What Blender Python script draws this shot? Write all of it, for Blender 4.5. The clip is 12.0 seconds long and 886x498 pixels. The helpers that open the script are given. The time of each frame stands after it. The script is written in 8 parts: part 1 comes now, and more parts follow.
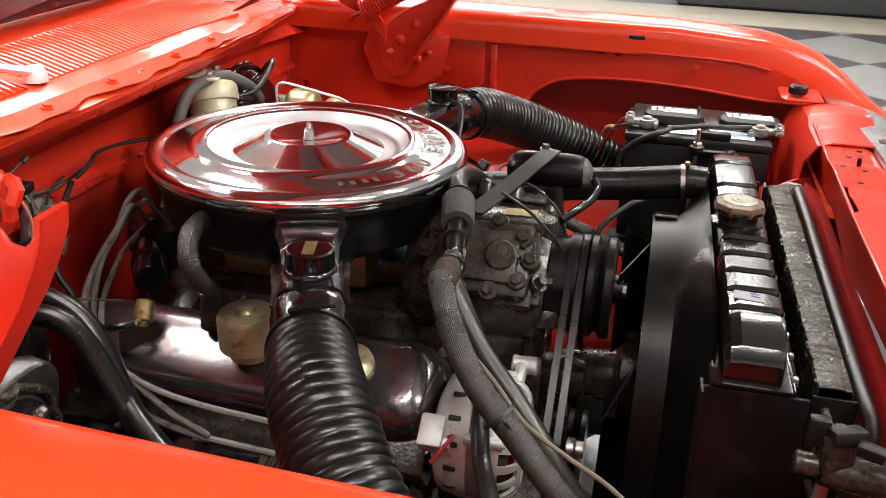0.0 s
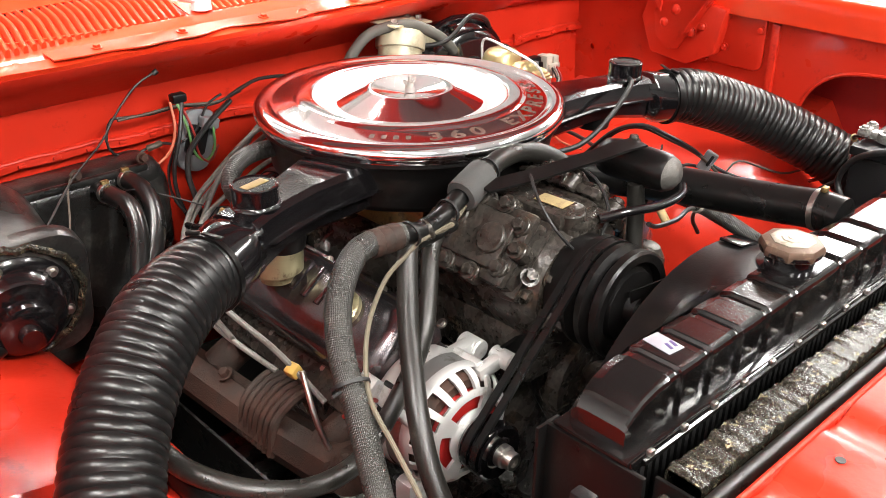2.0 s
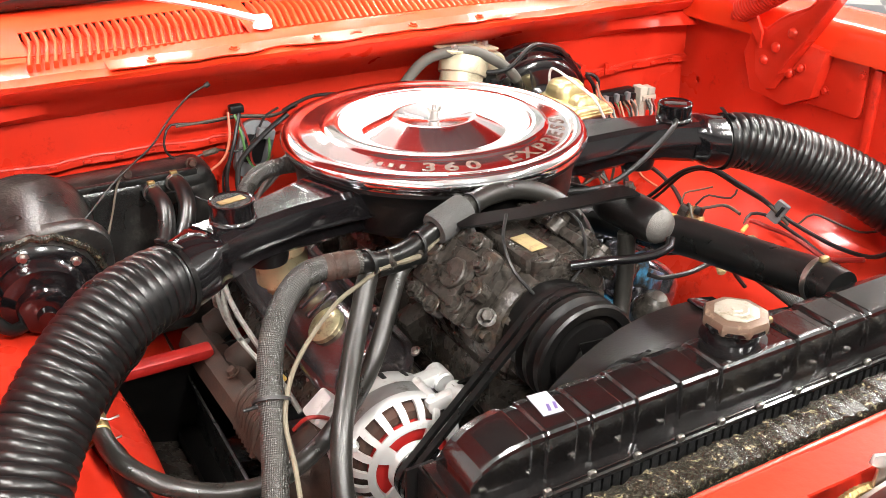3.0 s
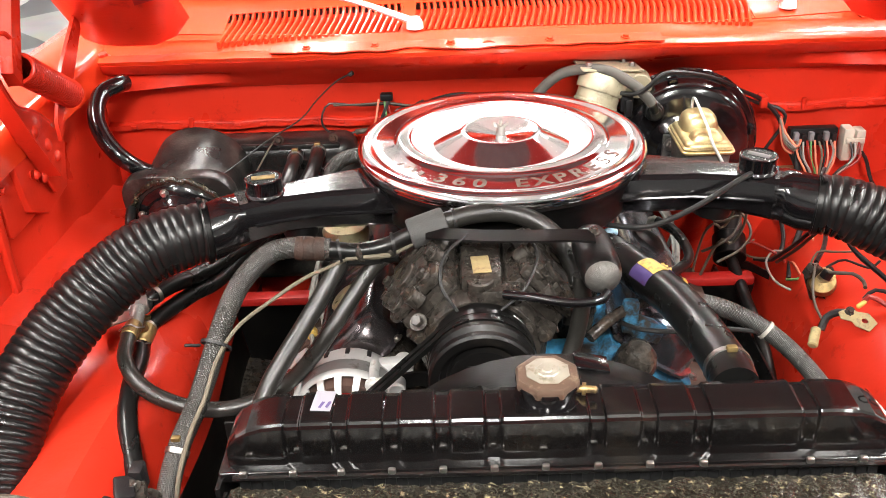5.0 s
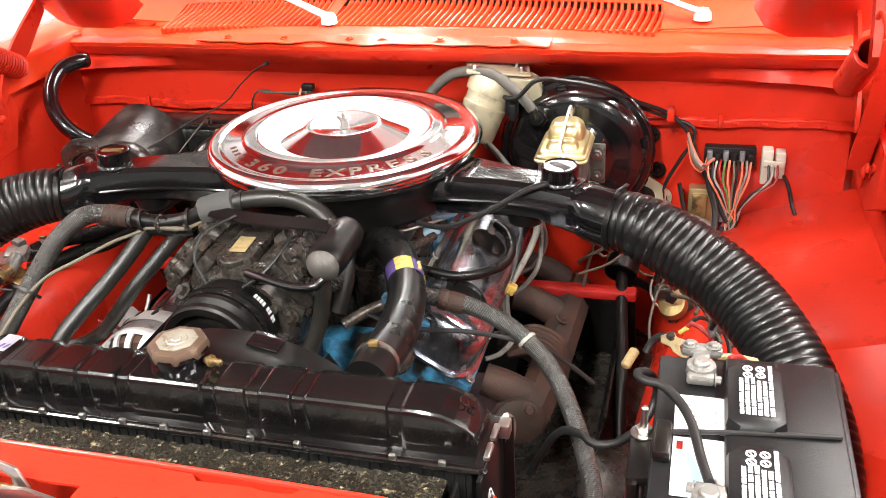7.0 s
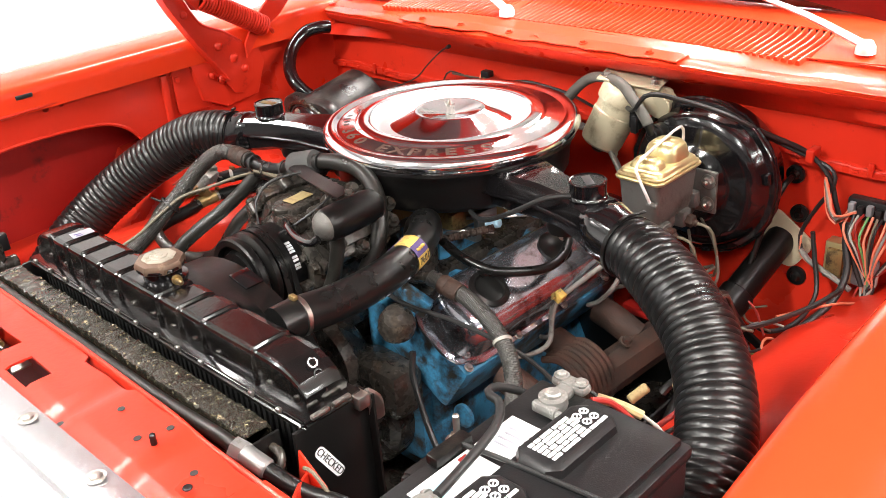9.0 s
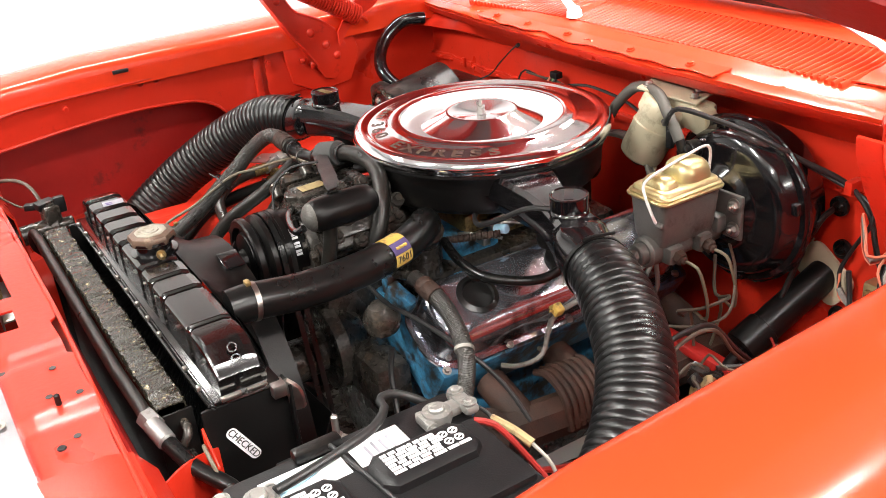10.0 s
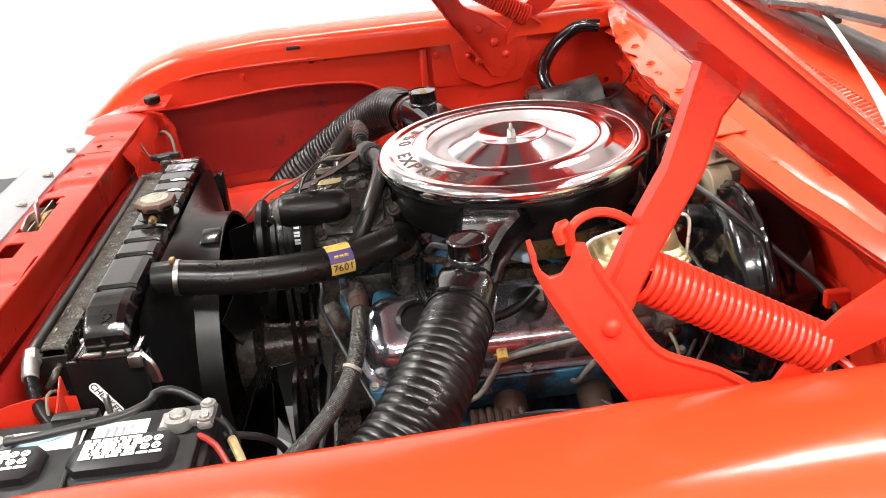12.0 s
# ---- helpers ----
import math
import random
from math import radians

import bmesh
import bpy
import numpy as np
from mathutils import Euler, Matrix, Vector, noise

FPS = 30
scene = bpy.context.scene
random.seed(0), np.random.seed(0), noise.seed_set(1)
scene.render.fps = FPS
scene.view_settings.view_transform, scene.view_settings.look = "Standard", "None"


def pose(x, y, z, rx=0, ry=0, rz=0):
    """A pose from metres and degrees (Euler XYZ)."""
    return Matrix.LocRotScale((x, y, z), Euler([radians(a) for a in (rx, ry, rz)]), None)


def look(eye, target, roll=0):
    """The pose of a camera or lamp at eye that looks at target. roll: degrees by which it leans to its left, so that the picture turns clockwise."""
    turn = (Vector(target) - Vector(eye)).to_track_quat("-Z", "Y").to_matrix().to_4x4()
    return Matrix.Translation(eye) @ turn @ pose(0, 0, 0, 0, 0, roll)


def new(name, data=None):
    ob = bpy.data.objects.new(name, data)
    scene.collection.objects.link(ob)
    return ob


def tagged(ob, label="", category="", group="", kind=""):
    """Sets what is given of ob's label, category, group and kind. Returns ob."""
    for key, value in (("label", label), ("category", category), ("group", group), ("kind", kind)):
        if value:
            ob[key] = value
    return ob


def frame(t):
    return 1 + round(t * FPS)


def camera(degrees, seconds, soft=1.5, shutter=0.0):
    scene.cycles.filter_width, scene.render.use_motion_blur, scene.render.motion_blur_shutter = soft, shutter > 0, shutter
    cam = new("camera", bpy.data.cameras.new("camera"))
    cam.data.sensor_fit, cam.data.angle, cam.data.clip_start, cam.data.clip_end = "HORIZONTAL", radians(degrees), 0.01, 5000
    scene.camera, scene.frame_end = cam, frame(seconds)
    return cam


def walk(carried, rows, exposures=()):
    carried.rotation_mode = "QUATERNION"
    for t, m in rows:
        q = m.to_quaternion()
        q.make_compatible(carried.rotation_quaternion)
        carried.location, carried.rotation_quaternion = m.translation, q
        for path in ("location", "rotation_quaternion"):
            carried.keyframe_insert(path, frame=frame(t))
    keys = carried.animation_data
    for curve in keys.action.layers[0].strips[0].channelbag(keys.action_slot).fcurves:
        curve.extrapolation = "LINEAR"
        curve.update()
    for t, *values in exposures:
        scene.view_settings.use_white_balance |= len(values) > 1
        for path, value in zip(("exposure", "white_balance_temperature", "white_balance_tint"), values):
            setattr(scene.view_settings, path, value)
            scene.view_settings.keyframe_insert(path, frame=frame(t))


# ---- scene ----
cam = camera(50.6, 12.0, 0.8)
PATH = [
    (0, (-1.204, -0.464, 1.445), (0.584, -0.072, 0.638), 2.1),
    (0.5, (-1.155, -0.607, 1.453), (0.587, -0.057, 0.638), 2.1),
    (1, (-1.077, -0.755, 1.454), (0.55, 0.059, 0.621), 1.5),
    (1.5, (-0.984, -0.87, 1.456), (0.43, 0.216, 0.55), 1.0),
    (2, (-0.868, -0.99, 1.456), (0.358, 0.307, 0.553), 0.3),
    (2.5, (-0.772, -1.074, 1.474), (0.308, 0.352, 0.58), 0.2),
    (3, (-0.638, -1.158, 1.492), (0.241, 0.401, 0.599), -0.1),
    (5, (-0.069, -1.381, 1.581), (-0.106, 0.384, 0.64), -2.3),
    (5.5, (0.088, -1.377, 1.577), (-0.058, 0.387, 0.646), -2.7),
    (6, (0.228, -1.364, 1.571), (0.002, 0.394, 0.645), -3.0),
    (6.5, (0.396, -1.369, 1.576), (0.05, 0.367, 0.647), -3.3),
    (8.5, (0.969, -1.214, 1.563), (-0.117, 0.206, 0.667), -4.3),
    (9, (1.103, -1.119, 1.564), (-0.179, 0.13, 0.673), -4.6),
    (9.5, (1.209, -0.997, 1.56), (-0.215, 0.093, 0.675), -4.9),
    (10, (1.307, -0.855, 1.561), (-0.247, 0.041, 0.676), -5.3),
    (10.5, (1.386, -0.71, 1.555), (-0.271, -0.009, 0.682), -5.4),
    (11, (1.438, -0.549, 1.554), (-0.302, -0.076, 0.688), -5.8),
    (11.5, (1.452, -0.369, 1.559), (-0.333, -0.119, 0.693), -6.0),
    (12, (1.477, -0.164, 1.555), (-0.33, -0.126, 0.7), -6.2),
]
walk(cam, [(t, look(eye, target, roll)) for t, eye, target, roll in PATH], [(0, -0.62), (0.5, -0.48), (1, -0.34), (1.5, -0.14), (2, 0.2), (3, 0.5), (5.5, 0.12), (6, 0.07), (6.5, 0.28), (8.5, 0.14), (9, 0.17), (9.5, 0.04), (12, -0.14)])

# ---- world and lights: a closed white showroom under rows of unseen, assumed fixtures ----
world = bpy.data.worlds.new("showroom_air")
world.use_nodes = True
world.node_tree.nodes["Background"].inputs[0].default_value = (0.9, 0.95, 1.0, 1)
world.node_tree.nodes["Background"].inputs[1].default_value = 0.05
scene.world = world
CEILING = 3.4
# Fixtures at y 0.9 and 3.6 are added to brighten cowl and lid.
LAMPS = [(x, y) for x in (-1.7, 2.2, 4.8, 7.2) for y in (-0.6, 1.2) if (x, y) != (-1.7, 1.2)] + [(-0.9, 1.2)] + [(-1.7, -2.9), (0.0, -2.9), (2.2, -2.9), (0.0, 0.9), (-0.9, 3.6), (1.6, 3.6)]
for lx, ly in LAMPS:
    data = bpy.data.lights.new("fixture_light", "AREA")
    data.shape, data.size, data.size_y = "RECTANGLE", 0.3, 1.5
    data.energy = {-2.9: 80, -0.6: 100, 1.2: 260, 0.9: 60, 3.6: 72}[ly] * (0.36 if (lx, ly) == (-0.9, 1.2) else 0.58 if (lx, ly) == (2.2, 1.2) else 0.6 if lx > 2.5 else 0.8 if lx < -1 else 2.4 if (lx, ly) == (0.0, -2.9) else 1.0)
    data.color = (1.0, 0.97, 0.92)
    new("fixture_light", data).matrix_world = pose(lx, ly, CEILING - 0.09)

# ---- materials ----
def material(name, col, rough=0.5, metal=0.0, coat=0.0, var=0.12, scale=14.0, bump=0.0, fine=260.0, dirt=None, amount=0.0, dscale=9.0, rvar=0.12, spec=0.5, speck=0.0):
    """A surface with two scales of variation: broad tone, fine grain; dirt is a second colour in patches."""
    m = bpy.data.materials.new(name)
    m.use_nodes = True
    nt = m.node_tree
    b = nt.nodes["Principled BSDF"]
    link = nt.links.new
    b.inputs["Metallic"].default_value = metal
    b.inputs["Specular IOR Level"].default_value = spec
    b.inputs["Coat Weight"].default_value = coat
    b.inputs["Coat Roughness"].default_value = 0.06
    tc = nt.nodes.new("ShaderNodeTexCoord")
    n1 = nt.nodes.new("ShaderNodeTexNoise")
    n1.inputs["Scale"].default_value, n1.inputs["Detail"].default_value = scale, 4
    n2 = nt.nodes.new("ShaderNodeTexNoise")
    n2.inputs["Scale"].default_value, n2.inputs["Detail"].default_value = fine, 3
    link(tc.outputs["Object"], n1.inputs["Vector"])
    link(tc.outputs["Object"], n2.inputs["Vector"])
    mix = nt.nodes.new("ShaderNodeMix")
    mix.data_type = "RGBA"
    mix.inputs["A"].default_value = (*[c * (1 - var) for c in col], 1)
    mix.inputs["B"].default_value = (*[min(1, c * (1 + var)) for c in col], 1)
    link(n1.outputs["Fac"], mix.inputs["Factor"])
    out = mix.outputs["Result"]
    ramp_out = None
    if dirt:
        n3 = nt.nodes.new("ShaderNodeTexNoise")
        n3.inputs["Scale"].default_value, n3.inputs["Detail"].default_value = dscale, 8
        n3.inputs["Roughness"].default_value = 0.7
        link(tc.outputs["Object"], n3.inputs["Vector"])
        ramp = nt.nodes.new("ShaderNodeValToRGB")
        ramp.color_ramp.elements[0].position = 0.62 - 0.35 * amount
        ramp.color_ramp.elements[1].position = 0.72 - 0.25 * amount
        link(n3.outputs["Fac"], ramp.inputs["Fac"])
        mix2 = nt.nodes.new("ShaderNodeMix")
        mix2.data_type = "RGBA"
        mix2.inputs["B"].default_value = (*dirt, 1)
        link(out, mix2.inputs["A"])
        link(ramp.outputs["Color"], mix2.inputs["Factor"])
        out = mix2.outputs["Result"]
        ramp_out = ramp.outputs["Color"]
    if speck:
        grain = nt.nodes.new("ShaderNodeMapRange")
        grain.inputs["From Min"].default_value, grain.inputs["From Max"].default_value = 0.35, 0.65
        grain.inputs["To Min"].default_value, grain.inputs["To Max"].default_value = 1 - speck, 1 + speck
        link(n2.outputs["Fac"], grain.inputs["Value"])
        mul = nt.nodes.new("ShaderNodeMix")
        mul.data_type, mul.blend_type = "RGBA", "MULTIPLY"
        mul.inputs["Factor"].default_value = 1
        link(out, mul.inputs["A"])
        link(grain.outputs["Result"], mul.inputs["B"])
        out = mul.outputs["Result"]
    link(out, b.inputs["Base Color"])
    mr = nt.nodes.new("ShaderNodeMapRange")
    mr.inputs["To Min"].default_value = max(0.02, rough - rvar)
    mr.inputs["To Max"].default_value = min(1, rough + rvar)
    link(n1.outputs["Fac"], mr.inputs["Value"])
    link(mr.outputs["Result"], b.inputs["Roughness"])
    if bump:
        bn = nt.nodes.new("ShaderNodeBump")
        bn.inputs["Strength"].default_value, bn.inputs["Distance"].default_value = min(1, bump), 0.001
        link(n2.outputs["Fac"], bn.inputs["Height"])
        link(bn.outputs["Normal"], b.inputs["Normal"])
    return m


RED = material("red_car_paint", (0.68, 0.043, 0.012), 0.2, spec=0.36, coat=0.2, var=0.05, scale=5, bump=0.04, fine=700, rvar=0.06)
RED_BAY = material("red_bay_paint", (0.54, 0.026, 0.011), 0.30, spec=0.3, coat=0.12, var=0.09, scale=7, bump=0.25, fine=120, dirt=(0.34, 0.012, 0.006), amount=0.06, dscale=22, rvar=0.1)
# Darkened copy of the red paint, with shade put into its colour.
RED_SHADED = material("red_paint_shaded", (0.33, 0.009, 0.006), 0.5, var=0.3, scale=8, bump=0.4, fine=90, dirt=(0.12, 0.010, 0.008), amount=0.1, dscale=9)
BLACK_GLOSS = material("black_enamel", (0.005, 0.0045, 0.005), 0.14, coat=0.5, var=0.3, bump=0.08, fine=420, rvar=0.1)
TANK_BLACK = material("radiator_tank_black", (0.005, 0.0045, 0.0045), 0.16, coat=0.5, var=0.3, bump=0.15, fine=260, rvar=0.1, dirt=(0.012, 0.010, 0.008), amount=0.2, dscale=14)
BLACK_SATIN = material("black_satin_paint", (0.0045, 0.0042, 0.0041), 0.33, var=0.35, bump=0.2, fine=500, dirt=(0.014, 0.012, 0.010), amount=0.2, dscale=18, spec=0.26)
BLACK_GREASE = material("greasy_black_metal", (0.038, 0.033, 0.028), 0.27, metal=0.2, var=0.5, scale=40, bump=0.9, fine=170, speck=0.4, dirt=(0.07, 0.05, 0.034), amount=0.2, dscale=26, rvar=0.2, spec=0.5)
DUCT = material("black_duct_plastic", (0.006, 0.006, 0.006), 0.30, var=0.25, bump=0.15, fine=220, speck=0.3, dirt=(0.014, 0.013, 0.012), amount=0.10, rvar=0.08, spec=0.4)
RUBBER = material("black_rubber", (0.006, 0.006, 0.0058), 0.28, var=0.2, scale=25, bump=0.03, fine=500, dirt=(0.012, 0.010, 0.009), amount=0.1, dscale=22, spec=0.35, rvar=0.04)
HOSE_GREY = material("grey_ac_hose", (0.016, 0.015, 0.013), 0.31, var=0.3, scale=30, bump=0.35, fine=620, speck=0.3, dirt=(0.04, 0.035, 0.028), amount=0.1, dscale=30, spec=0.55)
BRAID = material("braided_grey_hose", (0.032, 0.031, 0.028), 0.29, var=0.3, scale=30, rvar=0.08, dirt=(0.055, 0.05, 0.042), amount=0.15, dscale=30, spec=0.55)
CHROME = material("chrome", (0.92, 0.92, 0.94), 0.10, metal=1.0, var=0.03, scale=8, rvar=0.03, bump=0.02, fine=60)
SATIN = material("satin_bright_metal", (0.76, 0.76, 0.77), 0.34, metal=0.7, var=0.04, scale=30, rvar=0.06, bump=0.35, fine=900)
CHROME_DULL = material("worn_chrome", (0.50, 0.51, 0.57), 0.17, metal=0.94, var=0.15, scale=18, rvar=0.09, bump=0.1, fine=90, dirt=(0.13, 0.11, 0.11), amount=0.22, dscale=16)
CHROME_DARK = material("dark_dull_chrome", (0.15, 0.135, 0.14), 0.2, metal=0.9, var=0.3, scale=16, rvar=0.09, bump=0.12, fine=120, dirt=(0.08, 0.066, 0.058), amount=0.2, dscale=14)
ALU = material("cast_aluminium", (0.33, 0.33, 0.32), 0.42, metal=0.8, var=0.18, scale=40, bump=0.5, fine=700, dirt=(0.17, 0.16, 0.14), amount=0.2, dscale=40)
ALU_BRIGHT = material("pale_cast_aluminium", (0.60, 0.60, 0.585), 0.45, metal=0.55, var=0.08, scale=40, bump=0.45, fine=700, dirt=(0.40, 0.39, 0.36), amount=0.15, dscale=40)
STEEL = material("plain_steel", (0.45, 0.43, 0.4), 0.35, metal=1.0, var=0.2, scale=60, bump=0.2, fine=600)
CAST_IRON = material("grey_cast_iron", (0.13, 0.125, 0.115), 0.48, metal=0.55, var=0.25, scale=30, bump=0.8, fine=900, dirt=(0.06, 0.05, 0.04), amount=0.2, dscale=20)
RUST = material("rusty_manifold_iron", (0.056, 0.026, 0.017), 0.7, metal=0.25, var=0.45, scale=24, bump=0.9, fine=420, dirt=(0.032, 0.022, 0.017), amount=0.5, dscale=15)
BLUE = material("blue_engine_enamel", (0.050, 0.25, 0.44), 0.36, var=0.3, scale=20, bump=0.5, fine=300, dirt=(0.030, 0.024, 0.018), amount=0.56, dscale=18, rvar=0.2)
GOLD = material("gold_zinc_plate", (0.52, 0.44, 0.23), 0.36, metal=0.85, var=0.2, scale=22, bump=0.12, fine=200, dirt=(0.3, 0.2, 0.08), amount=0.12)
BRASS = material("dull_brass", (0.34, 0.24, 0.10), 0.45, metal=0.8, var=0.3, scale=40, bump=0.3, fine=500, dirt=(0.1, 0.07, 0.04), amount=0.35, dscale=40)
CREAM = material("cream_zinc_metal", (0.47, 0.43, 0.30), 0.4, metal=0.2, var=0.15, scale=20, bump=0.2, fine=300, dirt=(0.28, 0.25, 0.17), amount=0.25, dscale=22)
CAP_BROWN = material("copper_brown_cap", (0.13, 0.085, 0.06), 0.38, metal=0.4, var=0.25, scale=50, bump=0.3, fine=500, dirt=(0.26, 0.19, 0.13), amount=0.2, dscale=60)
CAP_TOP = material("worn_cap_top", (0.36, 0.34, 0.28), 0.4, metal=0.4, var=0.2, scale=60, bump=0.3, fine=400, dirt=(0.2, 0.18, 0.12), amount=0.3, dscale=70)
TAR = material("tarred_foil_seal", (0.020, 0.018, 0.013), 0.22, metal=0.15, var=0.7, scale=60, bump=1.0, fine=330, speck=0.6, dirt=(0.30, 0.25, 0.15), amount=0.15, dscale=95, rvar=0.16)
CORE = material("radiator_core_black", (0.008, 0.008, 0.008), 0.6, var=0.4, bump=0.6, fine=300)
GREY_PLASTIC = material("grey_plastic", (0.17, 0.18, 0.19), 0.5, var=0.15, bump=0.1)
WHITE_PLASTIC = material("aged_white_plastic", (0.46, 0.44, 0.37), 0.45, var=0.1, dirt=(0.4, 0.36, 0.27), amount=0.2)
LABEL_WHITE = material("white_paper_label", (0.78, 0.79, 0.80), 0.45, var=0.05, scale=40)
STICKER_GREY = material("faded_grey_sticker", (0.27, 0.265, 0.30), 0.5, var=0.1, scale=60)
OLIVE = material("olive_zinc_cap", (0.40, 0.37, 0.22), 0.32, metal=0.55, var=0.2, scale=40, bump=0.2, fine=400, dirt=(0.16, 0.12, 0.07), amount=0.25, dscale=45)
LABEL_BLUE = material("pale_blue_label", (0.36, 0.58, 0.72), 0.45, var=0.1)
LABEL_YELLOW = material("yellow_hose_band", (0.54, 0.36, 0.08), 0.5, var=0.15, scale=60, dirt=(0.25, 0.17, 0.06), amount=0.25, dscale=80)
LABEL_PURPLE = material("purple_hose_band", (0.07, 0.045, 0.16), 0.5, var=0.2, scale=60)
INK = material("black_ink", (0.02, 0.02, 0.02), 0.6, var=0.1)
LETTER_BROWN = material("brown_stamped_lettering", (0.12, 0.07, 0.055), 0.42, metal=0.3, var=0.2, scale=60)
BATTERY = material("battery_case_plastic", (0.008, 0.008, 0.0085), 0.42, var=0.3, scale=30, bump=0.25, fine=600, spec=0.3)
LEAD = material("battery_lead", (0.26, 0.255, 0.24), 0.42, metal=0.6, var=0.25, scale=60, bump=0.7, fine=300, dirt=(0.5, 0.49, 0.45), amount=0.25, dscale=70)
WIRE_BLACK = material("black_wire", (0.012, 0.012, 0.012), 0.45, var=0.2)
WIRE_GREY = material("grey_plug_wire", (0.20, 0.20, 0.18), 0.5, var=0.2, scale=50, dirt=(0.09, 0.08, 0.07), amount=0.3, dscale=50)
WIRE_TAN = material("tan_cloth_wire", (0.13, 0.11, 0.075), 0.65, var=0.2, scale=60)
WIRE_BROWN = material("brown_sheathed_wire", (0.07, 0.055, 0.04), 0.55, var=0.25, scale=50)
WIRE_RED = material("red_wire", (0.26, 0.016, 0.012), 0.45, var=0.15)
ROTOR_RED = material("dark_red_rotor", (0.36, 0.012, 0.010), 0.5, var=0.3, scale=40)
WIRE_GREEN = material("green_wire", (0.10, 0.25, 0.08), 0.45, var=0.15)
WIRE_ORANGE = material("orange_wire", (0.62, 0.19, 0.11), 0.45, var=0.15)
WIRE_WHITE = material("white_wire", (0.30, 0.285, 0.25), 0.45, var=0.15)
FOAM = material("grey_foam_sleeve", (0.062, 0.062, 0.060), 0.75, var=0.25, scale=60, bump=0.8, fine=500)
STONE_BEIGE = material("beige_stone_strip", (0.36, 0.33, 0.27), 0.5, var=0.15, scale=6, bump=0.2)
WALL_GREY = material("grey_wall_paint", (0.22, 0.22, 0.225), 0.6, var=0.05, scale=2, bump=0.1, fine=120)
WALL_WEST = material("off_white_wall_paint", (0.60, 0.60, 0.605), 0.6, var=0.02, scale=2, bump=0.1, fine=120)
WALL_WHITE = material("white_wall_paint", (0.80, 0.80, 0.81), 0.6, var=0.02, scale=2, bump=0.1, fine=120)
CEIL_WHITE = material("white_ceiling_paint", (0.68, 0.68, 0.67), 0.7, var=0.03, scale=2)
DARK_TRIM = material("dark_grey_trim", (0.035, 0.036, 0.038), 0.45, var=0.2)
TYRE = material("tyre_rubber", (0.018, 0.018, 0.018), 0.7, var=0.2, bump=0.4)
SILVER = material("bright_silver_header", (0.50, 0.50, 0.52), 0.25, metal=0.85, var=0.10, scale=10, rvar=0.1, bump=0.1, fine=300)
WIPER_WHITE = material("silver_wiper_arm", (0.74, 0.72, 0.70), 0.3, metal=0.3, var=0.06)
HEATER_CASE = material("dusty_heater_case", (0.011, 0.011, 0.0105), 0.3, var=0.35, scale=14, bump=0.6, fine=240, speck=0.25, dirt=(0.045, 0.043, 0.038), amount=0.32, dscale=14)
HOSE_DUSTY = material("dusty_grey_hose", (0.075, 0.070, 0.060), 0.65, var=0.2, scale=30, bump=0.3, fine=500)
LABEL_TAN = material("tan_paper_label", (0.34, 0.26, 0.12), 0.6, var=0.25, scale=80, dirt=(0.2, 0.13, 0.07), amount=0.3, dscale=90)
LINER = material("assumed_hood_liner", (0.17, 0.115, 0.115), 0.7, var=0.3, scale=30, bump=0.6, fine=200)
REFLECTOR = material("white_fixture_enamel", (0.85, 0.85, 0.85), 0.4, var=0.03)


def braided(m, strands=22, pitch=0.0078):
    """Adds a woven relief and a pale fleck to a hose's material, laid along the hose."""
    nt = m.node_tree
    b, link = nt.nodes["Principled BSDF"], nt.links.new
    tc, xyz = nt.nodes.new("ShaderNodeTexCoord"), nt.nodes.new("ShaderNodeSeparateXYZ")
    link(tc.outputs["UV"], xyz.inputs["Vector"])

    def op(kind, a, c):
        n = nt.nodes.new("ShaderNodeMath")
        n.operation = kind
        for i, q in enumerate((a, c)):
            if q is None:
                continue
            if isinstance(q, (int, float)):
                n.inputs[i].default_value = q
            else:
                link(q, n.inputs[i])
        return n.outputs[0]

    u = op("MULTIPLY", xyz.outputs["X"], 2 * math.pi * strands)
    v = op("MULTIPLY", xyz.outputs["Y"], 2 * math.pi / pitch * 1.6)
    weave = op("MULTIPLY", op("SINE", op("ADD", u, v), None), op("SINE", op("SUBTRACT", u, v), None))
    bn = nt.nodes.new("ShaderNodeBump")
    bn.inputs["Strength"].default_value, bn.inputs["Distance"].default_value = 0.5, 0.0008
    link(weave, bn.inputs["Height"])
    link(bn.outputs["Normal"], b.inputs["Normal"])
    old = b.inputs["Base Color"].links[0].from_socket
    mix = nt.nodes.new("ShaderNodeMix")
    mix.data_type, mix.blend_type = "RGBA", "MULTIPLY"
    mix.inputs["Factor"].default_value = 1
    rng = nt.nodes.new("ShaderNodeMapRange")
    rng.inputs["From Min"].default_value, rng.inputs["To Min"].default_value, rng.inputs["To Max"].default_value = -1, 0.75, 1.3
    link(weave, rng.inputs["Value"])
    link(old, mix.inputs["A"])
    link(rng.outputs["Result"], mix.inputs["B"])
    link(mix.outputs["Result"], b.inputs["Base Color"])


braided(BRAID)


def glass_material():
    m = bpy.data.materials.new("tinted_windscreen_glass")
    m.use_nodes = True
    b = m.node_tree.nodes["Principled BSDF"]
    b.inputs["Base Color"].default_value = (0.80, 0.90, 0.87, 1)
    b.inputs["Transmission Weight"].default_value = 1
    b.inputs["Roughness"].default_value = 0.02
    b.inputs["IOR"].default_value = 1.45
    return m


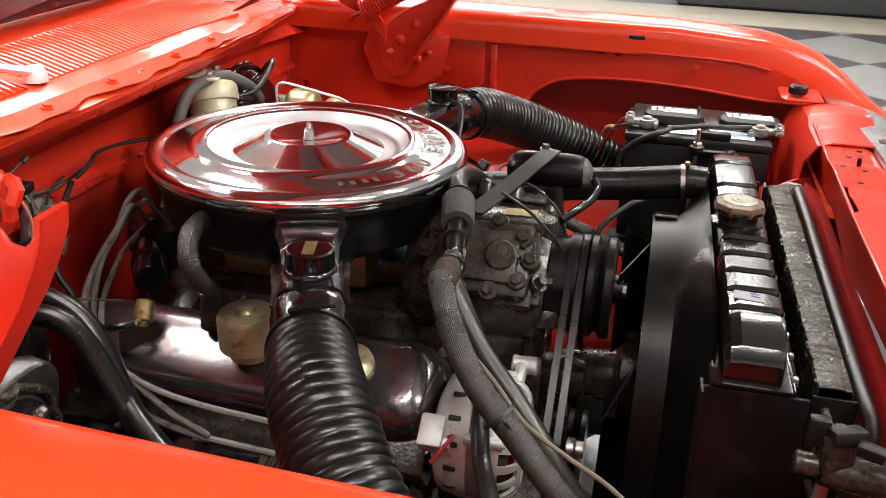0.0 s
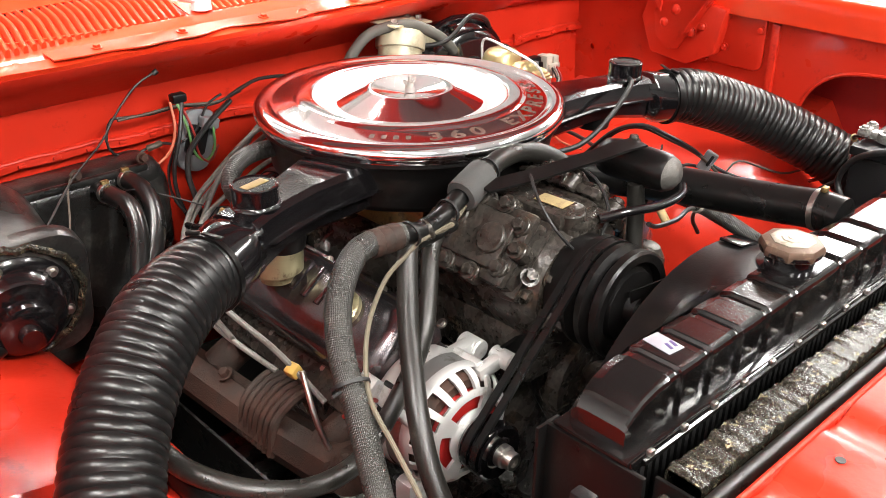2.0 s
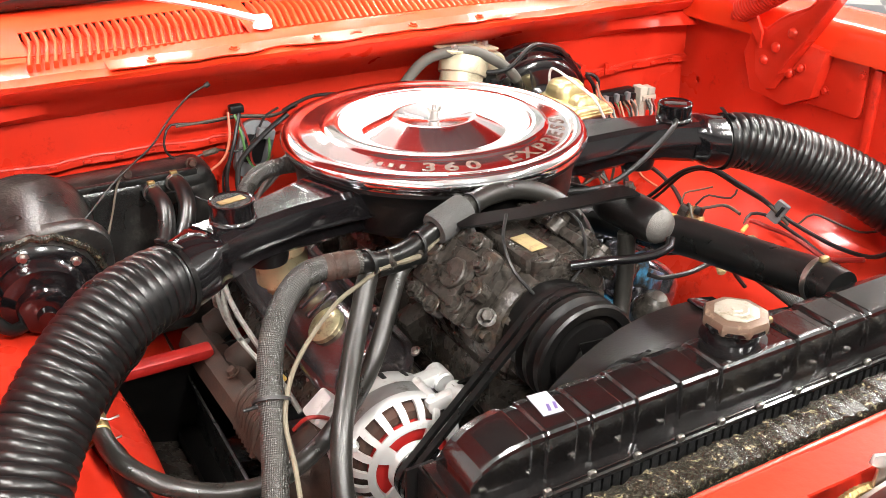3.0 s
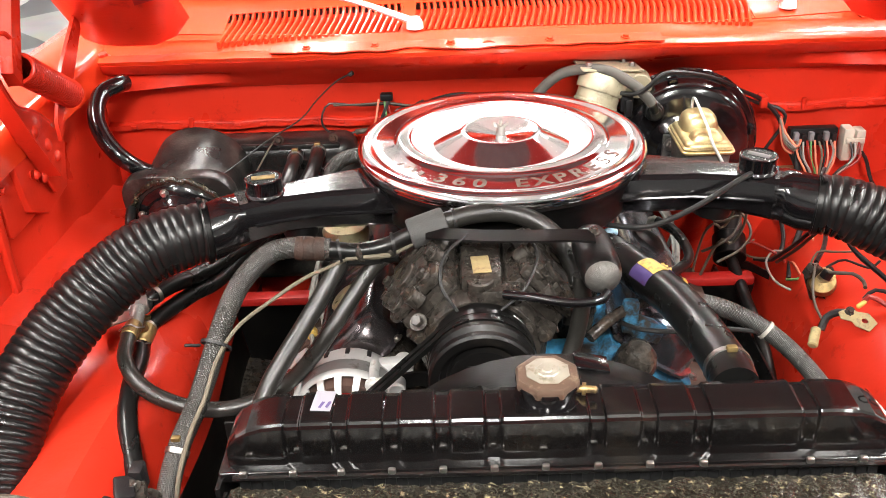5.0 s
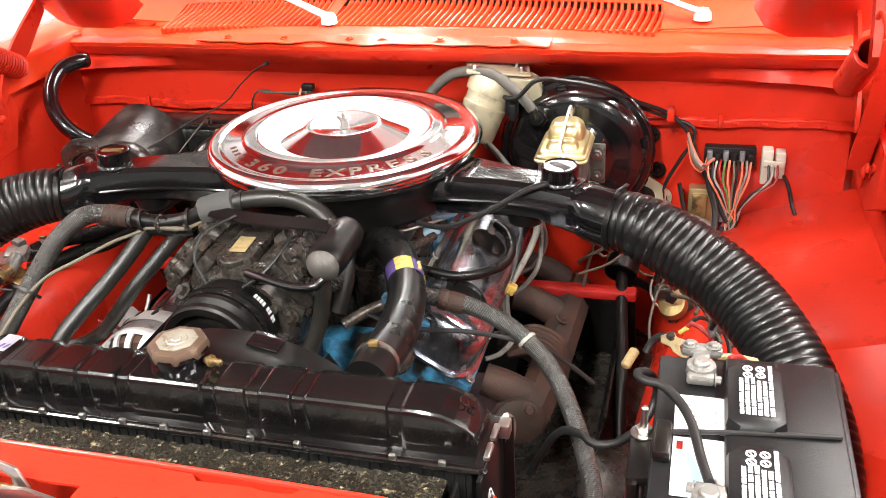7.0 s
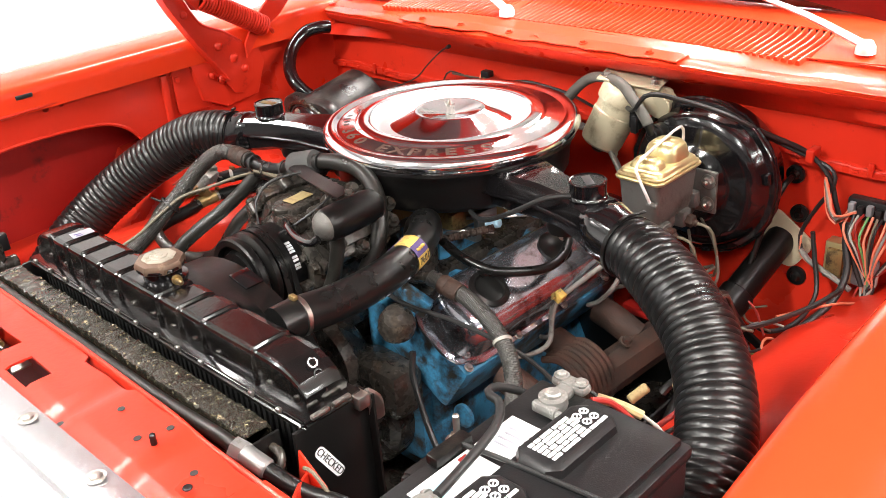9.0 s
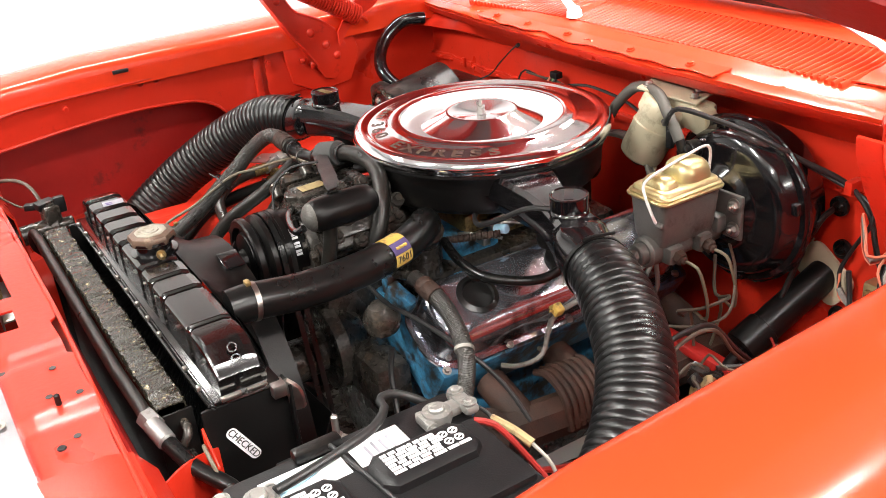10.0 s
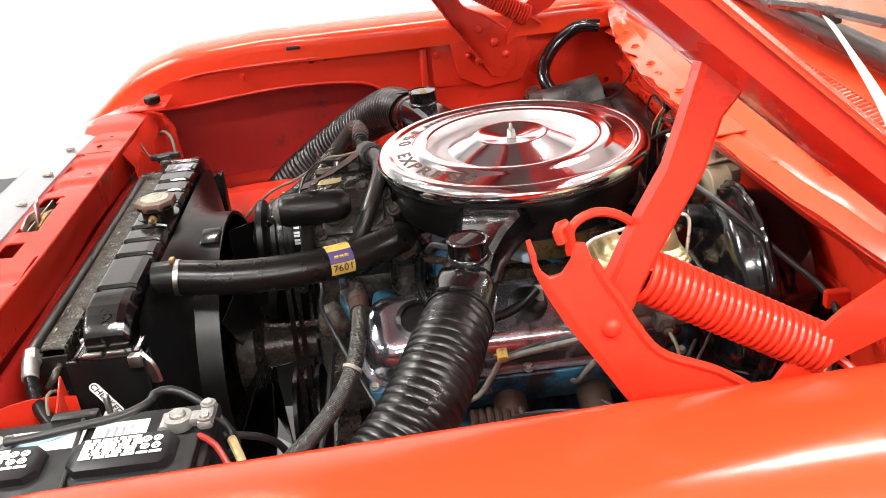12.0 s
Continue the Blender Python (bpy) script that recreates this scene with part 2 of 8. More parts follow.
def tube_material():
    m = bpy.data.materials.new("glowing_fixture_diffuser")
    m.use_nodes = True
    b = m.node_tree.nodes["Principled BSDF"]
    b.inputs["Base Color"].default_value = (0.9, 0.9, 0.9, 1)
    b.inputs["Emission Color"].default_value = (1, 0.97, 0.93, 1)
    b.inputs["Emission Strength"].default_value = 14
    return m


def floor_material():
    """Diagonal light and dark grey floor tiles, worn and slightly glossy."""
    m = bpy.data.materials.new("checkered_floor_tile")
    m.use_nodes = True
    nt = m.node_tree
    b = nt.nodes["Principled BSDF"]
    tc, mp, ch = nt.nodes.new("ShaderNodeTexCoord"), nt.nodes.new("ShaderNodeMapping"), nt.nodes.new("ShaderNodeTexChecker")
    mp.inputs["Location"].default_value = (0.053, 0.347, 0)
    mp.inputs["Rotation"].default_value = (0, 0, radians(45))
    ch.inputs["Scale"].default_value = 1 / 0.84
    ch.inputs["Color1"].default_value = (0.36, 0.36, 0.345, 1)
    ch.inputs["Color2"].default_value = (0.075, 0.075, 0.08, 1)
    ns = nt.nodes.new("ShaderNodeTexNoise")
    ns.inputs["Scale"].default_value, ns.inputs["Detail"].default_value = 5, 6
    mx = nt.nodes.new("ShaderNodeMix")
    mx.data_type, mx.blend_type = "RGBA", "MULTIPLY"
    mx.inputs["Factor"].default_value = 0.5
    nt.links.new(tc.outputs["Object"], mp.inputs["Vector"])
    nt.links.new(mp.outputs["Vector"], ch.inputs["Vector"])
    nt.links.new(tc.outputs["Object"], ns.inputs["Vector"])
    nt.links.new(ch.outputs["Color"], mx.inputs["A"])
    nt.links.new(ns.outputs["Color"], mx.inputs["B"])
    nt.links.new(mx.outputs["Result"], b.inputs["Base Color"])
    b.inputs["Roughness"].default_value = 0.3
    return m


GLASS, TUBE, FLOOR_TILE = glass_material(), tube_material(), floor_material()

# ---- mesh helpers ----
def V(*a):
    return Vector(a)


def finish(name, bm, mat, sharp=38):
    me = bpy.data.meshes.new(name)
    bmesh.ops.recalc_face_normals(bm, faces=bm.faces)
    bm.to_mesh(me)
    bm.free()
    for m in mat if isinstance(mat, (list, tuple)) else (mat,):
        me.materials.append(m)
    me.shade_smooth()
    me.set_sharp_from_angle(angle=radians(sharp))
    return me


def thing(name, base, label, category, group="", kind=""):
    """A thing: an Empty at its base, which its parts are laid under."""
    ob = new(name)
    ob.location = base
    ob.empty_display_size = 0.02
    return tagged(ob, label, category, group, kind)


def part(name, bm, mat, parent, label="", sharp=38):
    ob = new(name, finish(name, bm, mat, sharp))
    place = Vector(parent.location)
    up = parent.parent
    while up:
        place += Vector(up.location)
        up = up.parent
    ob.parent = parent
    if parent.type == "EMPTY":
        ob.matrix_parent_inverse = Matrix.Translation(-place)
    if label:
        ob["label"] = label
    return ob


def merge(*bms):
    out = bms[0]
    for b in bms[1:]:
        me = bpy.data.meshes.new("tmp")
        b.to_mesh(me)
        b.free()
        out.from_mesh(me)
        bpy.data.meshes.remove(me)
    return out


def moved(bm, m):
    bmesh.ops.transform(bm, matrix=m, verts=bm.verts)
    return bm


def box(c, size, bevel=0.003, turn=None, seg=2):
    bm = bmesh.new()
    bmesh.ops.create_cube(bm, size=1, matrix=Matrix.Diagonal((*size, 1)))
    if bevel:
        bmesh.ops.bevel(bm, geom=bm.edges[:], offset=min(bevel, min(size) * 0.45), segments=seg, affect="EDGES", profile=0.5)
    m = Matrix.Translation(c)
    if turn:
        m = m @ pose(0, 0, 0, *turn)
    return moved(bm, m)


def axis_matrix(a, b):
    """A pose at a with z towards b."""
    d = (Vector(b) - Vector(a)).normalized()
    return Matrix.Translation(a) @ d.to_track_quat("Z", "Y").to_matrix().to_4x4()


def lathe(profile, m=None, n=32):
    """Turns a profile of (radius, height) round z; m lays it into place."""
    bm = bmesh.new()
    rings = []
    for r, z in profile:
        if r < 1e-5:
            rings.append([bm.verts.new((0, 0, z))])
        else:
            rings.append([bm.verts.new((r * math.cos(2 * math.pi * i / n), r * math.sin(2 * math.pi * i / n), z)) for i in range(n)])
    for a, b in zip(rings, rings[1:]):
        for i in range(n):
            j = (i + 1) % n
            if len(a) == 1 and len(b) == 1:
                continue
            if len(a) == 1:
                bm.faces.new((a[0], b[i], b[j]))
            elif len(b) == 1:
                bm.faces.new((a[i], a[j], b[0]))
            else:
                bm.faces.new((a[i], a[j], b[j], b[i]))
    return moved(bm, m) if m else bm


def rod(a, b, r, n=20, bevel=0.002, r2=None):
    L = (Vector(b) - Vector(a)).length
    r2 = r if r2 is None else r2
    e = min(bevel, r * 0.5, L * 0.3)
    return lathe([(0, 0), (r - e, 0), (r, e), (r2, L - e), (max(r2 - e, 1e-4), L), (0, L)], axis_matrix(a, b), n)


def spline(pts, step):
    """A smooth line through the points, in even steps."""
    p = [Vector(q) for q in pts]
    p = [p[0] * 2 - p[1]] + p + [p[-1] * 2 - p[-2]]
    fine = []
    for i in range(1, len(p) - 2):
        for k in range(24):
            t = k / 24
            a, b, c, d = p[i - 1], p[i], p[i + 1], p[i + 2]
            fine.append(0.5 * (2 * b + (c - a) * t + (2 * a - 5 * b + 4 * c - d) * t * t + (3 * b - a - 3 * c + d) * t ** 3))
    fine.append(p[-2])
    s = [0.0]
    for a, b in zip(fine, fine[1:]):
        s.append(s[-1] + (b - a).length)
    n = max(2, int(s[-1] / step) + 1)
    out, j = [], 0
    for i in range(n + 1):
        w = s[-1] * i / n
        while j < len(s) - 2 and s[j + 1] < w:
            j += 1
        f = (w - s[j]) / max(1e-9, s[j + 1] - s[j])
        out.append(fine[j].lerp(fine[j + 1], min(1, f)))
    return out, s[-1]


def tube(pts, r, n=12, step=0.012, shape=None, flat=1.0):
    """A hose along a smooth line; shape(s) multiplies its radius at s metres."""
    line, L = spline(pts, step)
    bm = bmesh.new()
    t0 = (line[1] - line[0]).normalized()
    ref = Vector((0, 0, 1)) if abs(t0.z) < 0.9 else Vector((1, 0, 0))
    u = t0.cross(ref).normalized()
    rings = []
    for i, c in enumerate(line):
        t = (line[min(i + 1, len(line) - 1)] - line[max(i - 1, 0)]).normalized()
        u = (u - t * u.dot(t)).normalized()
        w = t.cross(u)
        k = r * (shape(L * i / (len(line) - 1)) if shape else 1)
        rings.append([bm.verts.new(c + u * (k * math.cos(2 * math.pi * j / n)) + w * (k * flat * math.sin(2 * math.pi * j / n))) for j in range(n)])
    uv = bm.loops.layers.uv.new("along")
    for i, (a, b) in enumerate(zip(rings, rings[1:])):
        s0, s1 = L * i / (len(line) - 1), L * (i + 1) / (len(line) - 1)
        for j in range(n):
            f = bm.faces.new((a[j], a[(j + 1) % n], b[(j + 1) % n], b[j]))
            for loop, q in zip(f.loops, ((j / n, s0), ((j + 1) / n, s0), ((j + 1) / n, s1), (j / n, s1))):
                loop[uv].uv = q
    bm.faces.new(rings[0][::-1])
    bm.faces.new(rings[-1])
    return bm


def sheet(fn, nu, nv, thick=0.0):
    """A surface fn(u, v), u and v from 0 to 1, given a thickness along its normal."""
    bm = bmesh.new()
    g = [[bm.verts.new(fn(i / nu, j / nv)) for j in range(nv + 1)] for i in range(nu + 1)]
    for i in range(nu):
        for j in range(nv):
            bm.faces.new((g[i][j], g[i + 1][j], g[i + 1][j + 1], g[i][j + 1]))
    if thick:
        bmesh.ops.recalc_face_normals(bm, faces=bm.faces)
        bmesh.ops.solidify(bm, geom=bm.faces[:], thickness=thick)
    return bm


def plate(outline, thick, m=None, bevel=0.0, holes=()):
    """A flat plate of an outline in x, y, of a thickness in z."""
    bm = bmesh.new()
    edges = []
    for loop in (outline, *holes):
        vs = [bm.verts.new((x, y, 0)) for x, y in loop]
        edges += [bm.edges.new((vs[i], vs[(i + 1) % len(vs)])) for i in range(len(vs))]
    bmesh.ops.triangle_fill(bm, use_beauty=True, use_dissolve=True, edges=edges)
    ret = bmesh.ops.extrude_face_region(bm, geom=bm.faces[:])
    bmesh.ops.translate(bm, vec=(0, 0, thick), verts=[v for v in ret["geom"] if isinstance(v, bmesh.types.BMVert)])
    if bevel:
        bmesh.ops.recalc_face_normals(bm, faces=bm.faces)
        es = [e for e in bm.edges if len(e.link_faces) == 2 and e.calc_face_angle(0) > 0.6]
        bmesh.ops.bevel(bm, geom=es, offset=bevel, segments=2, affect="EDGES", profile=0.5)
    return moved(bm, m) if m else bm


def rounded(w, h, r, n=5):
    """The outline of a rectangle with round corners."""
    out = []
    for cx, cy, a in ((w / 2 - r, h / 2 - r, 0), (-w / 2 + r, h / 2 - r, 90), (-w / 2 + r, -h / 2 + r, 180), (w / 2 - r, -h / 2 + r, 270)):
        for k in range(n + 1):
            t = radians(a + 90 * k / n)
            out.append((cx + r * math.cos(t), cy + r * math.sin(t)))
    return out


def loft(sections, cap=True):
    """Skins equal-length loops of points."""
    bm = bmesh.new()
    rings = [[bm.verts.new(p) for p in s] for s in sections]
    n = len(rings[0])
    for a, b in zip(rings, rings[1:]):
        for j in range(n):
            bm.faces.new((a[j], a[(j + 1) % n], b[(j + 1) % n], b[j]))
    if cap:
        bm.faces.new(rings[0][::-1])
        bm.faces.new(rings[-1])
    return bm


def bolt(c, axis, r=0.007, h=0.007):
    """A hexagon bolt head with its washer."""
    m = axis_matrix(c, Vector(c) + Vector(axis))
    return merge(lathe([(0, 0), (r * 1.5, 0), (r * 1.5, 0.0015), (0, 0.0015)], m, 14), lathe([(0, 0.001), (r, 0.001), (r, h * 0.85), (r * 0.85, h), (0, h)], m, 6))


def lettering(name, body, size, m, mat, parent, depth=0.0008, spacing=1.0, label="", bold=0.0):
    cu = bpy.data.curves.new(name, "FONT")
    cu.body, cu.size, cu.extrude, cu.space_character, cu.offset = body, size, depth, spacing, bold
    cu.align_x, cu.align_y = "CENTER", "CENTER"
    tmp = bpy.data.objects.new(name, cu)
    me = bpy.data.meshes.new_from_object(tmp)
    bpy.data.objects.remove(tmp)
    bpy.data.curves.remove(cu)
    bm = bmesh.new()
    bm.from_mesh(me)
    bpy.data.meshes.remove(me)
    return part(name, moved(bm, m), mat, parent, label)


def lerp(a, b, t):
    return a + (b - a) * t


def steps(x, table):
    """Reads a table of (x, y) at x, with straight lines between."""
    for (x0, y0), (x1, y1) in zip(table, table[1:]):
        if x <= x1:
            return lerp(y0, y1, max(0, (x - x0) / (x1 - x0)))
    return table[-1][1]



# ---- the showroom ----
X0, X1, Y0, Y1 = -3.3, 9.6, -6.4, 6.2
tagged(new("floor", finish("floor", box(((X0 + X1) / 2, (Y0 + Y1) / 2, -0.05), (X1 - X0 + 0.4, Y1 - Y0 + 0.4, 0.1), 0), FLOOR_TILE)), "light and dark grey checkered tile floor", "floor", kind="structure")
# Ceiling and south wall are unseen, toned to shape the bay's reflections.
tagged(new("ceiling", finish("ceiling", box(((X0 + X1) / 2, (Y0 + Y1) / 2, CEILING + 0.06), (X1 - X0 + 0.4, Y1 - Y0 + 0.4, 0.12), 0), CEIL_WHITE)), "unseen showroom ceiling, white to brighten the bay's reflections", "ceiling", kind="structure")
for nm, c, s in (("wall_west", (X0 - 0.1, (Y0 + Y1) / 2, CEILING / 2), (0.2, Y1 - Y0 + 0.4, CEILING)), ("wall_east", (X1 + 0.1, (Y0 + Y1) / 2, CEILING / 2), (0.2, Y1 - Y0 + 0.4, CEILING)),
                 ("wall_south", ((X0 + X1) / 2, Y0 - 0.1, CEILING / 2), (X1 - X0, 0.2, CEILING)), ("wall_north", ((X0 + X1) / 2, Y1 + 0.1, CEILING / 2), (X1 - X0, 0.2, CEILING))):
    tagged(new(nm, finish(nm, box(c, s, 0), {"wall_west": WALL_WEST, "wall_north": WALL_WHITE, "wall_east": WALL_WHITE, "wall_south": WALL_GREY}[nm])), {"wall_west": "plain bright white showroom wall", "wall_north": "plain bright white showroom wall", "wall_east": "plain bright white showroom wall", "wall_south": "unseen showroom wall, grey to keep front reflections dark"}[nm], "wall", kind="structure")
tagged(new("baseboard", finish("baseboard", box((X1 - 0.012, (Y0 + Y1) / 2, 0.06), (0.024, Y1 - Y0, 0.12), 0.004), DARK_TRIM)), "dark grey baseboard along the showroom wall", "baseboard", kind="structure")

tagged(new("trim", finish("trim", box((7.98, (Y0 + Y1) / 2, 0.004), (0.85, Y1 - Y0, 0.008), 0.002), STONE_BEIGE)), "beige stone strip across the checkered floor", "floor strip", kind="structure")
# Dark box added in place of an unclear dark shape by the wall.
plinth = thing("dark_floor_box", (9.0, -3.0, 0), "low dark box standing in for something dark on the floor", "plinth")
part("dark_box_body", box((9.0, -3.2, 0.24), (1.1, 5.2, 0.44), 0.02), DARK_TRIM, plinth)
part("dark_box_base", box((9.0, -3.2, 0.02), (1.0, 5.1, 0.04), 0.004), WIRE_BLACK, plinth)


def ceiling_light(x, y):
    t = thing("ceiling_light", (x, y, CEILING), "assumed long white fluorescent ceiling light, out of view", "ceiling light", "showroom ceiling lights")
    part("housing", merge(box((x, y, CEILING - 0.015), (0.34, 1.56, 0.03), 0.006), box((x - 0.165, y, CEILING - 0.045), (0.01, 1.56, 0.06), 0.002), box((x + 0.165, y, CEILING - 0.045), (0.01, 1.56, 0.06), 0.002)), REFLECTOR, t)
    part("diffuser", box((x, y, CEILING - 0.052), (0.3, 1.5, 0.03), 0.01), TUBE, t, "glowing white diffuser")


for lx, ly in LAMPS:
    ceiling_light(lx, ly)

# ---- the truck's body round the engine bay ----
CX = 0.04
truck = thing("pickup_truck", (CX, 0.2, 0), "bright red pickup truck with its hood raised", "truck")


def half(y):
    return 0.818 - 0.035 * (y + 0.2)


def fender_top(y):
    return steps(y, [(-1.0, 0.90), (-0.92, 0.955), (-0.86, 1.005), (-0.80, 1.045), (-0.70, 1.078), (-0.5, 1.094), (0.0, 1.10), (0.9, 1.11)])


WHEELHOUSE = [(0.99, 0.87), (0.9, 0.855), (0.8, 0.835), (0.7, 0.805), (0.62, 0.778), (0.56, 0.752), (0.51, 0.715), (0.48, 0.66), (0.46, 0.55), (0.45, 0.42)]

WHEELHOUSE_STEEP = [(0.99, 0.86), (0.86, 0.842), (0.74, 0.820), (0.645, 0.797), (0.590, 0.780), (0.558, 0.755), (0.543, 0.720), (0.538, 0.67), (0.535, 0.605), (0.53, 0.42)]


def fender(s):
    """A front fender: rolled inner lip, crowned top and outer skin, with the apron inside it."""
    prof = [(-0.021, -0.064), (-0.0195, -0.030), (-0.0185, -0.018), (-0.0155, -0.0105), (-0.010, -0.006), (0.000, -0.003), (0.018, 0.0), (0.036, 0.002), (0.06, 0.003), (0.09, 0.001), (0.13, -0.012), (0.16, -0.04), (0.175, -0.09), (0.18, -0.2), (0.176, -0.32), (0.165, -0.5)]
    ys = [-1.0 + 1.9 * i / 60 for i in range(61)]

    def fn(u, v):
        y = ys[round(u * 60)]
        dx, dz = prof[round(v * (len(prof) - 1))]
        pinch = max(0, -0.80 - y)
        return (CX + s * (half(y) + dx - 0.6 * pinch * pinch), y, fender_top(y) + dz)

    f = part("fender", sheet(fn, 60, len(prof) - 1, -0.0018 * s if s > 0 else 0.0018), RED, truck)
    arch = [(-0.70, 0.952), (-0.55, 0.966), (-0.42, 0.972), (-0.30, 0.966), (-0.24, 0.95), (-0.20, 0.915), (-0.18, 0.86), (-0.17, 0.74)]
    out = [(0.42, 0.66), (0.42, 1.046), (-0.2, 1.043), (-0.6, 1.036), (-0.72, 1.018), (-0.80, 0.985), (-0.80, 0.95)] + arch + [(-0.17, 0.66)]
    rings = [[(y + 0.007 * math.cos(k * math.pi / 5), z + 0.007 * math.sin(k * math.pi / 5)) for k in range(10)] for y, z in ((-0.348, 1.030), (-0.383, 1.028), (0.33, 0.90))]
    m = Matrix(((0, 0, s, CX + s * 0.811), (1, 0, 0, 0), (0, 1, 0, 0), (0, 0, 0, 1)))
    a = part("inner_apron", plate(out, 0.003, m, 0, rings), RED_BAY, truck)
    line = [(CX + s * 0.812, y, z + 0.001) for y, z in [(-0.80, 0.951)] + arch]
    part("apron_seam", tube([(CX + s * 0.806, y, z) for y, z in ((-0.70, 1.019), (-0.6, 1.032), (-0.2, 1.039), (0.1, 1.041), (0.34, 1.042))], 0.0035, 8, 0.03), RED_BAY, a)
    part("arch_flange", tube(line, 0.004, 8), RED_BAY, a)
    part("apron_pad", plate(rounded(0.15, 0.11, 0.015), 0.008, Matrix(((0, 0, -s, CX + s * 0.811), (1, 0, 0, -0.02), (0, 1, 0, 0.985), (0, 0, 0, 1))), 0.003), RED_BAY, a)
    part("apron_rib", box((CX + s * 0.806, -0.115, 0.93), (0.012, 0.018, 0.2), 0.005), RED_BAY, a)
    part("fender_slot", box((CX + s * (half(-0.42) - 0.0195), -0.42, 1.066), (0.006, 0.034, 0.008), 0.001), WIRE_BLACK, f, "dark slot in the fender lip")
    for y, z in ((-0.085, 1.012), (-0.01, 0.965), (0.03, 0.935), (0.10, 0.945), (-0.55, 1.012)):
        part("apron_bolt", bolt((CX + s * 0.803, y, z), (-s, 0, 0), 0.006, 0.006), RED_BAY, a)

    def wheelhouse(u, v):
        y = lerp(-0.86, 0.36, u)
        x, z = (WHEELHOUSE if s > 0 else WHEELHOUSE_STEEP)[round(v * 9)]
        lift = 0.02 * math.cos((y + 0.25) * 2.6) - 0.012 * (1 if y > 0.2 else 0)
        if y < -0.2:
            lift -= 0.13 * min(1, (-0.2 - y) / 0.08) * min(1, max(0, x - 0.62) / 0.15)
        return (CX + s * (x + 0.01 * math.sin(9 * y)), y, z + lift)

    cut = 9 if s > 0 else 8
    part("wheelhouse", sheet(lambda u, v: wheelhouse(u, v * cut / 9), 26, cut, 0.002 * s if s > 0 else -0.002), RED_BAY, truck)
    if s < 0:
        # Below the cut the wheelhouse goes on as an added black sheet.
        part("lower_black_sheet", sheet(lambda u, v: wheelhouse(u, lerp(cut, 9, v) / 9), 26, 9 - cut, -0.002), BLACK_SATIN, truck, "black sheet added below the red edge of the wheelhouse")
        # Toe step in the red that carries painted shade.
        part("toe_step", box((-0.42, 0.115, 0.690), (0.16, 0.030, 0.018), 0.005), RED_SHADED, truck)
    # Sheet added behind the arch; the recess's shade is in its colour.
    part("arch_backing", sheet(lambda u, v: (CX + s * (0.90 + 0.02 * math.sin(3 * u)), lerp(-0.84, 0.05, u), lerp(0.62, 1.02, v)), 10, 4, 0.002), RED_SHADED, truck, "sheet added inside the fender, red darkened as shade")
    part("tyre", lathe([(0.22, -0.11), (0.33, -0.11), (0.36, -0.085), (0.365, 0), (0.36, 0.085), (0.33, 0.11), (0.22, 0.11)], Matrix.Translation((CX + s * 0.84, -0.2, 0.365)) @ pose(0, 0, 0, 0, 90, 0), 40), TYRE, truck)
    part("wheel_rim", lathe([(0, -0.05), (0.1, -0.05), (0.18, -0.02), (0.225, -0.1), (0.225, 0.1), (0.18, 0.06), (0, 0.06)], Matrix.Translation((CX + s * 0.84, -0.2, 0.365)) @ pose(0, 0, 0, 0, 90, 0), 32), STEEL, truck)
    part("frame_rail", box((CX + s * 0.40, 0.1, 0.42), (0.07, 2.3, 0.14), 0.01), BLACK_SATIN, truck)


fender(-1)
fender(1)


# cowl, firewall and windscreen
def lip(x):
    q = ((x - CX) / 0.79) ** 2
    return 0.242 + 0.105 * q, 1.112 - 0.030 * q


def wave(x, k):
    return 0.0016 * math.sin(23 * x + k) + 0.0012 * math.sin(57 * x + 2 * k)


def firewall_fn(u, v):
    x = lerp(CX - 0.79, CX + 0.79, u)
    ly, lz = lip(x)
    q = ((x - CX) / 0.79) ** 2
    deep = 0.352 + 0.012 * q
    row = [(ly - 0.004, lz - 0.006), (ly + 0.004, lz - 0.02), (ly + 0.03, lz - 0.034), (deep - 0.03, lz - 0.055), (deep, 1.025), (deep, 0.956), (deep - 0.010, 0.951), (deep - 0.010, 0.945), (deep + 0.004, 0.94), (deep, 0.84), (deep - 0.01, 0.72), (deep - 0.01, 0.45)][round(v * 11)]
    return (x, row[0] + 0.6 * wave(x, v * 7), row[1] + (wave(x, 4) if 4 < v * 11 < 9 else 0))


firewall = part("firewall", sheet(firewall_fn, 90, 11, 0.003), RED_BAY, truck)


def cowl_fn(u, v):
    x = lerp(CX - 0.80, CX + 0.80, u)
    ly, lz = lip(x)
    a = (ly - 0.004, lz - 0.006)
    row = [a, (ly - 0.007, lz), (ly + 0.012, lz + 0.006), (ly + 0.022, lz + 0.003), (ly + 0.030, lz + 0.007), (ly + 0.050, lz + 0.012), (ly + 0.062, lz + 0.016)][round(v * 6)]
    return (x, row[0] + 0.5 * wave(x, v * 3), row[1] + 0.35 * wave(x, 1 + v))


cowl = part("cowl_lip", sheet(cowl_fn, 90, 6, -0.002), RED, truck)
for k in range(13):
    x = CX - 0.72 + 1.44 * k / 12
    ly, lz = lip(x)
    part("cowl_screw", bolt((x, ly + 0.017, lz + 0.004), (0, 0, 1), 0.0045, 0.004), RED, cowl)
for s in (-1, 1):
    x = CX + s * 0.775
    part("corner_bolt", bolt((x, 0.36, 1.088), (0, -0.2, 1), 0.009, 0.008), RED_BAY, cowl)
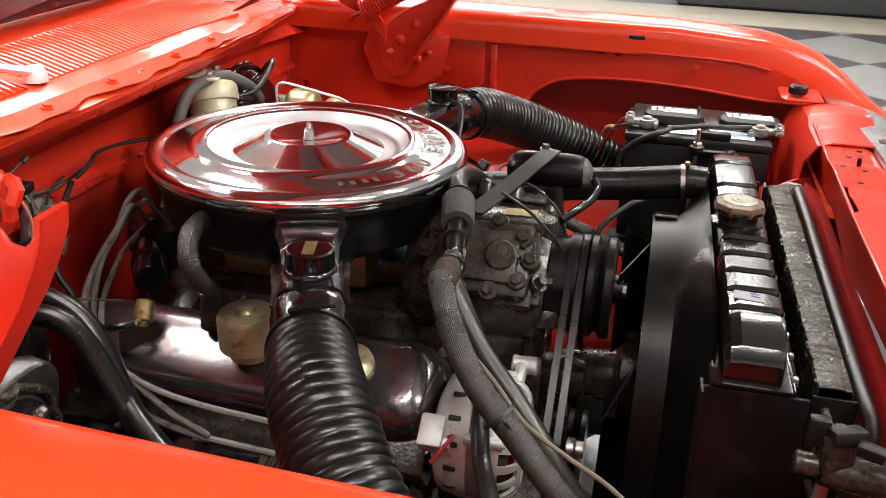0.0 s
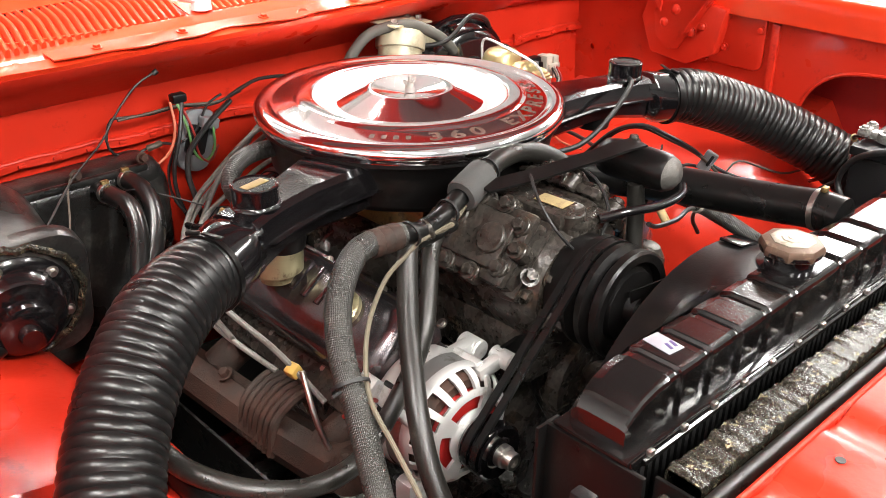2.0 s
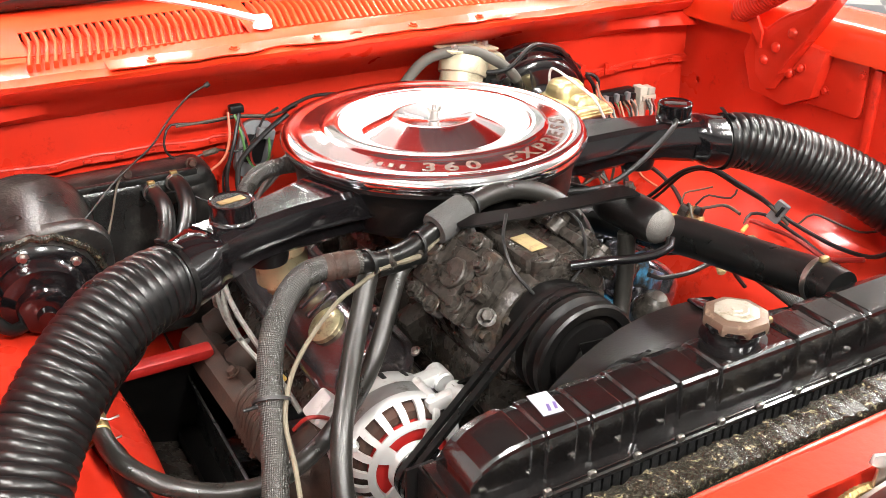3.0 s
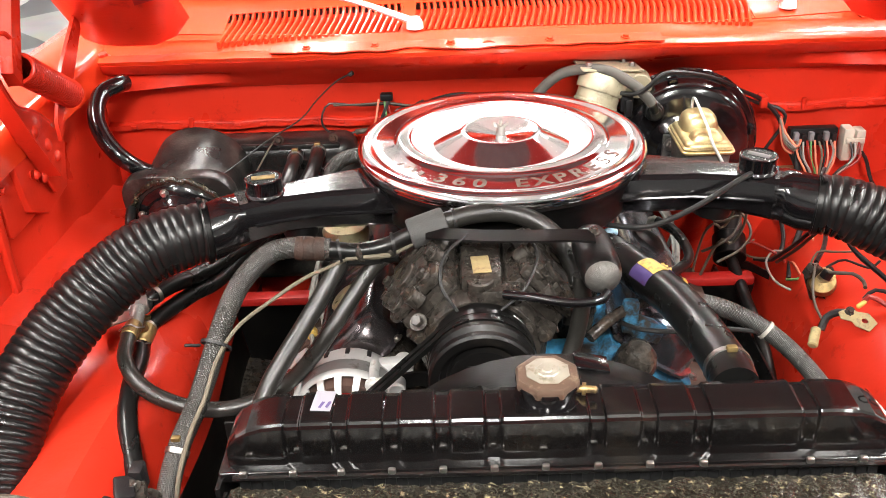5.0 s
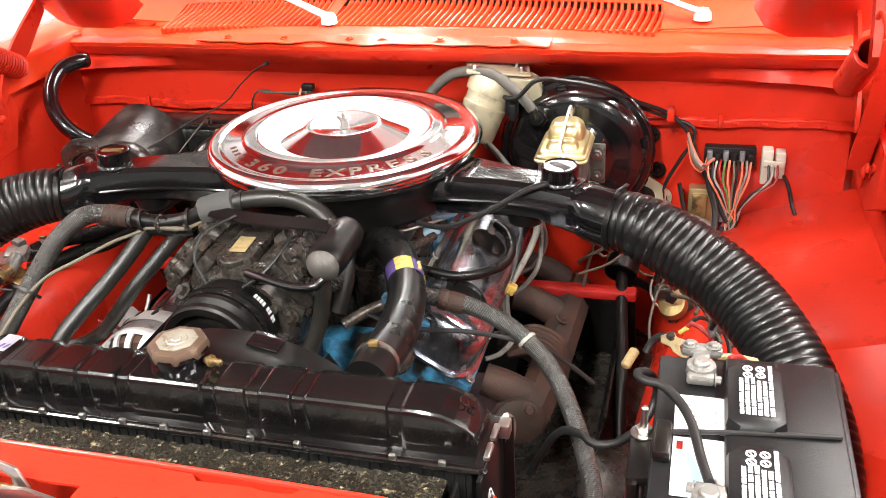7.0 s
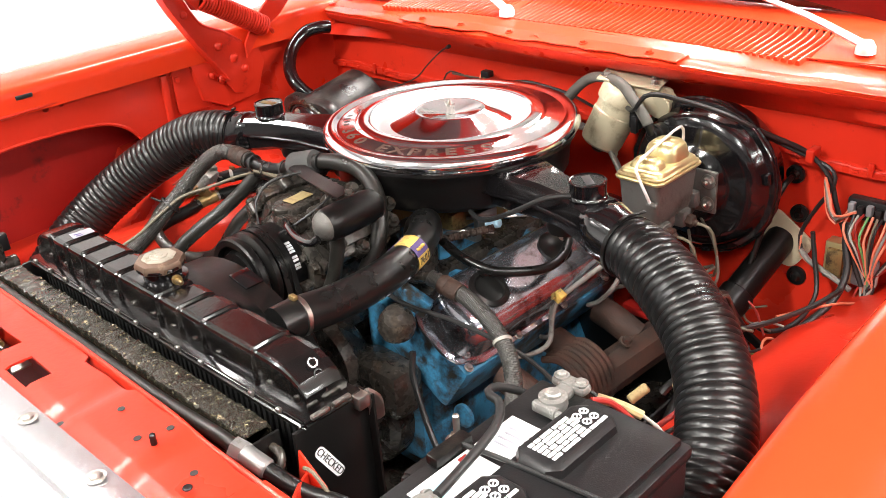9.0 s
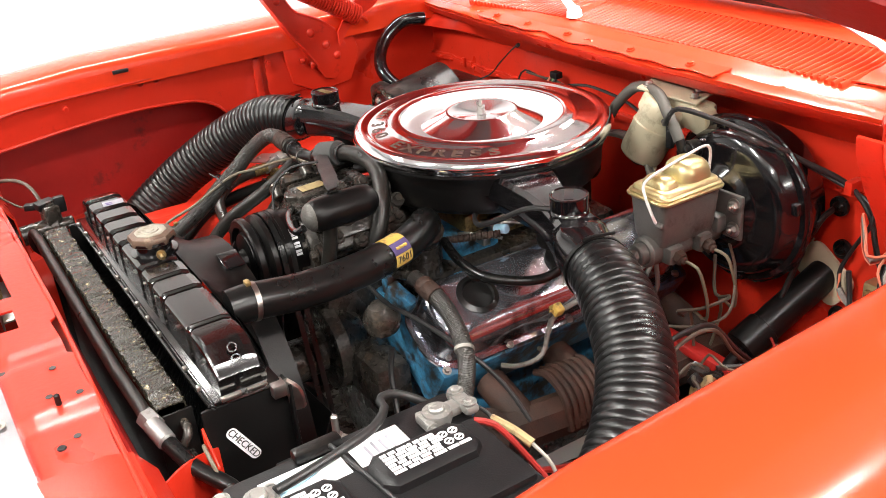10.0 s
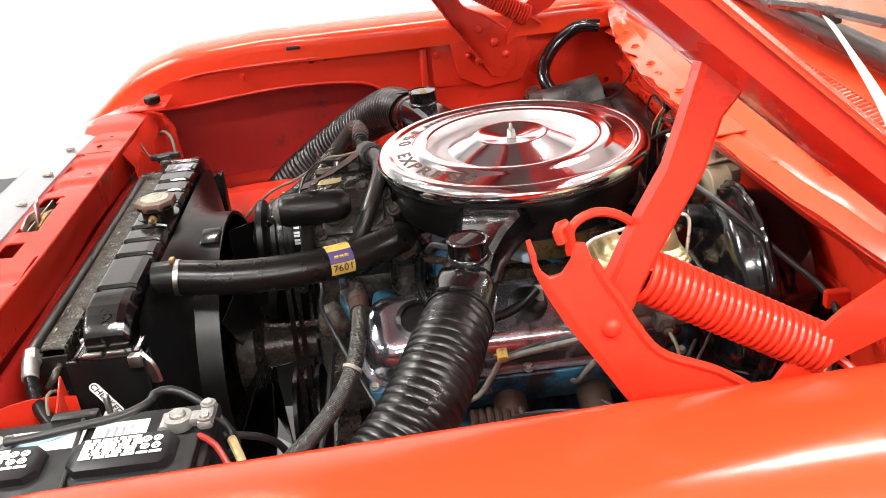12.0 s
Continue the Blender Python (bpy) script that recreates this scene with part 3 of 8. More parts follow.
for k in range(30):
    x = CX - 0.74 + 1.48 * k / 29
    q = ((x - CX) / 0.79) ** 2
    part("seam_weld", box((x, 0.352 + 0.012 * q - 0.013, 0.949), (0.012, 0.008, 0.006), 0.002), RED_BAY, firewall)
part("seam_bead", tube([(x, 0.352 + 0.012 * ((x - CX) / 0.79) ** 2 - 0.010, 0.955 + 1.2 * wave(x, 4) + 0.0012 * math.sin(131 * x)) for x in [CX - 0.77 + 0.02 * k for k in range(78)]], 0.0034, 8, 0.02), RED_BAY, firewall)
for x in (-0.585, -0.17, 0.60):
    part("seam_tab", box((x, 0.344, 0.955), (0.009, 0.008, 0.024), 0.002), RED_BAY, firewall)
ly, lz = lip(0.0)
part("cowl_notch", tube([(-0.024, ly - 0.006, lz - 0.002), (-0.019, ly + 0.004, lz + 0.008), (-0.008, ly + 0.010, lz + 0.011), (0.003, ly + 0.004, lz + 0.008), (0.008, ly - 0.006, lz - 0.002)], 0.0028, 8, 0.004), RED, cowl)

def flap_fn(u, v):
    x = lerp(-0.40, 0.30, u)
    ly, lz = lip(x)
    edge = -0.012 + 0.004 * math.sin(31 * x) + 0.003 * math.sin(77 * x + 1) + (0.010 * math.exp(-((x + 0.13) / 0.03) ** 2) if x < 0 else 0.006 * math.exp(-((x - 0.14) / 0.05) ** 2))
    y = ly + lerp(edge, 0.030, v)
    return (x, y, lz + 0.0085 + 0.004 * v + 0.0006 * math.sin(45 * x + 3 * v) * (1 - v))


part("cowl_flap", sheet(flap_fn, 110, 3, 0.0018), RED, cowl)
for x in (-0.335, -0.21, -0.075, 0.10, 0.235):
    part("flap_screw", bolt((x, lip(x)[0] + 0.010, lip(x)[1] + 0.011), (0, -0.15, 1), 0.0055, 0.005), RED, cowl)

# cowl vent: a field of louvres let into the panel before the windscreen
GX0, GX1, GYF, GYB = -0.50, 0.485, 0.318, 0.432


def cowl_z(x, y):
    q = ((x - CX) / 0.79) ** 2
    return 1.128 - 0.026 * q + (y - 0.31) * 0.22


def cowl_top(x0, x1, y0, y1, drop=0.0, nx=12, ny=4):
    def fn(u, v):
        x = lerp(x0, x1, u)
        front = max(y0, lip(x)[0] + 0.061)
        y = lerp(front, max(y1, front + 0.002), v)
        return (x, y, cowl_z(x, y) - drop)
    return sheet(fn, nx, ny, 0.002)


vent = part("cowl_panel", merge(cowl_top(CX - 0.80, CX + 0.80, 0.31, GYF, 0, 60, 2), cowl_top(CX - 0.80, GX0, GYF, GYB, 0, 14, 4), cowl_top(GX1, CX + 0.80, GYF, GYB, 0, 14, 4),
                                cowl_top(CX - 0.80, CX + 0.80, GYB, 0.62, 0, 60, 5), cowl_top(-0.165, -0.140, GYF, GYB, 0, 3, 4), cowl_top(GX0, GX1, GYF, GYB, 0.014, 40, 3)), RED, truck)
slat = []
for i in range(9):
    v = i / 8
    y, dx = lerp((GYB - GYF) / 2, (GYF - GYB) / 2, v), -0.011 * max(0, v - 0.35) ** 2 / 0.42 + 0.002 * math.sin(2 * math.pi * v)
    slat.append([(dx - 0.0034, y, -0.006), (dx - 0.0034, y, 0.0035), (dx - 0.0018, y, 0.0058), (dx + 0.0018, y, 0.0062), (dx + 0.0034, y, 0.004), (dx + 0.0034, y, -0.006)])
slat_mesh = finish("louvre", loft(slat), RED)
k = 0
x = GX0 + 0.008
while x < GX1:
    if not -0.166 < x < -0.138:
        ob = new("louvre", slat_mesh)
        ob.parent, ob.matrix_parent_inverse = vent, Matrix()
        ob.matrix_basis = pose(x, (GYF + GYB) / 2, cowl_z(x, (GYF + GYB) / 2) - 0.004, 12.4, 0, 0)
    x += 0.0125


def glass_fn(u, v):
    x = lerp(-0.82, 0.90, u)
    q = ((x - CX) / 0.86) ** 2
    return (x, lerp(0.475, 0.93, v) + 0.10 * q * (1 - 0.4 * v), lerp(1.19, 1.66, v) - 0.03 * q)


screen = part("windscreen", sheet(glass_fn, 24, 8, 0.005), GLASS, truck, "tinted windscreen glass")
screen.visible_shadow = False
part("windscreen_gasket", tube([glass_fn(u, 0) for u in (0, 0.125, 0.25, 0.375, 0.5, 0.625, 0.75, 0.875, 1)], 0.019, 12), HOSE_GREY, screen, "weathered grey windscreen rubber")
part("dashboard", box((CX, 0.98, 1.08), (1.6, 0.5, 0.12), 0.03), RUBBER, truck, "black dashboard behind the glass")
part("cab_body", box((CX, 1.3, 0.72), (1.9, 1.35, 0.66), 0.05), RED, truck)


def wiper(px, py, pz, tx, ty, tz):
    w = thing("windscreen_wiper", (px, py, pz), "silver wiper arm with a black blade on the cowl", "wiper", "wipers")
    a, b = V(px, py, pz), V(tx, ty, tz)
    part("arm", merge(tube([a, a.lerp(b, 0.3) + V(0, 0, 0.012), a.lerp(b, 0.7) + V(0, 0, 0.008), b], 0.007, 8, 0.03, lambda s: 1.5 - 0.9 * min(1, s / 0.3), 0.6)), WIPER_WHITE, w)
    part("pivot_cap", lathe([(0, 0.0), (0.016, 0.0), (0.015, 0.012), (0.010, 0.020), (0, 0.022)], Matrix.Translation((px, py, pz - 0.012)), 20), WIPER_WHITE, w)
    d = V(-0.98, 0.02, -0.12)
    part("blade", merge(tube([b - d * 0.21, b + V(0, 0, 0.004), b + d * 0.21], 0.0075, 6), box(b, (0.1, 0.012, 0.014), 0.003)), RUBBER, w)


wiper(-0.14, 0.325, cowl_z(-0.14, 0.325) + 0.014, -0.53, 0.455, 1.215)
wiper(0.555, 0.375, cowl_z(0.555, 0.375) + 0.014, 0.14, 0.45, 1.228)

# raised hood: skin, inner frame and hinge straps
HB, HD, HN = V(CX, 0.30, 1.122), V(0, -0.743, 0.669), V(0, 0.669, 0.743)


def hood_pt(x, d, n):
    return HB + V(x, 0, 0) + HD * d + HN * n


def hood_rear(x):
    return 0.24 - 0.21 * (x / 0.80) ** 2


def hood_fn(u, v):
    x = lerp(-0.80, 0.80, u)
    q = (x / 0.80) ** 2
    return hood_pt(x, lerp(hood_rear(x), 1.22, v), 0.075 - 0.014 * q - 0.008 * (abs(x) > 0.77))


hood = part("hood", sheet(hood_fn, 30, 12, 0.002), RED, truck)
for s in (-1, 1):
    part("hood_side_frame", loft([[hood_pt(s * 0.795, d, 0.056), hood_pt(s * 0.795, d, 0.03), hood_pt(s * 0.765, d, 0.018 + 0.012 * (0.2 < d < 0.24)), hood_pt(s * 0.73, d, 0.012), hood_pt(s * 0.66, d, 0.012), hood_pt(s * 0.62, d, 0.03), hood_pt(s * 0.60, d, 0.066)] for d in (-0.02, 0.06, 0.19, 0.2, 0.24, 0.25, 0.5, 0.8, 1.2)]), RED_BAY, hood)
for k, (d0, d1) in enumerate(((0.0, 0.13), (1.05, 1.2), (0.5, 0.6))):
    xs = [-0.70 + 0.1 * i for i in range(15)]
    # Cross frames take the darkened red, standing for shade under the hood.
    part("hood_cross_frame", loft([[hood_pt(x, d0 + e, 0.066), hood_pt(x, d0 + e, 0.03), hood_pt(x, d0 + 0.02 + e, 0.016), hood_pt(x, d1 - 0.02 + e, 0.02), hood_pt(x, d1 + e, 0.062)] for x in xs for e in [hood_rear(x) if k == 0 else 0]]), RED_SHADED, hood, "inner frame of the hood, red darkened as shade")
# Liner is assumed and unseen; its tone is set for the chrome lid.
part("hood_liner", loft([[hood_pt(x, 0.31, 0.058), hood_pt(x, 1.18, 0.058), hood_pt(x, 1.18, 0.05), hood_pt(x, 0.31, 0.05)] for x in (-0.7, 0.0, 0.7)]), LINER, hood, "assumed hood liner, out of view, toned for the lid's reflections")


def hinge(s, x, dy):
    """A hood hinge: base on the apron, hooked rocking plate, strap up to the hood and coil spring."""
    h = thing("spring_hinge", (x, 0.06 + dy, 0.97), "red painted hood hinge with a heavy coil spring", "hinge", "hood hinges")
    edge = [(0.053, 0.990), (0.023, 1.035), (-0.007, 1.078), (-0.034, 1.123), (-0.057, 1.160), (-0.071, 1.188), (-0.079, 1.208)]

    def flat(pts, dx, th, b=0.002):
        return plate([(y + dy, z) for y, z in pts], th, Matrix(((0, 0, s, x + s * dx), (1, 0, 0, 0), (0, 1, 0, 0), (0, 0, 0, 1))), b)

    def at(y, z, dx=0.0):
        return V(x + s * dx, y + dy, z)

    rock = part("rocking_plate", flat([(-0.081, 1.224), (-0.076, 1.212), (-0.067, 1.203), (-0.057, 1.205), (-0.049, 1.217), (-0.045, 1.231), (-0.037, 1.230), (-0.031, 1.212), (-0.019, 1.188), (-0.009, 1.172), (0.003, 1.148), (0.025, 1.118), (0.075, 1.093), (0.118, 1.06), (0.143, 1.02), (0.133, 0.97), (0.103, 0.945), (0.078, 0.95)] + edge, 0.0, 0.005, 0.0018), RED_BAY, h)
    part("plate_web", loft([[at(y, z, 0.004), at(y, z, -0.026), at(y + 0.004, z + 0.001, -0.026), at(y + 0.004, z + 0.001, 0.004)] for y, z in edge + [(-0.081, 1.224)]]), RED_BAY, rock)
    part("plate_fold", tube([at(y, z, 0.003) for y, z in ((-0.031, 1.212), (-0.019, 1.188), (-0.009, 1.172), (0.003, 1.148), (0.025, 1.118), (0.075, 1.093), (0.118, 1.06))], 0.0042, 8, 0.01), RED_BAY, rock)
    part("pin_curl", tube([at(-0.045, 1.212, -0.016), at(-0.046, 1.226, -0.016), at(-0.050, 1.240, -0.014), at(-0.056, 1.236, -0.012), at(-0.053, 1.226, -0.010)], 0.0048, 8, 0.005), RED_BAY, rock)
    part("bracket", flat([(-0.02, 1.045), (0.02, 1.05), (0.16, 1.06), (0.18, 1.0), (0.15, 0.93), (0.06, 0.92), (0.0, 0.95)], 0.010, 0.03, 0.004), RED_BAY, h)
    runs = (((-0.017, 1.184), (0.004, 1.158)), ((-0.002, 1.218), (0.022, 1.200)), ((0.032, 1.279), (0.062, 1.275)), ((0.045, 1.320), (0.075, 1.317)), ((0.060, 1.370), (0.090, 1.336)), ((0.067, 1.386), (0.098, 1.353)))
    strap = part("strap", loft([[at(*p, -0.026), at(*q, -0.026), at(*q, -0.008), at(q[0] - 0.004, q[1], -0.005), at(p[0] + 0.004, p[1], -0.005), at(*p, -0.008)] for p, q in runs]), RED_BAY, h)
    part("rear_strap", loft([[at(y, z - w, -0.012), at(y, z + w, -0.012), at(y, z + w, -0.006), at(y, z - w, -0.006)] for y, z, w in ((0.120, 1.040, 0.016), (0.150, 1.080, 0.020), (0.185, 1.108, 0.024), (0.225, 1.130, 0.028), (0.30, 1.185, 0.018))]), RED_BAY, h)
    a, b = at(0.014, 1.183, -0.022), at(0.172, 1.088, -0.022)
    ax = axis_matrix(a, b)
    L, turns = (b - a).length, 25
    coil = [ax @ V(0.0205 * math.cos(2 * math.pi * turns * i / 600), 0.0205 * math.sin(2 * math.pi * turns * i / 600), L * i / 600) for i in range(601)]
    bm = bmesh.new()
    rings = []
    for i, c in enumerate(coil):
        th = 2 * math.pi * turns * i / 600
        r = (ax.to_3x3() @ V(math.cos(th), math.sin(th), 0))
        zz = ax.to_3x3() @ V(0, 0, 1)
        rings.append([bm.verts.new(c + r * (0.0036 * math.cos(q * math.pi / 4)) + zz * (0.0036 * math.sin(q * math.pi / 4))) for q in range(8)])
    for p, q in zip(rings, rings[1:]):
        for j in range(8):
            bm.faces.new((p[j], p[(j + 1) % 8], q[(j + 1) % 8], q[j]))
    part("coil_spring", bm, RED_BAY, h)
    part("front_hook", tube([at(-0.048, 1.226, -0.016), at(-0.040, 1.238, -0.020), at(-0.022, 1.244, -0.022), at(-0.002, 1.238, -0.022), at(0.014, 1.222, -0.022), at(0.020, 1.202, -0.022), at(0.018, 1.190, -0.008)], 0.0040, 8, 0.006), RED_BAY, h)
    part("rear_hook", tube([b, b + V(0, 0.018, -0.012), b + V(s * 0.014, 0.030, -0.022)], 0.0042, 8), RED_BAY, h)
    for y, z, q in ((-0.018, 1.150, 0.009), (0.055, 1.065, 0.011), (0.09, 1.03, 0.011), (0.05, 0.99, 0.010), (0.115, 1.0, 0.010), (0.025, 1.005, 0.008)):
        for e in (1, -1):
            part("hinge_rivet", lathe([(0, 0), (q, 0), (q * 0.9, 0.003), (q * 0.55, 0.0055), (0, 0.006)], axis_matrix(at(y, z, 0.005 if e > 0 else 0.0), at(y, z, e)), 16), RED_BAY, rock)


hinge(-1, -0.742, -0.032)
hinge(1, 0.806, 0.0)

# black sheets added under the bay to block the bright floor
for x0, x1, y0, y1 in ((-0.74, -0.19, -0.42, 0.32), (0.24, 0.82, -0.30, 0.32)):
    part("gap_cover", sheet(lambda u, v: (lerp(x0, x1, u), lerp(y0, y1, v), 0.46 + 0.05 * math.sin(5 * u) + 0.012 * math.sin(9 * v + 3 * u)), 10, 10, 0.004), BLACK_GREASE, truck, "black sheet added to block the bright floor")
# radiator support and front edge
def support_z(x, y):
    """Height of the stamped panel: shallow steps and cross beads pressed into it."""
    z = 0.984 - 0.006 * max(0, min(1, (x - 0.335) / 0.03))
    for c, w, d in ((-0.54, 0.022, 0.006), (-0.43, 0.022, 0.006), (-0.31, 0.022, 0.006), (-0.20, 0.018, 0.005), (0.20, 0.016, 0.003)):
        z -= d * math.exp(-((x - c) / w) ** 4)
    return z - 0.004 * max(0, min(1, (-0.832 - y) / 0.008)) + 0.0012 * math.sin(13 * x + 20 * y)


def support_panel():
    """The panel with its latch openings cut through."""
    nx, ny, holes = 150, 14, ((-0.14, 0.02, -0.834, -0.800), (0.055, 0.115, -0.834, -0.806))
    bm = bmesh.new()
    g = []
    for i in range(nx + 1):
        x = lerp(-0.60, 0.62, i / nx)
        rear = -0.758 - 0.02 * max(0, x - 0.1) - (0.008 if 0.12 < x < 0.225 else 0) + 0.0015 * math.sin(40 * x)
        g.append([bm.verts.new((x, y, support_z(x, y))) for y in [lerp(rear, -0.850, j / ny) for j in range(ny + 1)]])
    for i in range(nx):
        for j in range(ny):
            c = (g[i][j].co + g[i + 1][j + 1].co) / 2
            if not any(x0 < c.x < x1 and y0 < c.y < y1 for x0, x1, y0, y1 in holes):
                bm.faces.new((g[i][j], g[i + 1][j], g[i + 1][j + 1], g[i][j + 1]))
    bmesh.ops.recalc_face_normals(bm, faces=bm.faces)
    bmesh.ops.solidify(bm, geom=bm.faces[:], thickness=0.003)
    return bm


support = part("radiator_support", support_panel(), RED_BAY, truck)
part("support_rear_flange", sheet(lambda u, v: (lerp(-0.58, 0.60, u), -0.757 - 0.02 * max(0, lerp(-0.58, 0.60, u) - 0.1) + 0.004 * math.sin(14 * u) * v - 0.010 * v, 0.982 - 0.07 * v - 0.006 * max(0, min(1, (lerp(-0.58, 0.6, u) - 0.335) / 0.03))), 40, 3, 0.003), RED_BAY, truck)
part("support_lip", tube([(x, -0.7555 - 0.02 * max(0, x - 0.1), 0.9845 - 0.006 * max(0, min(1, (x - 0.335) / 0.03))) for x in [-0.56 + 0.058 * k for k in range(21)]], 0.003, 8, 0.02), RED_BAY, support)
# Lower rail has its shade in the colour too.
part("support_strut", loft([[(x, y, z) for y, z in ((-0.765, 0.905), (-0.745, 0.915), (-0.738, 0.90), (-0.745, 0.72), (-0.765, 0.72))] for x in (-0.60, -0.35, -0.05, 0.25, 0.60)]), RED_SHADED, support, "lower rail of the radiator support, red darkened as shade")
for hx, hy in ((0.312, -0.806), (0.250, -0.790), (0.325, -0.775), (0.400, -0.796), (-0.25, -0.785), (-0.48, -0.80), (-0.37, -0.83), (0.21, -0.842)):
    part("support_hole", lathe([(0, 0.0), (0.0042, 0.0), (0.0045, 0.0006), (0.0042, 0.0010), (0, 0.0008)], Matrix.Translation((hx, hy, support_z(hx, hy) + 0.0004)), 12), WIRE_BLACK, support, "small dark punched hole")
part("side_baffle", sheet(lambda u, v: (lerp(0.47, 0.385, u), lerp(-0.755, -0.655, u), lerp(0.915 - 0.03 * u + 0.012 * math.sin(3.1 * u), 0.70, v)), 10, 4, 0.003), RED_BAY, truck, "red baffle beside the condenser")
part("support_front_panel", sheet(lambda u, v: (lerp(-0.70, 0.76, u), -0.852 - 0.004 * v, 0.976 - 0.20 * v), 24, 2, 0.003), RED_BAY, truck)
part("lower_crossmember", box((CX, -0.74, 0.44), (1.3, 0.12, 0.09), 0.01), BLACK_SATIN, truck)
for s in (-1, 1):
    def end_fn(u, v, s=s):
        x = CX + s * lerp(0.42, 0.80, u)
        z = 0.984 - 0.008 * u + (0.012 if 0.35 < u < 0.75 else 0) - 0.09 * max(0, u - 0.75)
        prof = [(-0.875, z - 0.04), (-0.87, z - 0.003), (-0.85, z), (-0.78, z), (-0.755, z - 0.008), (-0.735, z - 0.04), (-0.73, z - 0.12), (-0.735, z - 0.28)][round(v * 7)]
        return (x, prof[0], prof[1])
    part("support_end", sheet(end_fn, 12, 7, 0.003), RED_BAY, truck)
    part("stop_bracket", plate(rounded(0.11, 0.08, 0.012), 0.003, Matrix.Translation((CX + s * 0.72, -0.755, 0.992)), 0.001), RED_BAY, truck)
    st = thing("hood_stop", (CX + s * 0.70, -0.747, 0.994), "black rubber hood stop on the radiator support", "rubber stop", "hood stops")
    part("pad", lathe([(0, 0.006), (0.017, 0.006), (0.019, 0.010), (0.019, 0.020), (0.016, 0.023), (0, 0.023)], Matrix.Translation((CX + s * 0.70, -0.747, 0.994)), 20), RUBBER, st)
    part("stud", rod((CX + s * 0.70, -0.747, 0.994), (CX + s * 0.70, -0.747, 1.002), 0.008), STEEL, st)


def grille_fn(u, v):
    x = lerp(CX - 0.93, CX + 0.93, u)
    q = ((x - CX) / 0.93) ** 4
    prof = [(-0.846, 0.978), (-0.849, 0.985), (-0.872, 0.988), (-0.895, 0.986), (-0.899, 0.980), (-0.925, 0.976), (-0.96, 0.965), (-0.985, 0.94), (-0.99, 0.90), (-0.985, 0.86)][round(v * 9)]
    return (x, prof[0] + 0.06 * q, prof[1] - 0.03 * q)


grille = part("grille_header", sheet(grille_fn, 40, 9, 0.003), SILVER, truck, "bright silver grille header strip")
for k in range(26):
    x = CX - 0.62 + 1.24 * k / 25
    part("grille_bar", box((x, -0.955, 0.74), (0.012, 0.03, 0.24), 0.003), CHROME_DULL, grille)
for k in range(9):
    part("header_screw", bolt((CX - 0.6 + 0.15 * k, -0.866, 0.9885), (0, 0, 1), 0.007, 0.004), STEEL, grille)
latch = thing("hood_latch", (-0.05, -0.82, 0.955), "steel hood latch in the radiator support", "latch")
part("latch_plate", merge(box((-0.06, -0.818, 0.958), (0.14, 0.003, 0.05), 0.001), box((-0.06, -0.805, 0.945), (0.14, 0.028, 0.003), 0.001)), STEEL, latch)
part("latch_hook", plate([(-0.012, -0.02), (0.012, -0.02), (0.014, 0.02), (0.006, 0.042), (-0.012, 0.048), (-0.016, 0.040), (-0.002, 0.030), (-0.006, 0.0)], 0.004, Matrix(((1, 0, 0, -0.04), (0, 0, 1, -0.814), (0, 1, 0, 0.968), (0, 0, 0, 1))), 0.001), STEEL, latch)
part("release_lever", loft([[(x, -0.826, z - 0.006), (x, -0.826, z + 0.006), (x, -0.822, z + 0.006), (x, -0.822, z - 0.006)] for x, z in ((-0.12, 0.968), (-0.07, 0.985), (-0.02, 0.992), (0.012, 0.984))]), STEEL, latch)
part("latch_spring", tube([(-0.10, -0.812, 0.970), (-0.06, -0.810, 0.978), (-0.02, -0.812, 0.972)], 0.006, 8, 0.002, lambda q: 0.75 + 0.3 * abs(math.sin(math.pi * q / 0.005))), BRASS, latch)

# ---- radiator, shroud and condenser ----
RX0, RX1 = -0.318, 0.367
RM = (RX0 + RX1) / 2


def tank_section(x, grow=0.0):
    """The tank's cross-section at x: a rounded hump over the flange, drawn in at both ends."""
    e = min(x - RX0, RX1 - x)
    k = 1.0 if e > 0.062 else math.sqrt(max(0.0, 1 - ((0.062 - e) / 0.062) ** 2)) * 0.86 + 0.14
    top = 0.938 + 0.050 * k + grow
    yf, yb = -0.634 + 0.004 * (1 - k) - grow * 0.9, -0.570 - 0.004 * (1 - k)
    h = top - 0.936
    pts = [(yf, 0.936), (yf, top - 0.13 * h), (yf + 0.0012, top - 0.06 * h), (yf + 0.0035, top - 0.018 * h), (yf + 0.007, top), (yb - 0.016, top), (yb - 0.006, lerp(0.936, top, 0.93)), (yb, lerp(0.936, top, 0.6)), (yb, 0.936)]
    return [(x, y, z) for y, z in pts]


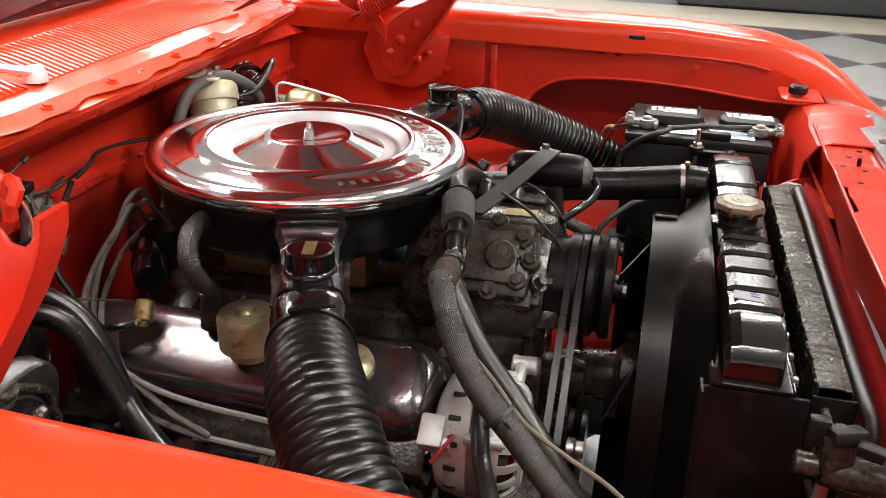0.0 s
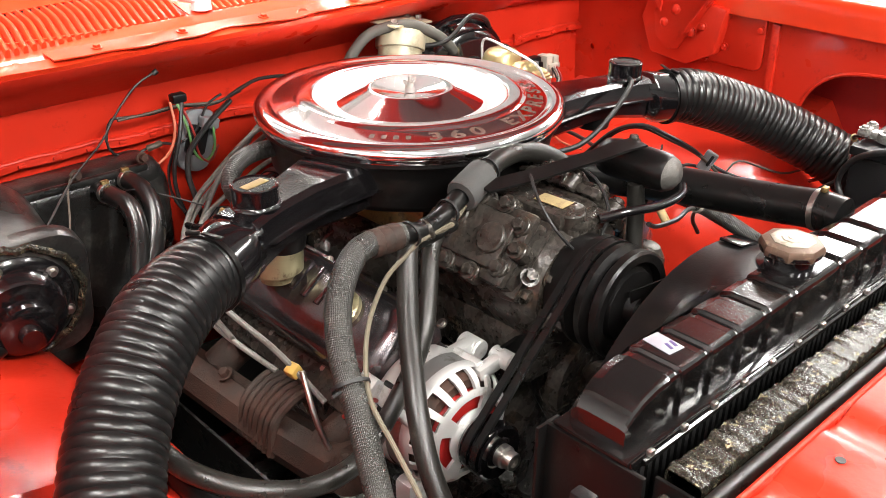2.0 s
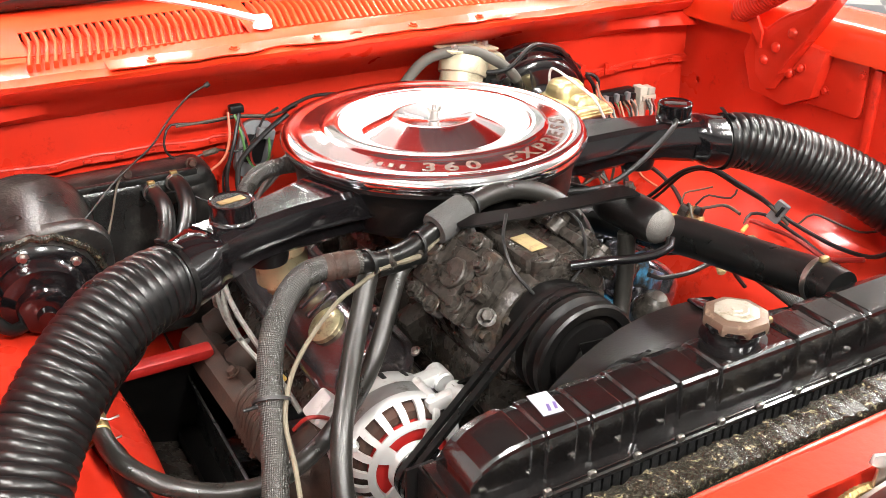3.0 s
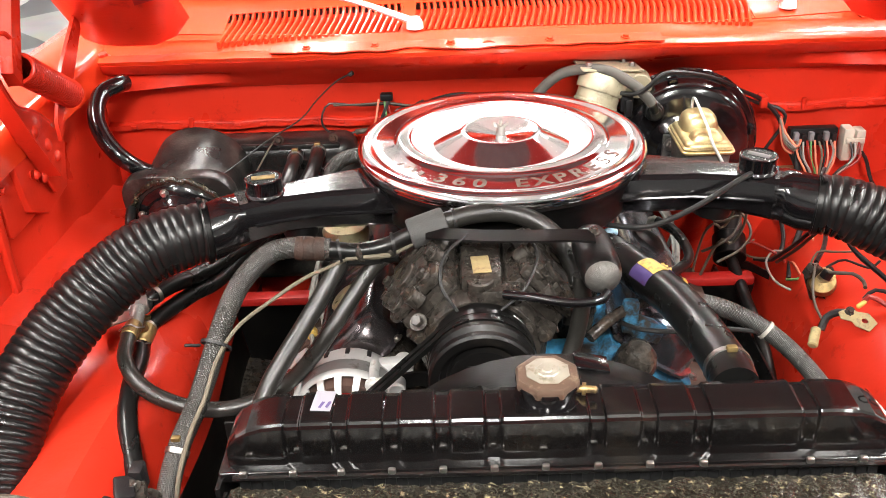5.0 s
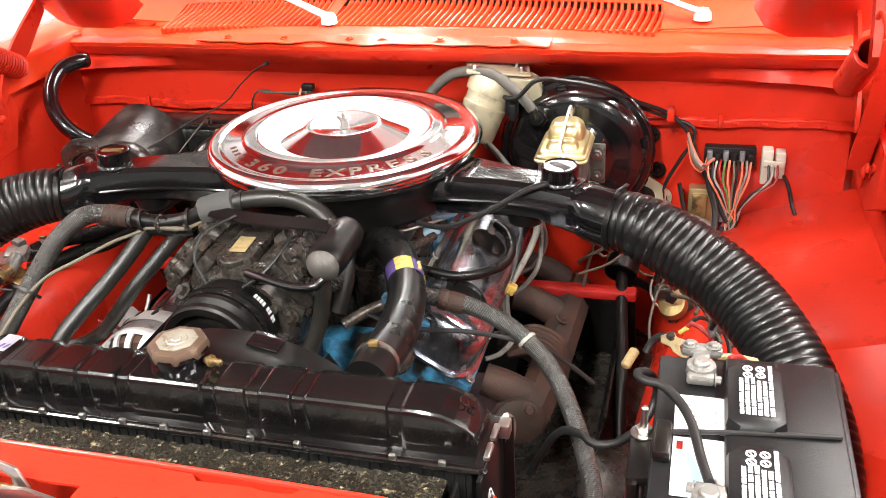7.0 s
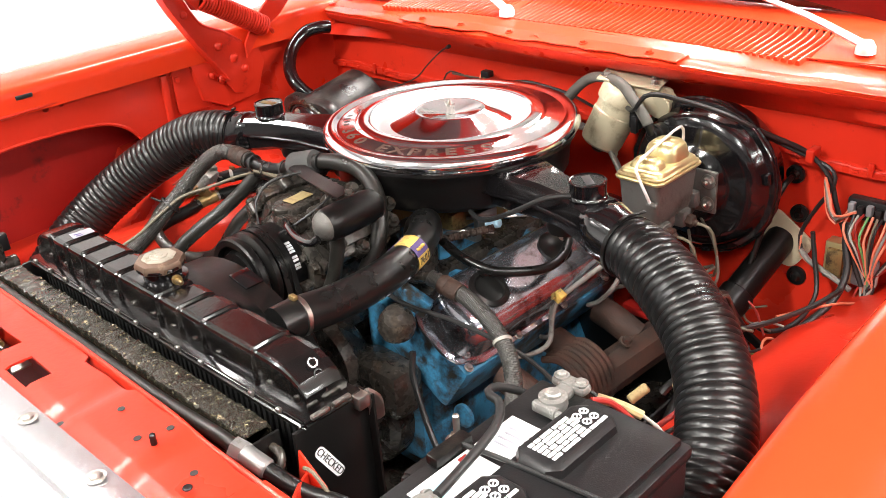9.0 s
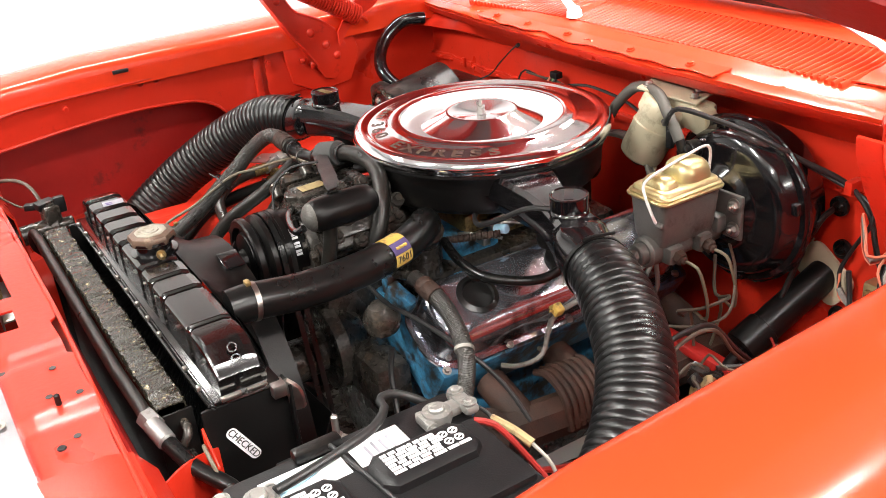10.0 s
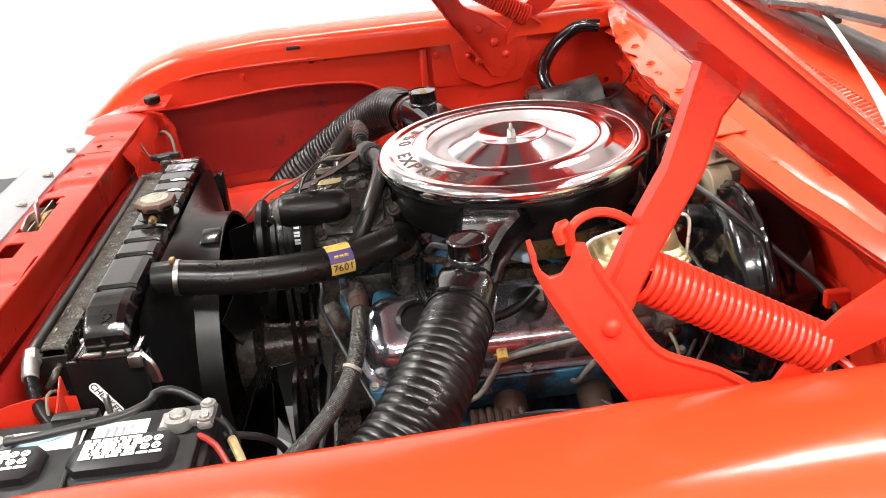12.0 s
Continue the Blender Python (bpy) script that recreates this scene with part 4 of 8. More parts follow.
def radiator():
    r = thing("radiator", (RM, -0.6, 0.42), "glossy black radiator with a ribbed top tank and brown cap", "radiator")
    xs = [RX0 + 0.003, RX0 + 0.006, RX0 + 0.014, RX0 + 0.026, RX0 + 0.042, RX0 + 0.064]
    xs += [lerp(RX0 + 0.064, RX1 - 0.064, i / 24) for i in range(1, 24)]
    xs += [RX1 - (x - RX0) for x in xs[:6][::-1]]
    channels = [-0.246, -0.197, -0.145, -0.093, -0.041, 0.064, 0.116, 0.170, 0.277]
    sections = [tank_section(x) for x in xs if min(abs(x - g) for g in channels) > 0.014]
    for g in channels:
        sections += [tank_section(g + dx, -d) for dx, d in ((-0.0105, 0.0), (-0.0090, 0.0006), (-0.0072, 0.0034), (-0.0058, 0.0040), (0.0058, 0.0040), (0.0072, 0.0034), (0.0090, 0.0006), (0.0105, 0.0))]
    sections.sort(key=lambda q: q[0][0])
    tank = part("top_tank", loft(sections), TANK_BLACK, r, sharp=13)
    part("flange", merge(box((RM, -0.602, 0.9335), (RX1 - RX0 + 0.012, 0.084, 0.005), 0.002), box((RM, -0.6445, 0.931), (RX1 - RX0 + 0.008, 0.004, 0.012), 0.0015)), TANK_BLACK, r)
    part("flange_edge", tube([(RX0 + 0.01, -0.648, 0.9315), (RM, -0.648, 0.9315), (RX1 - 0.02, -0.648, 0.9315), (RX1 - 0.002, -0.642, 0.9315), (RX1 + 0.005, -0.62, 0.9315), (RX1 + 0.006, -0.575, 0.9315)], 0.0034, 8, 0.01), TANK_BLACK, r)
    tab = finish("solder_tab", box((0, 0, 0), (0.008, 0.006, 0.007), 0.0018), STEEL)
    for g in [-0.297, -0.246, -0.197, -0.145, -0.093, -0.041, 0.011, 0.064, 0.116, 0.170, 0.277, 0.33]:
        ob = new("solder_tab", tab)
        ob.parent, ob.matrix_parent_inverse = tank, Matrix()
        ob.matrix_basis = pose(g, -0.6475, 0.9365)
    part("end_bead", merge(*[box((RX1 + 0.0065, y, 0.9375), (0.007, 0.026, 0.006), 0.002) for y in (-0.622, -0.59)]), STEEL, tank)
    core = part("core", box((RM, -0.603, 0.68), (RX1 - RX0 - 0.02, 0.058, 0.49), 0.003), CORE, r)
    fin = finish("core_fin", box((0, 0, 0), (0.006, 0.062, 0.48), 0, None, 1), CORE)
    for k in range(56):
        ob = new("core_fin", fin)
        ob.parent, ob.matrix_parent_inverse = core, Matrix()
        ob.matrix_basis = pose(lerp(RX0 + 0.02, RX1 - 0.02, k / 55), -0.604, 0.685)
    for x in (RX0 - 0.004, RX1 + 0.004):
        part("side_frame", merge(box((x, -0.606, 0.67), (0.006, 0.11, 0.52), 0.002), box((x, -0.553, 0.67), (0.03, 0.004, 0.52), 0.001)), BLACK_SATIN, r)
    part("bottom_tank", box((RM, -0.603, 0.43), (RX1 - RX0, 0.07, 0.06), 0.012), BLACK_GLOSS, r)
    for k, (y, z) in enumerate(((-0.60, 0.968), (-0.605, 0.954))):
        part("tank_dimple", lathe([(0, 0), (0.007, 0), (0.005, 0.003), (0, 0.004)], axis_matrix((RX1 - 0.006 - 0.012 * (1 - k), y, z), (RX1 + 1, y, z)), 12), BLACK_GLOSS, tank)
    part("tank_bracket", merge(box((RX1 + 0.008, -0.566, 0.925), (0.02, 0.018, 0.018), 0.002), tube([(RX1 + 0.01, -0.56, 0.93), (RX1 + 0.014, -0.548, 0.915), (RX1 + 0.012, -0.545, 0.89)], 0.005, 8, 0.006, None, 2.0)), STEEL, r)
    part("fill_neck", lathe([(0.02, 0), (0.034, 0), (0.034, 0.004), (0.026, 0.005), (0.026, 0.018), (0.033, 0.020), (0.033, 0.024), (0.0, 0.024)], Matrix.Translation((0.016, -0.596, 0.985)), 28), BLACK_GLOSS, r)
    cap = part("radiator_cap", merge(lathe([(0, 0.0), (0.030, 0.0), (0.0335, 0.002), (0.0345, 0.006), (0.0345, 0.010), (0.0325, 0.0140), (0.027, 0.0158), (0.0, 0.0158)], Matrix.Translation((0.016, -0.596, 1.002)) @ pose(0, 0, 0, 0, 0, 22.5), 8)), CAP_BROWN, r, "brown octagonal radiator cap")
    part("cap_disc", lathe([(0.0235, 0), (0.0235, 0.0012), (0.021, 0.0020), (0.013, 0.0014), (0.0115, 0.0026), (0.006, 0.0022), (0.005, 0.0032), (0, 0.0032)], Matrix.Translation((0.016, -0.596, 1.0175)) @ pose(0, 0, 0, 0, 0, 22.5), 8), CAP_TOP, cap, "worn pale beige cap centre")
    part("overflow_nipple", merge(rod((0.045, -0.596, 0.995), (0.068, -0.598, 0.994), 0.004), lathe([(0, 0), (0.007, 0), (0.007, 0.004), (0, 0.004)], axis_matrix((0.052, -0.596, 0.9945), (0.08, -0.6, 0.994)), 12)), BRASS, r)
    part("tank_sticker", box((-0.216, -0.597, 0.9886), (0.021, 0.033, 0.0008), 0.0003, (0, 0, -6)), STICKER_GREY, tank, "faded grey paper sticker")
    for k in range(2):
        part("sticker_print", box((-0.217 + 0.007 * k, -0.604, 0.9892), (0.003, 0.010, 0.0005), 0, (0, 0, -20)), LABEL_PURPLE, tank)
    for k in range(3):
        part("tank_stamp", lathe([(0.0045, 0), (0.0065, 0), (0.0065, 0.0005), (0.0045, 0.0005), (0.0045, 0)], axis_matrix((RX1 - 0.022 + 0.0085 * k, -0.602, 0.9835 - 0.0085 * k - 0.003 * k * k), (RX1 + 0.2, -0.602, 1.2 - 0.1 * k)), 12), TANK_BLACK, tank)
    m = Matrix(((0, 0, 1, RX1 + 0.0078), (0.50, 0.866, 0, -0.620), (-0.866, 0.50, 0, 0.868), (0, 0, 0, 1)))
    part("checked_sticker", plate(rounded(0.060, 0.0145, 0.0068), 0.0008, m), LABEL_WHITE, r, "white inspection sticker")
    m2 = m.copy()
    m2.translation.x += 0.0012
    lettering("checked_print", "CHECKED", 0.0128, m2, INK, r, 0.0003)


radiator()


def fan_shroud():
    t = thing("fan_shroud", (RM, -0.51, 0.44), "black fan shroud behind the radiator", "fan shroud")
    c = (0.025, 0.725)
    outer = []
    for y, r, k in ((-0.566, 0.262, 1.0), (-0.548, 0.25, 0.5), (-0.525, 0.242, 0.0), (-0.488, 0.24, 0.0), (-0.488, 0.234, 0.0), (-0.525, 0.236, 0.0), (-0.545, 0.245, 0.5), (-0.562, 0.255, 1.0)):
        ring = []
        for i in range(48):
            a = 2 * math.pi * i / 48
            x, z = math.cos(a), math.sin(a)
            sq = 1 / max(abs(x) / 0.325, abs(z) / 0.245)
            q = lerp(r, min(sq, 0.38), k)
            ring.append((c[0] + q * x, y, c[1] + q * z))
        outer.append(ring)
    part("funnel", loft(outer, False), BLACK_SATIN, t)
    part("mould_mark", box((0.075, -0.505, c[1] + 0.238), (0.04, 0.03, 0.004), 0.001, (0, 12, 0)), BLACK_GLOSS, t)
    fan = thing("cooling_fan", (0.025, -0.47, 0.72), "black cooling fan with a viscous hub", "fan")
    part("hub", lathe([(0, -0.05), (0.05, -0.05), (0.085, -0.03), (0.085, 0.0), (0.04, 0.01), (0.03, 0.10), (0, 0.10)], Matrix.Translation((0.025, -0.47, 0.72)) @ pose(0, 0, 0, -90, 0, 0), 28), BLACK_GREASE, fan)
    for k in range(7):
        a = 2 * math.pi * k / 7
        m = Matrix.Translation((0.025, -0.47, 0.72)) @ pose(0, 0, 0, 0, -math.degrees(a), 0)
        part("blade", moved(sheet(lambda u, v: (0.07 + 0.15 * u, 0.03 * (v - 0.5) * 1.2, 0.075 * (v - 0.5) * (0.7 + 0.4 * u)), 5, 3, 0.002), m), BLACK_SATIN, fan)


fan_shroud()


def condenser():
    t = thing("condenser", (0.02, -0.685, 0.44), "black condenser with a tarred foil-sealed top edge", "condenser")
    rnd = random.Random(4)

    def top(u, v):
        x = lerp(-0.305, 0.342, u)
        j = 0.0006 * math.sin(83 * x + 5 * v) + 0.0005 * math.sin(301 * x + 9 * v) + rnd.uniform(-0.0007, 0.0007)
        y, z = [(-0.668, 0.88), (-0.668, 0.934), (-0.670, 0.9372), (-0.687, 0.9380), (-0.703, 0.9368), (-0.705, 0.933), (-0.705, 0.88)][round(v * 6)]
        return (x, y + j, z + 1.2 * j)

    part("top_seal", sheet(top, 200, 6, 0.002), TAR, t, "crumpled black tarred foil seal")
    part("core", box((0.02, -0.687, 0.66), (0.64, 0.03, 0.46), 0.003), CORE, t)
    for x in (-0.312, 0.35):
        part("end_plate", box((x, -0.687, 0.70), (0.004, 0.045, 0.46), 0.001), BLACK_SATIN, t)
    for s, x in ((-1, -0.315), (1, 0.353)):
        for k in range(3):
            z = 0.915 - 0.045 * k
            part("return_bend", tube([(x, -0.678, z), (x + s * 0.016, -0.679, z - 0.002), (x + s * 0.022, -0.686, z - 0.012), (x + s * 0.016, -0.694, z - 0.022), (x, -0.695, z - 0.024)], 0.0055, 10, 0.005), BLACK_GREASE, t)
    line = thing("refrigerant_line", (0.0, -0.712, 0.92), "dull grey refrigerant line along the condenser", "refrigerant line")
    part("pipe", tube([(-0.336, -0.70, 0.90), (-0.345, -0.708, 0.885), (-0.352, -0.718, 0.895), (-0.345, -0.72, 0.918), (-0.325, -0.716, 0.928), (-0.2, -0.716, 0.928), (0.0, -0.717, 0.928), (0.2, -0.718, 0.93), (0.315, -0.716, 0.933), (0.345, -0.716, 0.93)], 0.0085, 12), HOSE_GREY, line)
    part("coupling", merge(lathe([(0, 0), (0.013, 0), (0.013, 0.02), (0, 0.02)], axis_matrix((0.338, -0.716, 0.931), (0.4, -0.70, 0.915)), 6), rod((0.352, -0.714, 0.929), (0.385, -0.707, 0.918), 0.0115)), ALU, line)
    part("rubber_end", tube([(0.38, -0.708, 0.919), (0.42, -0.69, 0.895), (0.46, -0.66, 0.872), (0.50, -0.655, 0.83), (0.50, -0.66, 0.76)], 0.0095, 12), RUBBER, line)


condenser()


# ---- air cleaner with its two snorkels ----
def air_cleaner():
    t = thing("air_cleaner", (0, 0, 0.93), "chrome-lidded black air cleaner with two snorkels", "air cleaner")
    at = Matrix.Translation((0, 0, 1.0475))
    lid = part("lid", lathe([(0.141, 0.0000), (0.1425, 0.0014), (0.146, 0.0020), (0.159, 0.0016), (0.1635, 0.0004), (0.1665, -0.0024), (0.169, -0.0038), (0.1955, -0.0073), (0.1985, -0.0080), (0.2003, -0.0076), (0.2035, -0.0060), (0.2075, -0.0047), (0.2125, -0.0040), (0.2170, -0.0050), (0.2210, -0.0075), (0.2245, -0.0125), (0.2262, -0.0185), (0.2248, -0.0225), (0.2212, -0.0242), (0.2195, -0.0262), (0.2190, -0.0300), (0.212, -0.031), (0.20, -0.026), (0.15, -0.02)], at, 128), CHROME, t, "polished chrome lid")
    part("lid_groove", lathe([(0.1415, 0.0002), (0.139, -0.003), (0.1305, -0.0120), (0.127, -0.0140), (0.121, -0.0143), (0.106, -0.0139)], at, 128), SATIN, lid, "satin bright groove of the lid")
    part("lid_centre", lathe([(0, -0.0020), (0.010, -0.0020), (0.018, -0.0008), (0.052, 0.0058), (0.0570, 0.0068), (0.0605, 0.0068), (0.0630, 0.0056), (0.0655, 0.0035), (0.1065, -0.0139)], at, 128), CHROME, lid)
    pan = part("pan", lathe([(0.217, 1.021), (0.2185, 1.012), (0.213, 1.004), (0.207, 0.985), (0.205, 0.955), (0.198, 0.945), (0.185, 0.938), (0.12, 0.930), (0.07, 0.925), (0, 0.925)], None, 72), BLACK_SATIN, t)
    nut = part("wing_nut", merge(rod((0, 0, 1.042), (0, 0, 1.070), 0.003), lathe([(0, 1.046), (0.008, 1.046), (0.006, 1.060), (0, 1.062)], None, 16),
                                 plate([(0.003, 0), (0.012, 0.009), (0.012, 0.013), (0.008, 0.013), (0.003, 0.007)], 0.003, Matrix.Translation((0, 0.0015, 1.052)) @ pose(0, 0, 0, 90, 0, 0), 0.001),
                                 plate([(-0.003, 0), (-0.012, 0.009), (-0.012, 0.013), (-0.008, 0.013), (-0.003, 0.007)], 0.003, Matrix.Translation((0, 0.0015, 1.052)) @ pose(0, 0, 0, 90, 0, 0), 0.001)), STEEL, t, "steel wing nut and stud")
    # stamped words round the lid's slope, one letter at a time
    words, r0 = "360 EXPRESS", 0.1825
    a0 = radians(-121)
    for k, ch in enumerate(words):
        if ch == " ":
            continue
        a = a0 + radians(9.3) * k
        m = Matrix.Translation((r0 * math.cos(a), r0 * math.sin(a), 1.0419)) @ pose(0, 0, 0, 0, 0, math.degrees(a) + 90) @ pose(0, 0, 0, 7.5, 0, 0)
        lettering("lid_letter", ch, 0.030, m @ Matrix.Diagonal((1.3, 1, 1, 1)), LETTER_BROWN, lid, 0.0003, bold=0.0009)
    for k in range(4):
        a = radians(-147 + 5.0 * k)
        m = Matrix.Translation((r0 * math.cos(a), r0 * math.sin(a), 1.0417)) @ pose(0, 0, 0, 0, 0, math.degrees(a) + 90) @ pose(0, 0, 0, 7.5, 0, 0)
        part("lid_mark", moved(box((0, 0, 0), (0.007, 0.010, 0.001), 0), m), LETTER_BROWN, lid)

    def snorkel(cap, turn):
        u = V(cap[0], cap[1], 0).normalized()
        w = V(-u.y, u.x, 0)
        end = 0.475 if cap[0] > 0 else 0.462
        sec = []
        for d, hw, zt, zs in ((0.180, 0.058, 1.004, 0.975), (0.205, 0.057, 1.012, 0.978), (0.235, 0.052, 1.014, 0.981), (0.30, 0.040, 1.0165, 0.985), (0.36, 0.036, 1.0175, 0.986), (0.395, 0.037, 1.0175, 0.986), (0.418, 0.039, 1.017, 0.985)):
            prof = [(-hw, zs), (-hw + 0.002, zs + 0.012), (-hw + 0.006, zt - 0.006), (-hw + 0.014, zt), (0, zt + 0.001), (hw - 0.014, zt), (hw - 0.006, zt - 0.006), (hw - 0.002, zs + 0.012), (hw, zs)]
            sec.append([u * d + w * q + V(0, 0, z) for q, z in prof])
        sn = part("snorkel", loft(sec), BLACK_GLOSS, t, sharp=24)
        low = [[u * d + w * q + V(0, 0, z) for q, z in ((-hw, 0.984), (hw, 0.984), (hw - 0.004, zb + 0.008), (hw - 0.014, zb), (-hw + 0.014, zb), (-hw + 0.004, zb + 0.008))] for d, hw, zb in ((0.180, 0.054, 0.945), (0.235, 0.047, 0.950), (0.30, 0.036, 0.955), (0.36, 0.032, 0.957), (0.418, 0.036, 0.950))]
        part("lower_shell", loft(low), BLACK_GLOSS, sn)
        rim = [[u * d + w * q + V(0, 0, z + e) for q, e in ((-hw - 0.006, 0), (hw + 0.006, 0), (hw + 0.006, 0.0026), (-hw - 0.006, 0.0026))] for d, hw, z in ((0.190, 0.058, 0.975), (0.205, 0.057, 0.977), (0.235, 0.052, 0.980), (0.30, 0.040, 0.984), (0.36, 0.036, 0.985), (0.400, 0.037, 0.985))]
        part("seam_flange", loft(rim), BLACK_GLOSS, sn)
        # the elbow turns the flat snorkel into a round spigot that dips to the duct
        elbow = []
        for d, hw, zt, zb, rnd in ((0.412, 0.037, 1.0165, 0.952, 0.25), (0.424, 0.040, 1.0175, 0.948, 0.5), (0.427, 0.042, 1.019, 0.945, 0.6), (0.437, 0.043, 1.020, 0.938, 0.9), (0.452, 0.0425, 1.018, 0.931, 1.0), (end, 0.0425, 1.015, 0.929, 1.0)):
            zc, hz = (zt + zb) / 2, (zt - zb) / 2
            ring = []
            for i in range(28):
                a = 2 * math.pi * i / 28
                c, s = math.cos(a), math.sin(a)
                q = lerp(min(1.0 / max(abs(c), abs(s)), 1.25), 1.0, rnd)
                ring.append(u * d + w * (hw * c * q) + V(0, 0, zc + hz * s * q))
            elbow.append(ring)
        part("elbow", loft(elbow), BLACK_GLOSS, sn)
        b = V(cap[0], cap[1], 1.016)
        part("vacuum_motor", lathe([(0, 0), (0.0285, 0), (0.0292, 0.002), (0.0280, 0.005), (0.0268, 0.0062), (0.0268, 0.0235), (0.0276, 0.0242), (0.0276, 0.0262), (0.0262, 0.0276), (0.0245, 0.0272), (0.0235, 0.0262), (0, 0.0262)], Matrix.Translation(b), 36), BLACK_GLOSS, t)
        part("cap_label", box((b.x, b.y, b.z + 0.0266), (0.034, 0.013, 0.0006), 0.0002, (0, 0, turn)), BRASS if cap[0] < 0 else DARK_TRIM, t, "faded small paper label")
        part("lower_diaphragm", lathe([(0, 0), (0.026, 0), (0.028, 0.01), (0.026, 0.022), (0, 0.022)], Matrix.Translation(u * 0.33 + V(0, 0, 0.943)), 24), BLACK_SATIN, t)

    snorkel((-0.352, -0.133), 12)
    snorkel((0.371, -0.108), -40)


air_cleaner()


def duct(name, pts, label, seed):
    """A ribbed hose: narrow at its spigot, its ribs crowded and opened a little by hand."""
    t = thing(name, pts[-1], label, "air duct", "intake ducts")
    pitch = 0.0119
    wob = random.Random(seed)
    ph = [wob.uniform(0, 6.28) for _ in range(3)]

    def rib(s):
        k = s / pitch + 0.16 * math.sin(21 * s + ph[0]) + 0.10 * math.sin(57 * s + ph[1])
        grow = lerp(0.875, 1.0, min(1, s / 0.09) ** 0.7)
        return grow * (0.945 + 0.055 * abs(math.sin(math.pi * k)) ** 0.55 + 0.004 * math.sin(33 * s + ph[2]))

    part("corrugated_hose", tube(pts, 0.0485, 40, pitch / 9, rib), DUCT, t)
    a, b = Vector(pts[0]), Vector(pts[1])
    d = (b - a).normalized()
    part("hose_clamp", lathe([(0.0428, 0), (0.0462, 0), (0.0462, 0.007), (0.0428, 0.007), (0.0428, 0)], axis_matrix(a + d * 0.004, b), 36), BLACK_SATIN, t)
    m = axis_matrix(a + d * 0.007, b)
    part("clamp_tail", merge(moved(box((-0.014, 0.0465, 0.002), (0.016, 0.005, 0.006), 0.0015, (0, 12, 8)), m), moved(box((0.01, 0.0475, 0.0), (0.03, 0.002, 0.006), 0.0008, (0, -10, 4)), m)), BLACK_SATIN, t)


duct("intake_duct", [(-0.432, -0.163, 0.972), (-0.468, -0.178, 0.973), (-0.525, -0.208, 0.960), (-0.586, -0.254, 0.924), (-0.637, -0.314, 0.876), (-0.670, -0.388, 0.820), (-0.680, -0.470, 0.755), (-0.675, -0.54, 0.68)], "black corrugated intake duct bending down to the passenger fender", 5)
duct("intake_duct", [(0.450, -0.131, 0.972), (0.490, -0.144, 0.970), (0.548, -0.168, 0.952), (0.613, -0.207, 0.924), (0.669, -0.265, 0.889), (0.709, -0.34, 0.849), (0.729, -0.42, 0.80), (0.733, -0.50, 0.72)], "black corrugated intake duct bending down behind the battery", 8)


# black sheet added under the firewall's lip
part("under_lip_sheet", sheet(lambda u, v: (lerp(-0.50, 0.475, u), lerp(0.125, 0.23, v) + 0.01 * math.sin(9 * u), lerp(0.684, 0.42, v)), 10, 4, 0.003), BLACK_SATIN, truck, "black sheet added under the firewall")
# Driver-side step, coloured with the same painted shade.
part("toe_step", box((0.375, 0.140, 0.690), (0.20, 0.030, 0.018), 0.005), RED_SHADED, truck)

# ---- engine ----
EX = 0.01
engine = thing("engine_block", (EX, 0.0, 0.42), "blue painted V8 engine block and heads, greasy", "engine")
part("block", merge(box((EX + 0.078, 0.02, 0.60), (0.15, 0.52, 0.28), 0.02), box((EX + 0.075, -0.24, 0.66), (0.12, 0.05, 0.30), 0.015)), BLUE, engine)
# Passenger-side block, head and runners are black, driver-side ones blue.
part("block", merge(box((EX - 0.074, 0.02, 0.60), (0.15, 0.515, 0.275), 0.02), box((EX - 0.06, -0.24, 0.66), (0.14, 0.048, 0.295), 0.015)), BLACK_GREASE, engine, "black passenger side of the block")
part("oil_pan", box((EX, 0.05, 0.42), (0.24, 0.5, 0.12), 0.03), BLACK_GREASE, engine)
part("timing_cover", lathe([(0, 0), (0.10, 0), (0.115, 0.012), (0.115, 0.05), (0, 0.05)], axis_matrix((EX, -0.31, 0.60), (EX, 0, 0.60)), 28), BLACK_GREASE, engine)
for s in (-1, 1):
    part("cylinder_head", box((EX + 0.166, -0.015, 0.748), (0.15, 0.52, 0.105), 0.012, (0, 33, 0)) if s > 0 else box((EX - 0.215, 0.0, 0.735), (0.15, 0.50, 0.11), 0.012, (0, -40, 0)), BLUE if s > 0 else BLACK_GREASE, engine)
    part("head_face", merge(*[lathe([(0, 0), (0.02, 0), (0.02, 0.006), (0.012, 0.010), (0, 0.010)], axis_matrix((EX + s * (0.15 + 0.045 * k), -0.268 if s > 0 else -0.245, 0.73 - 0.03 * k), (EX + s * 0.2, -1, 0.72)), 16) for k in range(3)]), BLUE if s > 0 else BLACK_GREASE, engine)
part("intake_manifold", box((EX, 0.0, 0.80), (0.24, 0.40, 0.10), 0.02), BLACK_GREASE, engine)
for s in (-1, 1):
    for y in (-0.15, -0.05, 0.05, 0.15):
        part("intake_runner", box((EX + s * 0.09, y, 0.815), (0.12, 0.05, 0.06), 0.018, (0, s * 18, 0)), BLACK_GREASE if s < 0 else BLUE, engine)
part("manifold_crossover", box((EX + 0.03, -0.10, 0.86), (0.13, 0.11, 0.05), 0.015), BLUE, engine)
part("thermostat_housing", merge(rod((0.10, -0.195, 0.84), (0.10, -0.195, 0.91), 0.03), rod((0.10, -0.195, 0.90), (0.13, -0.20, 0.935), 0.026)), BLACK_GREASE, engine)
